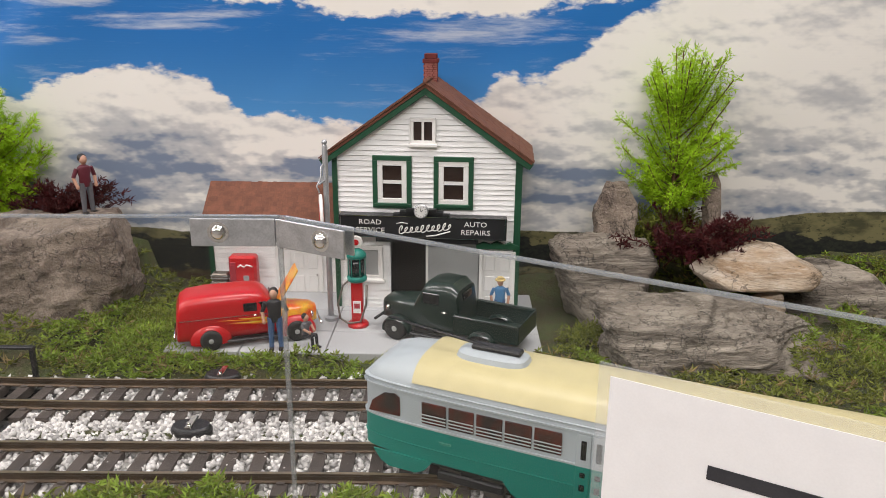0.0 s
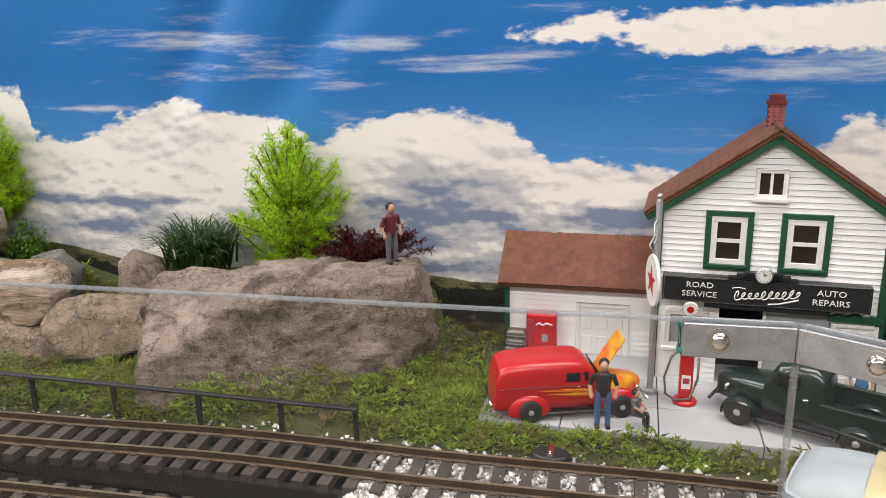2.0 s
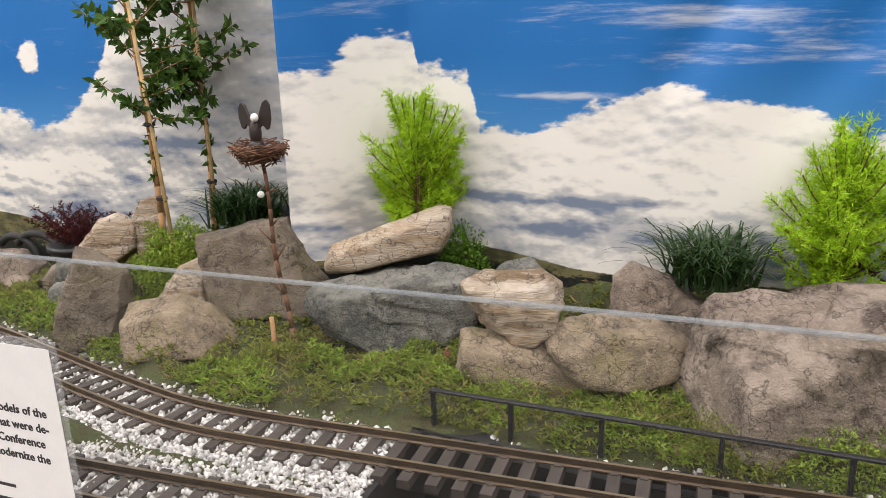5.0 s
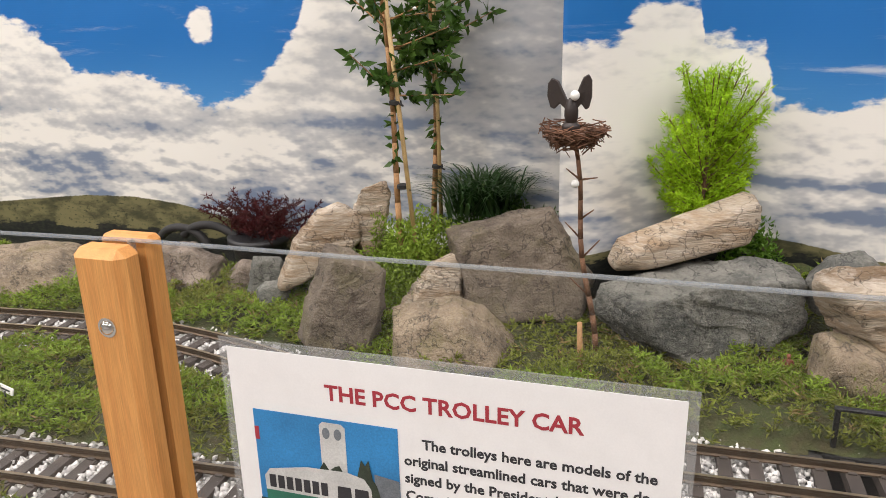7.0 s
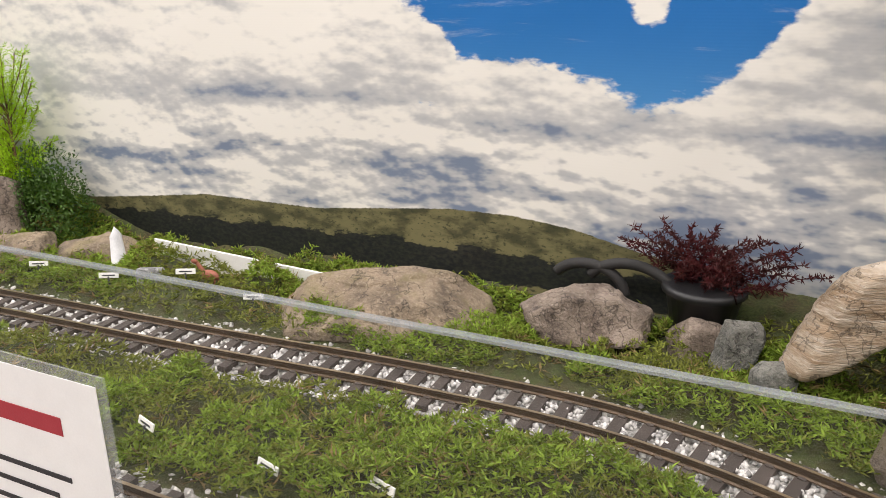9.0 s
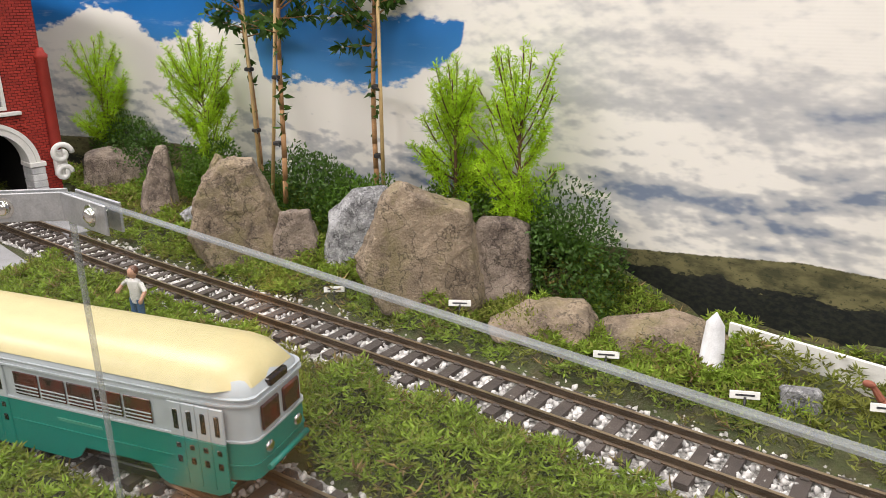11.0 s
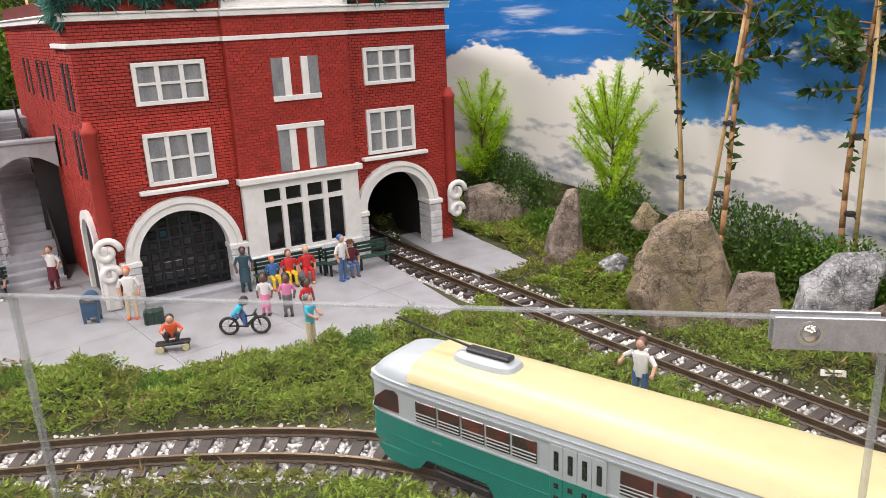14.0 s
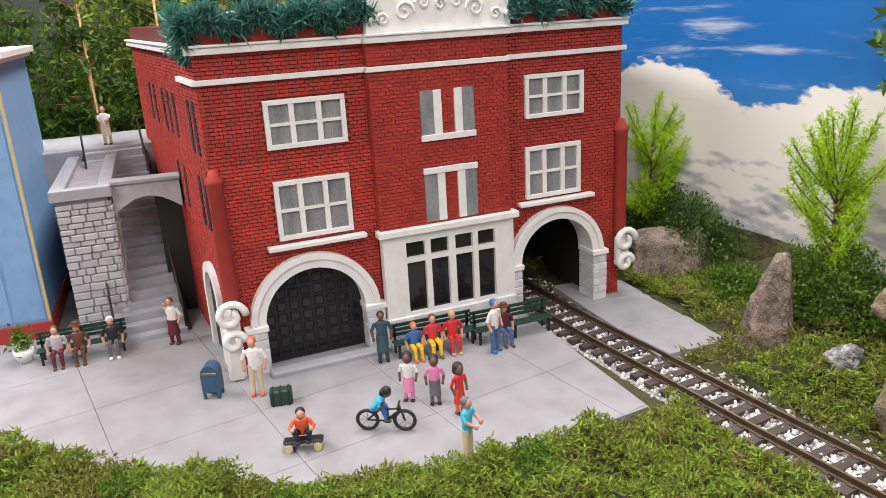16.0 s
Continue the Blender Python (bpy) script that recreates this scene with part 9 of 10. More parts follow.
for cx, cz, r0, way in ((0.25, 0.438, 0.013, 1), (0.275, 0.448, 0.010, -1), (0.32, 0.448, 0.010, 1), (0.345, 0.438, 0.013, -1), (0.2975, 0.445, 0.008, 1), (0.222, 0.43, 0.008, -1), (0.373, 0.43, 0.008, 1)):
    pts = [(cx + way * r0 * (1 - a / 9.5) * math.cos(a), -0.0145, cz + r0 * (1 - a / 9.5) * math.sin(a)) for a in np.linspace(0, 8.2, 22)]
    tube(bm, pts, 0.0022, 5)
for u in (0.207, 0.388):
    ball(bm, (u, -0.015, 0.43), 0.004, (1, 0.6, 1), 10, 7)
part("scroll_relief", bm, MAT["station_white"], station)


def station_window(u0, u1, z0, z1, cols, y, lintel=True):
    w = thing("window", "", "", Matrix.Translation((0, y, 0)))
    w.parent = station
    f = 0.006
    bm = bmesh.new()
    for q in ((u0, u1, z1 - f, z1), (u0, u1, z0, z0 + f), (u0, u0 + f, z0 + f, z1 - f), (u1 - f, u1, z0 + f, z1 - f)):
        box(bm, q[0], q[1], -0.004, 0.004, q[2], q[3], 0.0005)
    for k in range(1, cols):
        u = u0 + (u1 - u0) * k / cols
        box(bm, u - 0.0032, u + 0.0032, -0.0034, 0.004, z0 + f, z1 - f)
    zc = (z0 + z1) / 2
    for k in range(cols):
        a, b = u0 + (u1 - u0) * k / cols, u0 + (u1 - u0) * (k + 1) / cols
        box(bm, a + 0.003, b - 0.003, -0.0028, 0.004, zc - 0.0018, zc + 0.0018)
    part("frame", bm, MAT["station_white"], w)
    for k in range(cols):
        for j in (0, 1):
            bm = bmesh.new()
            a, b = u0 + (u1 - u0) * k / cols, u0 + (u1 - u0) * (k + 1) / cols
            c, d = (z0 + f, zc) if j == 0 else (zc, z1 - f)
            box(bm, a + 0.003, b - 0.003, 0.0, 0.003, c, d)
            part("pane", bm, MAT["curtain"], w)
    return w


for q in WIN:
    station_window(*q, 3, 0.0)
for u0, u1, z0, z1 in ((0.054, 0.181, 0.163, 0.169), (0.406, 0.528, 0.167, 0.173)):
    bm = bmesh.new()
    box(bm, u0, u1, -0.011, 0.004, z0, z1, 0.001)
    part("window_sill", bm, MAT["station_white"], station)
for u0, u1, z0, z1 in CEN:
    w = thing("centre_window", "", "", Matrix.Translation((0, -0.0125, 0)))
    w.parent = station
    for a, b in ((u0, 0.283), (0.318, u1)):
        bm = bmesh.new()
        box(bm, a, b, -0.0024, 0.003, z0, z1)
        part("pane", bm, MAT["curtain"], w)
    for a, b in ((0.281, 0.292), (0.31, 0.321)):
        bm = bmesh.new()
        box(bm, a, b, -0.0035, 0.003, z0, z1, 0.0005)
        part("white_bar", bm, MAT["station_white"], w)
    bm = bmesh.new()
    zz = z0 if z0 > 0.25 else z1 - 0.005
    box(bm, u0 - 0.001, u1 + 0.001, -0.005, 0.003, zz - 0.003, zz + 0.005, 0.0006)
    part("lintel", bm, MAT["station_white"], w)
# portal
po = thing("portal", "", "", Matrix.Translation((0, -0.0135, 0)))
po.parent = station
bm = bmesh.new()
cols = ((0.231, 0.258), (0.266, 0.292), (0.302, 0.328), (0.336, 0.362))
wall_with_holes(bm, 0.199, 0.391, 0.004, 0.166, [(a, b, 0.126, 0.147) for a, b in cols] + [(a, b, 0.048, 0.119) for a, b in cols], -0.001, 0.012)
part("surround", bm, MAT["station_white"], po)
bm = bmesh.new()
box(bm, 0.193, 0.397, -0.009, 0.01, 0.159, 0.168, 0.001)
part("lintel", bm, MAT["station_white"], po)
bm = bmesh.new()
box(bm, 0.197, 0.393, -0.005, 0.01, 0.004, 0.044, 0.001)
part("plinth", bm, MAT["stone_white"], po)
for a, b in cols:
    for c, d in ((0.126, 0.147), (0.048, 0.119)):
        bm = bmesh.new()
        box(bm, a - 0.001, b + 0.001, 0.005, 0.008, c - 0.001, d + 0.001)
        part("pane", bm, MAT["dark_glass"], po)
bm = bmesh.new()
box(bm, 0.035, 0.195, -0.034, -0.0145, 0.004, 0.0125, 0.0012)
part("door_step", bm, MAT["grey_step"], station, "low grey step before the black door")
# arches with stone piers
for (c, r, s), ro in zip(ARCH, (0.0855, 0.0775)):
    a = thing("arch", "", "")
    a.parent = station
    o, i = arch_outline(c, ro, s, s, 22), arch_outline(c, r, s, s, 22)
    bm = bmesh.new()
    for k in range(1, len(o) - 2):
        extrude_outline(bm, [i[k], o[k], o[k + 1], i[k + 1]], 0.04, Matrix.Translation((0, -0.0085, 0)))
        extrude_outline(bm, [((i[k][0] * 0.4 + o[k][0] * 0.6), (i[k][1] * 0.4 + o[k][1] * 0.6)), o[k], o[k + 1], ((i[k + 1][0] * 0.4 + o[k + 1][0] * 0.6), (i[k + 1][1] * 0.4 + o[k + 1][1] * 0.6))], 0.004, Matrix.Translation((0, -0.0115, 0)))
    part("arch_ring", bm, MAT["station_white"], a)
    for sd in (-1, 1):
        u0, u1 = sorted((c + sd * r, c + sd * (ro + 0.006)))
        bm = bmesh.new()
        box(bm, u0 - 0.002, u1 + 0.002, -0.013, 0.03, s - 0.006, s + 0.002, 0.001)
        part("impost", bm, MAT["station_white"], a)
        z = 0.004
        while z < s - 0.008:
            bm = bmesh.new()
            box(bm, u0, u1, -0.0105 - 0.001 * ((z * 1000) % 2 > 1), 0.03, z, min(z + 0.0115, s - 0.006), 0.0012)
            part("stone", bm, MAT["stone_white"], a)
            z += 0.0118
c, r, s = ARCH[0]
dr = thing("arched_door", "", "")
dr.parent = station
bm = bmesh.new()
extrude_outline(bm, arch_outline(c, r + 0.001, 0.004, s), 0.004, Matrix.Translation((0, 0.014, 0)))
part("leaf", bm, MAT["black_door"], dr)
for i in range(8):
    for j in range(8):
        u, z = c - r + 0.0165 * (i + 0.5), 0.010 + 0.0165 * j
        if (z + 0.013 < s or math.hypot(abs(u - c) + 0.006, z + 0.013 - s) < r):
            bm = bmesh.new()
            box(bm, u - 0.0062, u + 0.0062, 0.0115, 0.0145, z, z + 0.0125, 0.0012)
            part("panel", bm, MAT["dark_glass"], dr)
# scroll brackets at the outer arch feet
for u in (-0.004, SW - 0.002):
    bm = bmesh.new()
    for cz, rr0 in ((0.094, 0.019), (0.06, 0.014)):
        pts = [(u + rr0 * (1 - q / 10) * math.cos(q), -0.02, cz + rr0 * (1 - q / 10) * math.sin(q)) for q in np.linspace(0, 7.5, 20)]
        tube(bm, pts, 0.0048, 8)
    part("scroll_bracket", bm, MAT["station_white"], station)
    bm = bmesh.new()
    box(bm, u - 0.011, u + 0.011, -0.017, -0.003, 0.004 if u < 0.1 else 0.052, 0.1, 0.004)
    part("bracket_block", bm, MAT["station_white"], station)
# garland along the parapet
r = np.random.RandomState(12)
gar = thing("garland", "blue-green needle garland draped along the station parapet", "garland", ST)


def swag(name, points, seed):
    """A needle rope along a line of points."""
    r = np.random.RandomState(seed)
    pts = np.repeat(np.array(points), 15, axis=0)
    c = pts + r.normal(size=pts.shape) * 0.0035
    ob = new(name, leaf_mesh(name, c, r.normal(size=pts.shape) * np.array((0.8, 1, 1)), r.uniform(0.012, 0.023, len(c)), 0.0017, MAT["garland"], seed))
    ob.parent = gar
    return ob


for nm, a0, a1 in (("left_swag", 0.0, 0.36), ("right_swag", 0.68, 1.0)):
    swag(nm, [(q * SW, -0.006, 0.44 + 0.007 * math.sin(q * 62)) for q in np.linspace(a0, a1, int(900 * (a1 - a0)))], 12)
swag("corner_swag", [(-0.012 + 0.03 * q * (1 - q), -0.008 + 0.1 * q, 0.445 - 0.055 * math.sin(math.pi * min(1, q * 1.2)) * (1 - q)) for q in np.linspace(0, 1, 150)], 13)

# ---- plaza ----
pz = thing("plaza", "pale grey paved plaza with fine joints before the station", "pavement", kind="structure")
ux, uy = Vector((0.9991, 0.0416)), Vector((-0.0416, 0.9991))


def clip_poly(poly, n, d):
    out = []
    for a, b in zip(poly, poly[1:] + poly[:1]):
        da, db = a[0] * n[0] + a[1] * n[1] - d, b[0] * n[0] + b[1] * n[1] - d
        if da <= 0:
            out.append(a)
        if da * db < 0:
            k = da / (da - db)
            out.append((a[0] + (b[0] - a[0]) * k, a[1] + (b[1] - a[1]) * k))
    return out


edge_poly = [(-4.0, 0.6), (-3.235, 0.602), (-3.215, 0.454), (-3.225, 0.324), (-3.26, 0.209), (-3.355, 0.057), (-3.45, -0.063), (-3.6, -0.34), (-4.0, -0.34)]
for i in range(-5, 3):
    for j in range(-4, 4):
        n = Vector((math.cos(radians(12)), math.sin(radians(12))))
        t = Vector((-n.y, n.x))
        o = Vector((-3.42, 0.2))
        poly = edge_poly
        for v, d in ((n, n.dot(o) + 0.13 * (i + 1) - 0.0003), (-n, -(n.dot(o) + 0.13 * i + 0.0003)), (t, t.dot(o) + 0.16 * (j + 1) - 0.0003), (-t, -(t.dot(o) + 0.16 * j + 0.0003))):
            poly = clip_poly(poly, v, d)
            if len(poly) < 3:
                break
        if len(poly) < 3:
            continue
        bm = bmesh.new()
        lo = [bm.verts.new((p[0], p[1], -0.01)) for p in poly]
        hi = [bm.verts.new((p[0], p[1], 0.006)) for p in poly]
        bm.faces.new(hi)
        bm.faces.new(lo[::-1])
        for k in range(len(poly)):
            q = (k + 1) % len(poly)
            bm.faces.new((lo[k], lo[q], hi[q], hi[k]))
        bmesh.ops.recalc_face_normals(bm, faces=bm.faces[:])
        part("paving_slab", bm, MAT["plaza"], pz)
bm = bmesh.new()
for k in range(3):
    box(bm, -3.62 + 0.095 * k, -3.526 + 0.095 * k, 0.69, 0.8, -0.01, 0.005, 0.001)
solid("platform_slab", bm, MAT["plaza"], "pale concrete platform slab beside the track", "pavement", "", "structure")

# ---- stairs, stone tower, blue building ----
stair = thing("stairs", "grey painted stairs with black railing rising beside the station", "stairs")
a, b = Vector((-3.7, 0.088)), Vector((-4.05, 0.061))
d = (b - a).normalized()
sm = Matrix.Translation((a.x, a.y, 0)) @ Matrix.Rotation(math.atan2(d.y, d.x), 4, "Z")
N = 20
for k in range(N):
    bm = bmesh.new()
    x = 0.0178 * k
    box(bm, x, x + 0.0188, -0.046, 0.052, 0.0, 0.014 + 0.0115 * k, 0.0008, sm)
    part("step", bm, MAT["grey_step"], stair)
bm = bmesh.new()
box(bm, 0.356, 0.55, -0.1, 0.2, 0.0, 0.238, 0.001, sm)
part("landing", bm, MAT["grey_step"], stair)
for yy in (-0.044, 0.05):
    bm = bmesh.new()
    for k in range(0, N, 2):
        x, z = 0.0178 * k + 0.007, 0.014 + 0.0115 * k
        rod(bm, sm @ Vector((x, yy, z)), sm @ Vector((x, yy, z + 0.036)), 0.0012, 0.0012, 6)
    rod(bm, sm @ Vector((0, yy, 0.05)), sm @ Vector((0.356, yy, 0.05 + 0.23)), 0.0018, 0.0018, 6)
    rod(bm, sm @ Vector((0, yy, 0.03)), sm @ Vector((0.356, yy, 0.03 + 0.23)), 0.0011, 0.0011, 6)
    part("railing", bm, MAT["black_paint"], stair)
bm = bmesh.new()
extrude_outline(bm, [(0.0, 0.0), (0.356, 0.0), (0.356, 0.2), (0.2, 0.11)], 0.006, sm @ Matrix.Translation((0, -0.0525, 0)))
part("side_wall", bm, MAT["black_paint"], stair)
# black box added to stand for the dark void between stairs and station
bm = bmesh.new()
box(bm, -3.86, -3.80, 0.118, 0.156, 0.0, 0.195)
part("back_panel", bm, MAT["black_paint"], stair)

tower = thing("stone_tower", "white painted block stone tower with a planter on top", "tower", pose(-3.752, -0.012, 0, 0, 0, 90))
# local x along the front, local y back
TW, TL = 0.07, 0.32
bm = bmesh.new()
box(bm, 0.002, TW - 0.002, 0.002, TL, 0.0, 0.212)
part("core", bm, MAT["grey_step"], tower)
r = random.Random(6)
z = 0.002
while z < 0.205:
    hgt = min(r.uniform(0.008, 0.0125), 0.212 - z)
    for at, ln in ((Matrix(), TW), (Matrix.Translation((TW, 0, 0)) @ Matrix.Rotation(radians(90), 4, "Z"), 0.12)):
        x = 0.0
        while x < ln - 0.004:
            w = min(r.uniform(0.01, 0.026), ln - x)
            bm = bmesh.new()
            box(bm, x, x + w - 0.001, -r.uniform(0.0012, 0.0036), 0.0025, z, z + hgt - 0.001, 0.0011, at)
            part("stone", bm, MAT["tower_stone"], tower)
            x += w
    z += hgt
for q in ((-0.005, TW + 0.005, -0.006, 0.012), (-0.005, TW + 0.005, TL - 0.012, TL), (-0.005, 0.014, 0.012, TL - 0.012), (TW - 0.014, TW + 0.005, 0.012, TL - 0.012)):
    bm = bmesh.new()
    box(bm, *q, 0.212, 0.228, 0.001)
    part("planter_rim", bm, MAT["grey_step"], tower)
bm = bmesh.new()
box(bm, 0.014, TW - 0.014, 0.012, TL - 0.012, 0.208, 0.2195)
part("planter_bed", bm, MAT["plaza"], tower)

bridge = thing("stone_bridge", "small white stone arch bridge between tower and station", "bridge")
A, B = Vector((-3.765, 0.062)), Vector((-3.76, 0.155))
d = (B - A).normalized()
L = (B - A).length
bmx = Matrix.Translation((A.x, A.y, 0)) @ Matrix.Rotation(math.atan2(d.y, d.x), 4, "Z")
bm = bmesh.new()
pts = [(0, 0.2235)] + [(0, 0.182)] + [(L * t, 0.182 + 0.022 * math.sin(math.pi * (0.5 - abs(t - 0.5)))) for t in (0.15, 0.3, 0.5, 0.7, 0.85)] + [(L, 0.182), (L, 0.2235)]
extrude_outline(bm, pts, 0.02, bmx)
part("span", bm, MAT["tower_stone"], bridge)
bm = bmesh.new()
box(bm, -0.002, L + 0.002, -0.004, 0.024, 0.2235, 0.2295, 0.001, bmx)
part("coping", bm, MAT["grey_step"], bridge)

blue = thing("blue_building", "pale blue building with white cornice and brick base", "building", pose(-3.79, -0.055, 0, 0, 0, 0))
bm = bmesh.new()
box(bm, -0.3, 0.0, -0.32, 0.0, 0.03, 0.4)
part("wall", bm, MAT["blue_wall"], blue)
bm = bmesh.new()
box(bm, -0.3, 0.004, -0.32, 0.004, 0.0, 0.03, 0.001)
part("base", bm, MAT["brick_flat"], blue)
bm = bmesh.new()
box(bm, -0.302, 0.010, -0.322, 0.010, 0.4, 0.406, 0.001)
box(bm, -0.302, 0.016, -0.322, 0.016, 0.406, 0.416, 0.001)
part("cornice", bm, MAT["station_white"], blue)
bm = bmesh.new()
box(bm, -0.002, 0.0025, -0.002, 0.0025, 0.03, 0.4, 0.0006)
part("corner_board", bm, MAT["cream"], blue)
for k in range(7):
    bm = bmesh.new()
    box(bm, 0.0, 0.0018, -0.045 - 0.044 * k, -0.0045 - 0.044 * k, 0.034, 0.397, 0.0006)
    part("panel", bm, MAT["blue_wall"], blue)
fp = thing("flower_pot", "white flower pot with a small green plant", "pot", pose(-3.706, -0.082, 0.006))
bm = bmesh.new()
lathe(bm, (0, 0, 0), [(0.008, 0), (0.0125, 0.01), (0.0135, 0.018), (0.011, 0.018)], 16)
part("pot", bm, MAT["station_white"], fp)
r = np.random.RandomState(2)
c = r.normal(size=(160, 3)) * np.array((0.006, 0.006, 0.009)) + np.array((0, 0, 0.03))
ob = new("plant", leaf_mesh("plant", c, r.normal(size=(160, 3)) + np.array((0, 0, 0.6)), 0.009, 0.004, MAT["ivy"], 3))
ob.parent = fp

# ---- trees and hedge behind the station ----
for k, (x, y, h) in enumerate(((-4.3, 0.02, 0.62), (-4.33, 0.16, 0.66), (-4.3, -0.12, 0.62), (-4.36, 0.3, 0.6))):
    young_tree(x, y, 0.0, (0.02 * (-1) ** k, 0.01), h, 0.35, 60 + k, MAT["leaf"], MAT["tan_bark"], MAT["rubber"], (0.02, 0.01), "tall slender tree with tan trunk in a dense grove", spread=0.11, leaves=1800)
for k, (x, y, z, sx, sy, sz) in enumerate(((-4.5, 0.05, 0.0, 0.24, 0.5, 0.34), (-4.5, 0.42, 0.0, 0.24, 0.4, 0.4), (-4.5, -0.2, 0.0, 0.24, 0.4, 0.55), (-4.56, 0.2, 0.2, 0.2, 0.6, 0.42))):
    leafy_clump("hedge", x, y, z, (sx, sy, sz), 80 + k, MAT["moss_bright" if k % 2 else "ivy"], "dense green foliage behind the stone stairs and landing", "hedge", 7000, 0.02, 0.009, "background foliage")
bm = bmesh.new()
box(bm, -4.72, -4.7, -0.6, 1.2, -0.1, 0.9)
solid("wall_back", bm, M("dark_hall_wall", (0.05, 0.06, 0.05), 0.8), "dark wall behind the grove", "wall", "", "structure")


# ---- plaza things ----
def bench(x, y, turn, length=0.115):
    b = thing("park_bench", "dark green slatted park bench on the plaza", "bench", pose(x, y, 0.006, 0, 0, turn), "park benches")
    for k in range(3):
        bm = bmesh.new()
        box(bm, -length / 2, length / 2, -0.013 + 0.0065 * k, -0.0085 + 0.0065 * k, 0.0185, 0.0203, 0.0003)
        part("seat_slat", bm, MAT["bench_green"], b)
    for k in range(3):
        bm = bmesh.new()
        box(bm, -length / 2, length / 2, 0.0075 + 0.0008 * k, 0.0092 + 0.0008 * k, 0.024 + 0.0062 * k, 0.0288 + 0.0062 * k, 0.0003)
        part("back_slat", bm, MAT["bench_green"], b)
    for x2 in (-length / 2 + 0.006, 0, length / 2 - 0.006):
        bm = bmesh.new()
        box(bm, x2 - 0.0016, x2 + 0.0016, -0.0125, -0.0095, 0, 0.0185)
        box(bm, x2 - 0.0016, x2 + 0.0016, 0.0075, 0.0105, 0, 0.041)
        box(bm, x2 - 0.0016, x2 + 0.0016, -0.0125, 0.0105, 0.0165, 0.0185)
        part("leg_frame", bm, MAT["black_paint"], b)
    return b


bench(-3.488, 0.44, 90)
bench(-3.478, 0.55, 90)
bench(-3.69, -0.005, 90)
mb = thing("mailbox", "blue street mailbox with rounded top on the plaza", "mailbox", pose(-3.484, 0.153, 0.006, 0, 0, 70))
bm = bmesh.new()
extrude_outline(bm, [(-0.0105, 0.009), (0.0105, 0.009), (0.0105, 0.032)] + [(0.0105 * math.cos(q), 0.032 + 0.0115 * math.sin(q)) for q in np.linspace(0.2, 2.94, 10)] + [(-0.0105, 0.032)], 0.019, Matrix.Translation((0, -0.0095, 0)))
part("body", bm, MAT["mail_blue"], mb)
bm = bmesh.new()
box(bm, -0.009, 0.009, -0.0108, -0.0094, 0.031, 0.035, 0.0005)
part("flap", bm, MAT["steel"], mb)
for x in (-0.0085, 0.0085):
    for y in (-0.0075, 0.0075):
        bm = bmesh.new()
        box(bm, x - 0.0016, x + 0.0016, y - 0.0016, y + 0.0016, 0, 0.0095)
        part("leg", bm, MAT["mail_blue"], mb)
cs_ = thing("travel_case", "dark green ribbed travel case standing on the plaza", "suitcase", pose(-3.428, 0.226, 0.006, 0, 0, 80))
bm = bmesh.new()
box(bm, -0.013, 0.013, -0.0075, 0.0075, 0.0, 0.019, 0.0015)
part("body", bm, MAT["bench_green"], cs_)
bm = bmesh.new()
for x in (-0.009, 0, 0.009):
    box(bm, x - 0.001, x + 0.001, -0.0082, 0.0082, -0.0002, 0.0196)
part("strap", bm, MAT["black_paint"], cs_)
F = figurine
Z = 0.006
V = MAT
F(-3.462, 0.203, Z, 75, V["c_white"], V["c_beige"], V["skin"], V["c_orange"], "painted model man with red beard and white clothes", height=0.078)
F(-3.48, 0.367, Z, 80, V["c_teal"], V["c_teal"], V["skin_dark"], V["hair"], "painted model woman in long dark green dress", height=0.072, skirt=V["c_teal"])
F(-3.367, 0.365, Z, 60, V["c_white"], V["c_pink"], V["skin_dark"], V["hair"], "painted model girl in white top and pink skirt", height=0.06, head=1.42, skirt=V["c_pink"])
F(-3.346, 0.39, Z, 70, V["c_pink"], V["c_grey"], V["skin_dark"], V["hair"], "painted model girl in pink jacket and grey skirt", height=0.06, head=1.42, skirt=V["c_grey"])
F(-3.315, 0.408, Z, 110, V["c_red"], V["c_orange"], V["skin_dark"], V["hair"], "painted model girl in red patterned dress", height=0.06, head=1.42, skirt=V["c_red"])
F(-3.223, 0.38, Z, 130, V["c_sky"], V["c_beige"], V["skin"], V["c_grey"], "painted model boy walking in light blue shirt and beige shorts", height=0.074, arms="front")
F(-3.474, 0.408, Z, 92, V["c_blue"], V["c_yellow"], V["skin"], V["c_orange"], "painted seated model figure in blue and yellow", sit=True, height=0.066)
F(-3.474, 0.434, Z, 88, V["c_red"], V["c_yellow"], V["skin"], V["c_brown"], "painted seated model woman in red coat", sit=True)
F(-3.474, 0.462, Z, 84, V["c_red"], V["c_red"], V["skin"], V["blond"], "painted seated model woman in red dress", sit=True)
F(-3.464, 0.532, Z, 85, V["c_maroon"], V["c_jeans"], V["skin"], V["c_brown"], "painted seated model man in maroon shirt and jeans", sit=True, tall_hat=MAT["c_brown"])
F(-3.44, 0.508, Z, 120, V["c_white"], V["c_jeans"], V["skin"], V["c_blue"], "painted model man in blue denim overalls and cap", height=0.076)
F(-3.67, 0.115, Z, 60, V["c_white"], V["c_maroon"], V["skin"], V["c_brown"], "painted model woman in maroon skirt with raised arm", height=0.072, arms="up", skirt=V["c_maroon"])
F(-3.676, -0.035, Z, 90, V["c_lilac"], V["c_maroon"], V["skin"], V["c_brown"], "painted seated model woman in beige and red", sit=True)
F(-3.676, -0.008, Z, 90, V["c_brown"], V["c_brown"], V["skin"], V["c_brown"], "painted seated model man in brown suit and hat", sit=True, tall_hat=MAT["c_brown"])
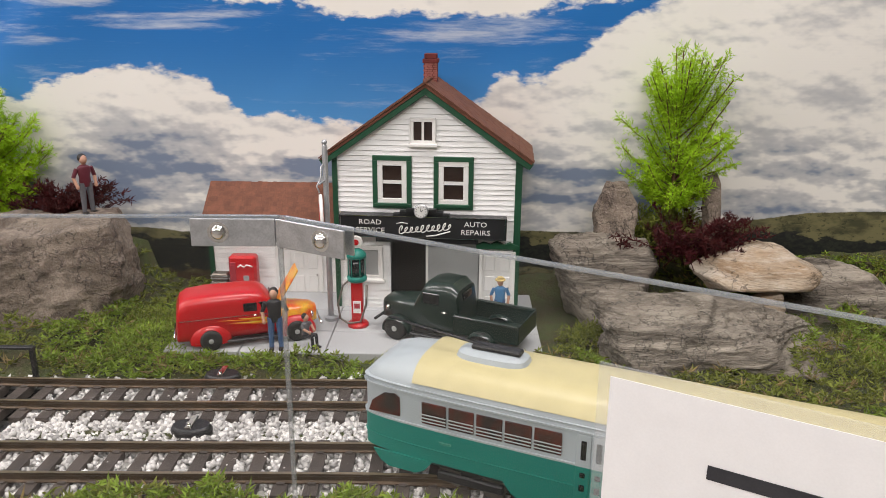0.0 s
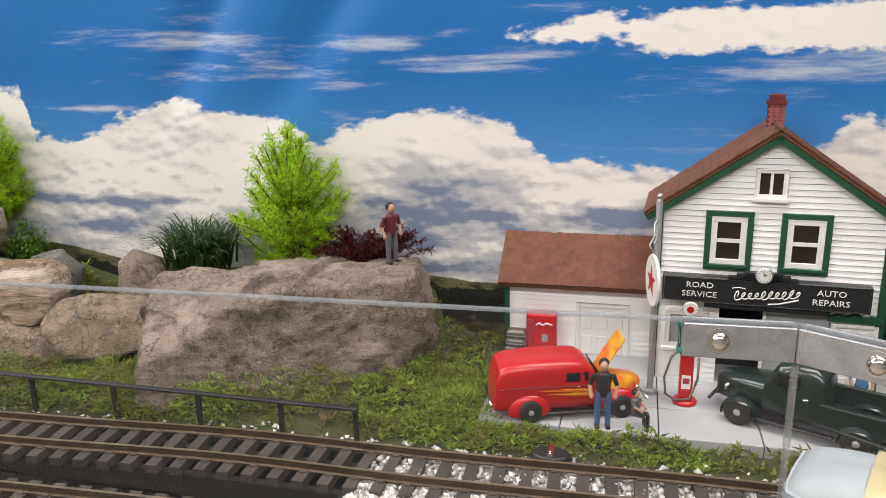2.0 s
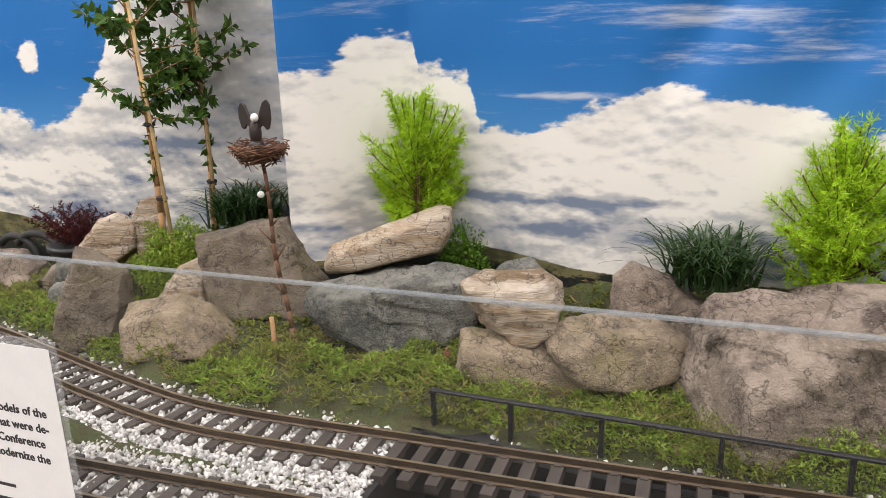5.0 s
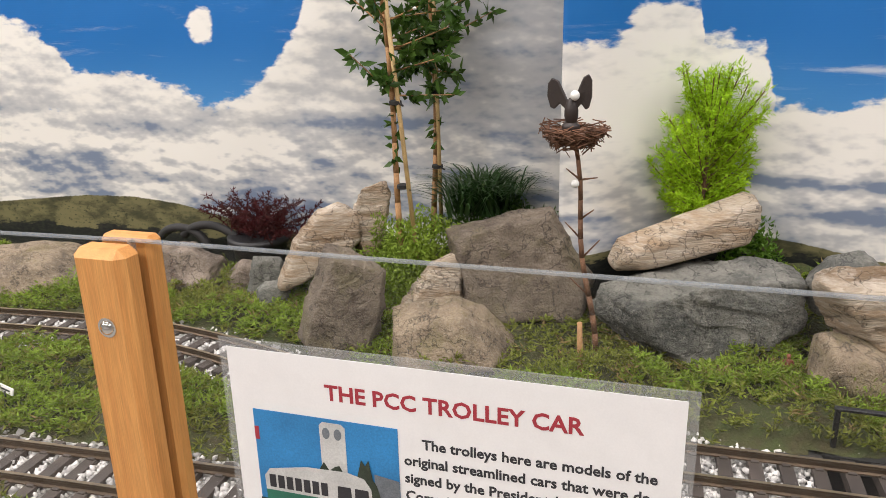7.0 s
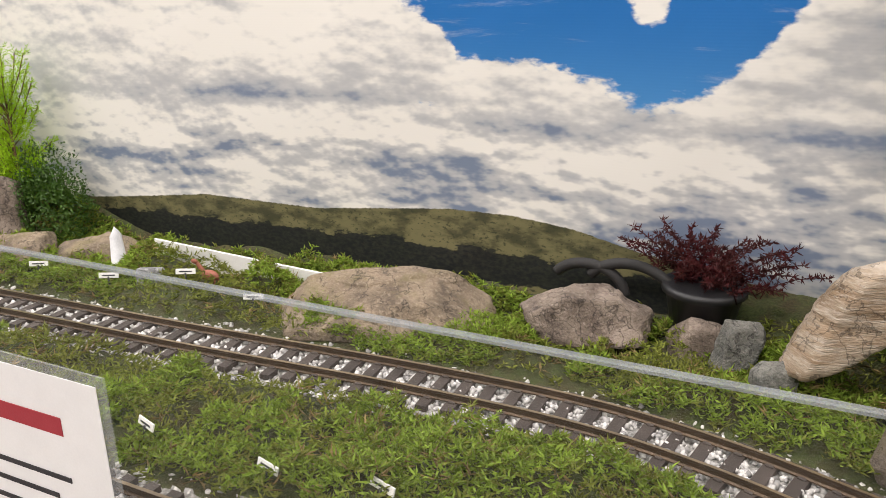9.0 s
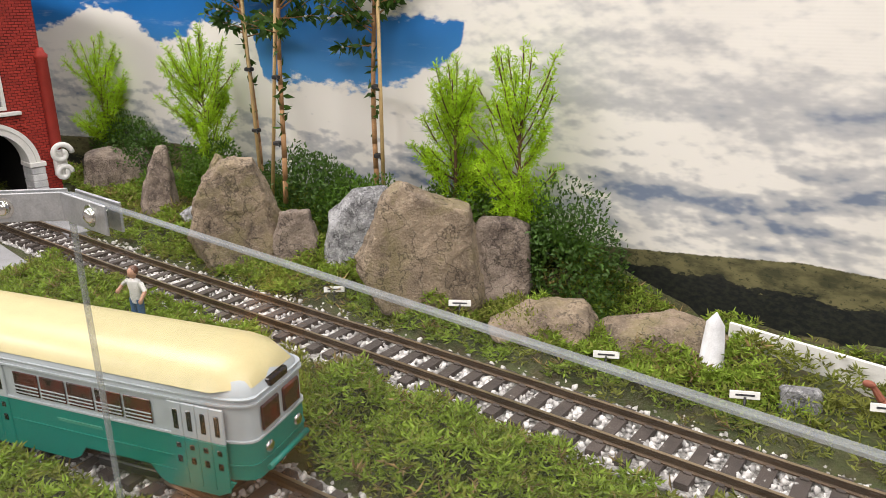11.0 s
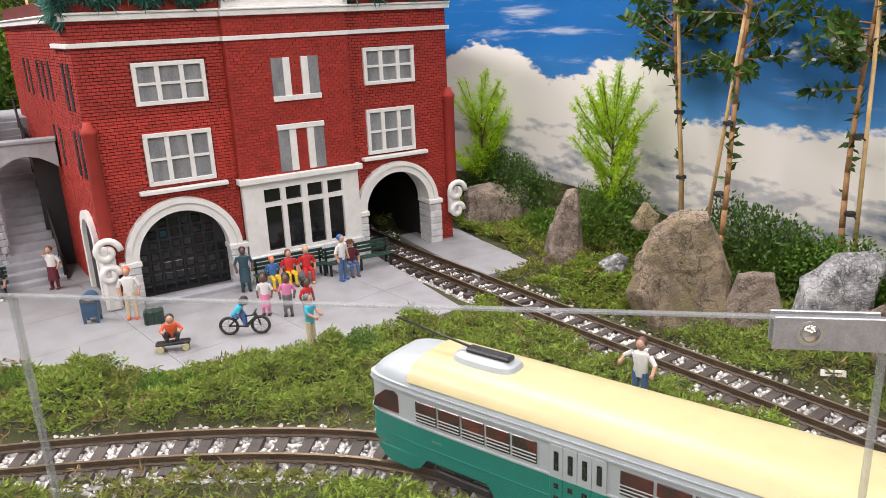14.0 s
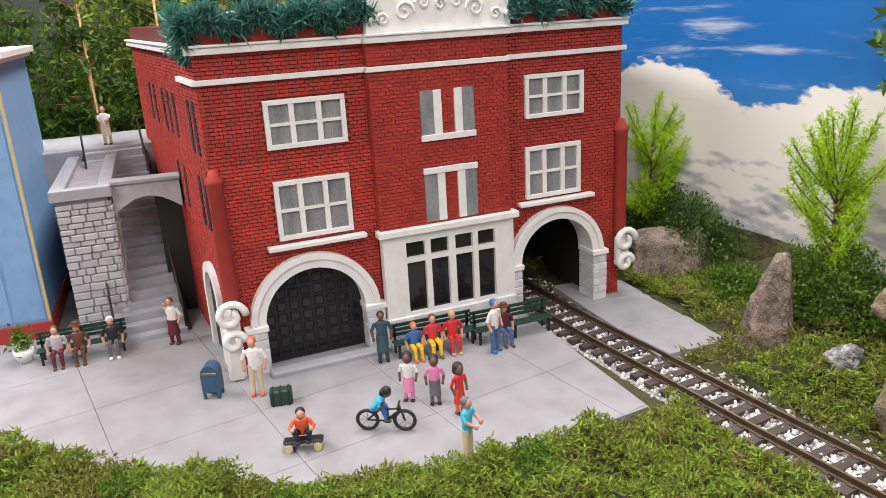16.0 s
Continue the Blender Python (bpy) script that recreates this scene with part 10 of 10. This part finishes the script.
F(-3.676, 0.035, Z, 90, V["c_black"], V["c_grey"], V["skin"], V["c_white"], "painted seated model woman in black jacket, white hair", sit=True)
F(-4.085, 0.05, 0.238, 80, V["c_white"], V["c_beige"], V["skin"], V["c_brown"], "painted model woman in long beige skirt on the landing", height=0.07, skirt=V["c_beige"], arms="front")
F(-2.891, 0.605, float(ground_height(-2.891, 0.605)[0]) + 0.002, 20, V["c_white"], V["c_jeans"], V["skin"], V["c_brown"], "painted model boy in white tank top and jeans in moss", height=0.078, arms="out")
bm = bmesh.new()
for y in (-0.0052, 0.0052):
    rod(bm, (-0.003, y * 0.7, 0.0065), (0.0095, y * 1.5, 0.0135), 0.0038, 0.0033, 8, 1)
    rod(bm, (0.0095, y * 1.5, 0.0135), (0.0085, y, 0.002), 0.0031, 0.0025, 8, 1)
    box(bm, 0.006, 0.0145, y - 0.0022, y + 0.0022, 0.0, 0.0034, 0.0008, slot=3)
    tube(bm, [(0.0005, y * 1.5, 0.0225), (0.0045, y * 2.4, 0.0165), (0.0105, y * 2.0, 0.0165)], 0.0023, 7, 0)
    ball(bm, (0.0115, y * 1.9, 0.0165), 0.0024, (1, 1, 1), 8, 6, 2)
lathe(bm, (0, 0, 0), [(0.005, -0.001), (0.0072, 0.004), (0.0072, 0.011), (0.0078, 0.017), (0.0062, 0.0205), (0.0026, 0.0225)], 12, 0, Matrix.Translation((-0.004, 0, 0.005)) @ Matrix.Rotation(radians(14), 4, "Y") @ Matrix.Diagonal((0.78, 1, 1, 1)))
ball(bm, (0.003, 0, 0.0305), 0.0052, (1, 0.9, 1.12), 12, 9, 2)
ball(bm, (0.0012, 0, 0.0322), 0.0055, (1, 0.96, 0.95), 12, 9, 3)
ob = new("figurine", mesh_of("figurine", bm, V["c_orange"], V["c_black"], V["skin"], V["hair"]))
ob.matrix_basis = pose(-3.32, 0.232, Z + 0.0115, 0, 0, -10)
tagged(ob, "painted model child in orange shirt crouching on a skateboard", "figurine", "model figures")
sk = thing("skateboard", "black toy skateboard with cream wheels on the plaza", "skateboard", pose(-3.32, 0.232, Z, 0, 0, 75))
bm = bmesh.new()
box(bm, -0.021, 0.021, -0.0065, 0.0065, 0.0075, 0.0115, 0.0018)
part("deck", bm, MAT["black_paint"], sk)
for x in (-0.015, 0.015):
    for y in (-0.0065, 0.0065):
        bm = bmesh.new()
        rod(bm, (x, y - 0.0025, 0.0042), (x, y + 0.0025, 0.0042), 0.0042, 0.0042, 14)
        part("wheel", bm, MAT["cream"], sk)
bk = thing("toy_bicycle", "black toy bicycle with spoked wheels on the plaza", "bicycle", pose(-3.316, 0.322, Z, 0, 0, 63))
for x in (-0.0205, 0.0205):
    w = thing("wheel", "", "", Matrix.Translation((x, 0, 0.0125)))
    w.parent = bk
    bm = bmesh.new()
    tube(bm, [(0.0112 * math.cos(q), 0, 0.0112 * math.sin(q)) for q in np.linspace(0, 2 * math.pi, 23)], 0.0021, 6)
    part("tyre", bm, MAT["rubber"], w)
    bm = bmesh.new()
    for k in range(8):
        rod(bm, (0, 0, 0), (0.0108 * math.cos(k * math.pi / 4), 0, 0.0108 * math.sin(k * math.pi / 4)), 0.0003, 0.0003, 4)
    part("spokes", bm, MAT["steel"], w)
bm = bmesh.new()
for a, b in (((-0.0205, 0, 0.0125), (0.0, 0, 0.011)), ((-0.0205, 0, 0.0125), (-0.005, 0, 0.0255)), ((-0.005, 0, 0.0265), (0.0, 0, 0.011)), ((-0.005, 0, 0.0245), (0.0155, 0, 0.0265)), ((0.0, 0, 0.011), (0.0155, 0, 0.025)), ((0.0155, 0, 0.0295), (0.0205, 0, 0.0125)), ((0.0145, -0.009, 0.0305), (0.0145, 0.009, 0.0305))):
    rod(bm, a, b, 0.0012, 0.0012, 6)
box(bm, -0.0095, -0.001, -0.002, 0.002, 0.0262, 0.028, 0.0006)
part("bike_frame", bm, MAT["black_paint"], bk)
F(-3.322, 0.31, Z + 0.012, 150, V["c_sky"], V["c_blue"], V["skin_dark"], V["hair"], "painted model child in sky blue riding the toy bicycle", height=0.06, head=1.25, sit=True, arms="front", bend=40)
bm = bmesh.new()
ball(bm, (-2.945, 0.546, 0.018), 0.0085, (2.0, 0.95, 0.9), 12, 8)
for dx, dy in ((-0.012, -0.004), (-0.012, 0.004), (0.012, -0.004), (0.012, 0.004)):
    rod(bm, (-2.945 + dx, 0.546 + dy, 0.016), (-2.945 + dx, 0.546 + dy, 0.0), 0.0018, 0.0015, 6)
ball(bm, (-2.925, 0.543, 0.025), 0.0062, (1.1, 0.9, 0.9), 10, 7)
solid("animal_statue", bm, MAT["c_black"], "plain black dog statue standing in the moss", "statue")

rm = random.Random(31)
edge_line = smooth_line([(-3.19, 0.6), (-3.19, 0.53), (-3.195, 0.44), (-3.205, 0.324), (-3.24, 0.2), (-3.335, 0.047), (-3.43, -0.073), (-3.58, -0.34)])
for k in range(0, len(edge_line), max(1, len(edge_line) // 26)):
    x, y = edge_line[k][0], edge_line[k][1]
    leafy_clump("moss_cushion", x + rm.uniform(0, 0.02), y - rm.uniform(0, 0.01), -0.004, (rm.uniform(0.07, 0.1), rm.uniform(0.06, 0.09), rm.uniform(0.022, 0.036)), 300 + k, MAT[rm.choice(("moss", "moss_bright", "ivy"))], "springy green moss cushion along the paved edge", "moss", 1900, 0.0054, 0.0017, "moss cushions")
for k in range(46):
    x, y = rm.uniform(-3.2, -2.3), rm.uniform(0.3, 0.75)
    p = np.array([[x, y]])
    if line_gap(p, BACK_LINE)[0] < 0.085 or line_gap(p, FRONT_LINE)[0] < 0.085 or not inside(TABLE, p[:, 0], p[:, 1])[0]:
        continue
    leafy_clump("moss_cushion", x, y, -0.004, (rm.uniform(0.08, 0.15), rm.uniform(0.06, 0.1), rm.uniform(0.02, 0.034)), 400 + k, MAT[rm.choice(("moss", "moss_bright", "ivy"))], "springy green moss cushion between the tracks", "moss", 1900, 0.0054, 0.0017, "moss cushions")
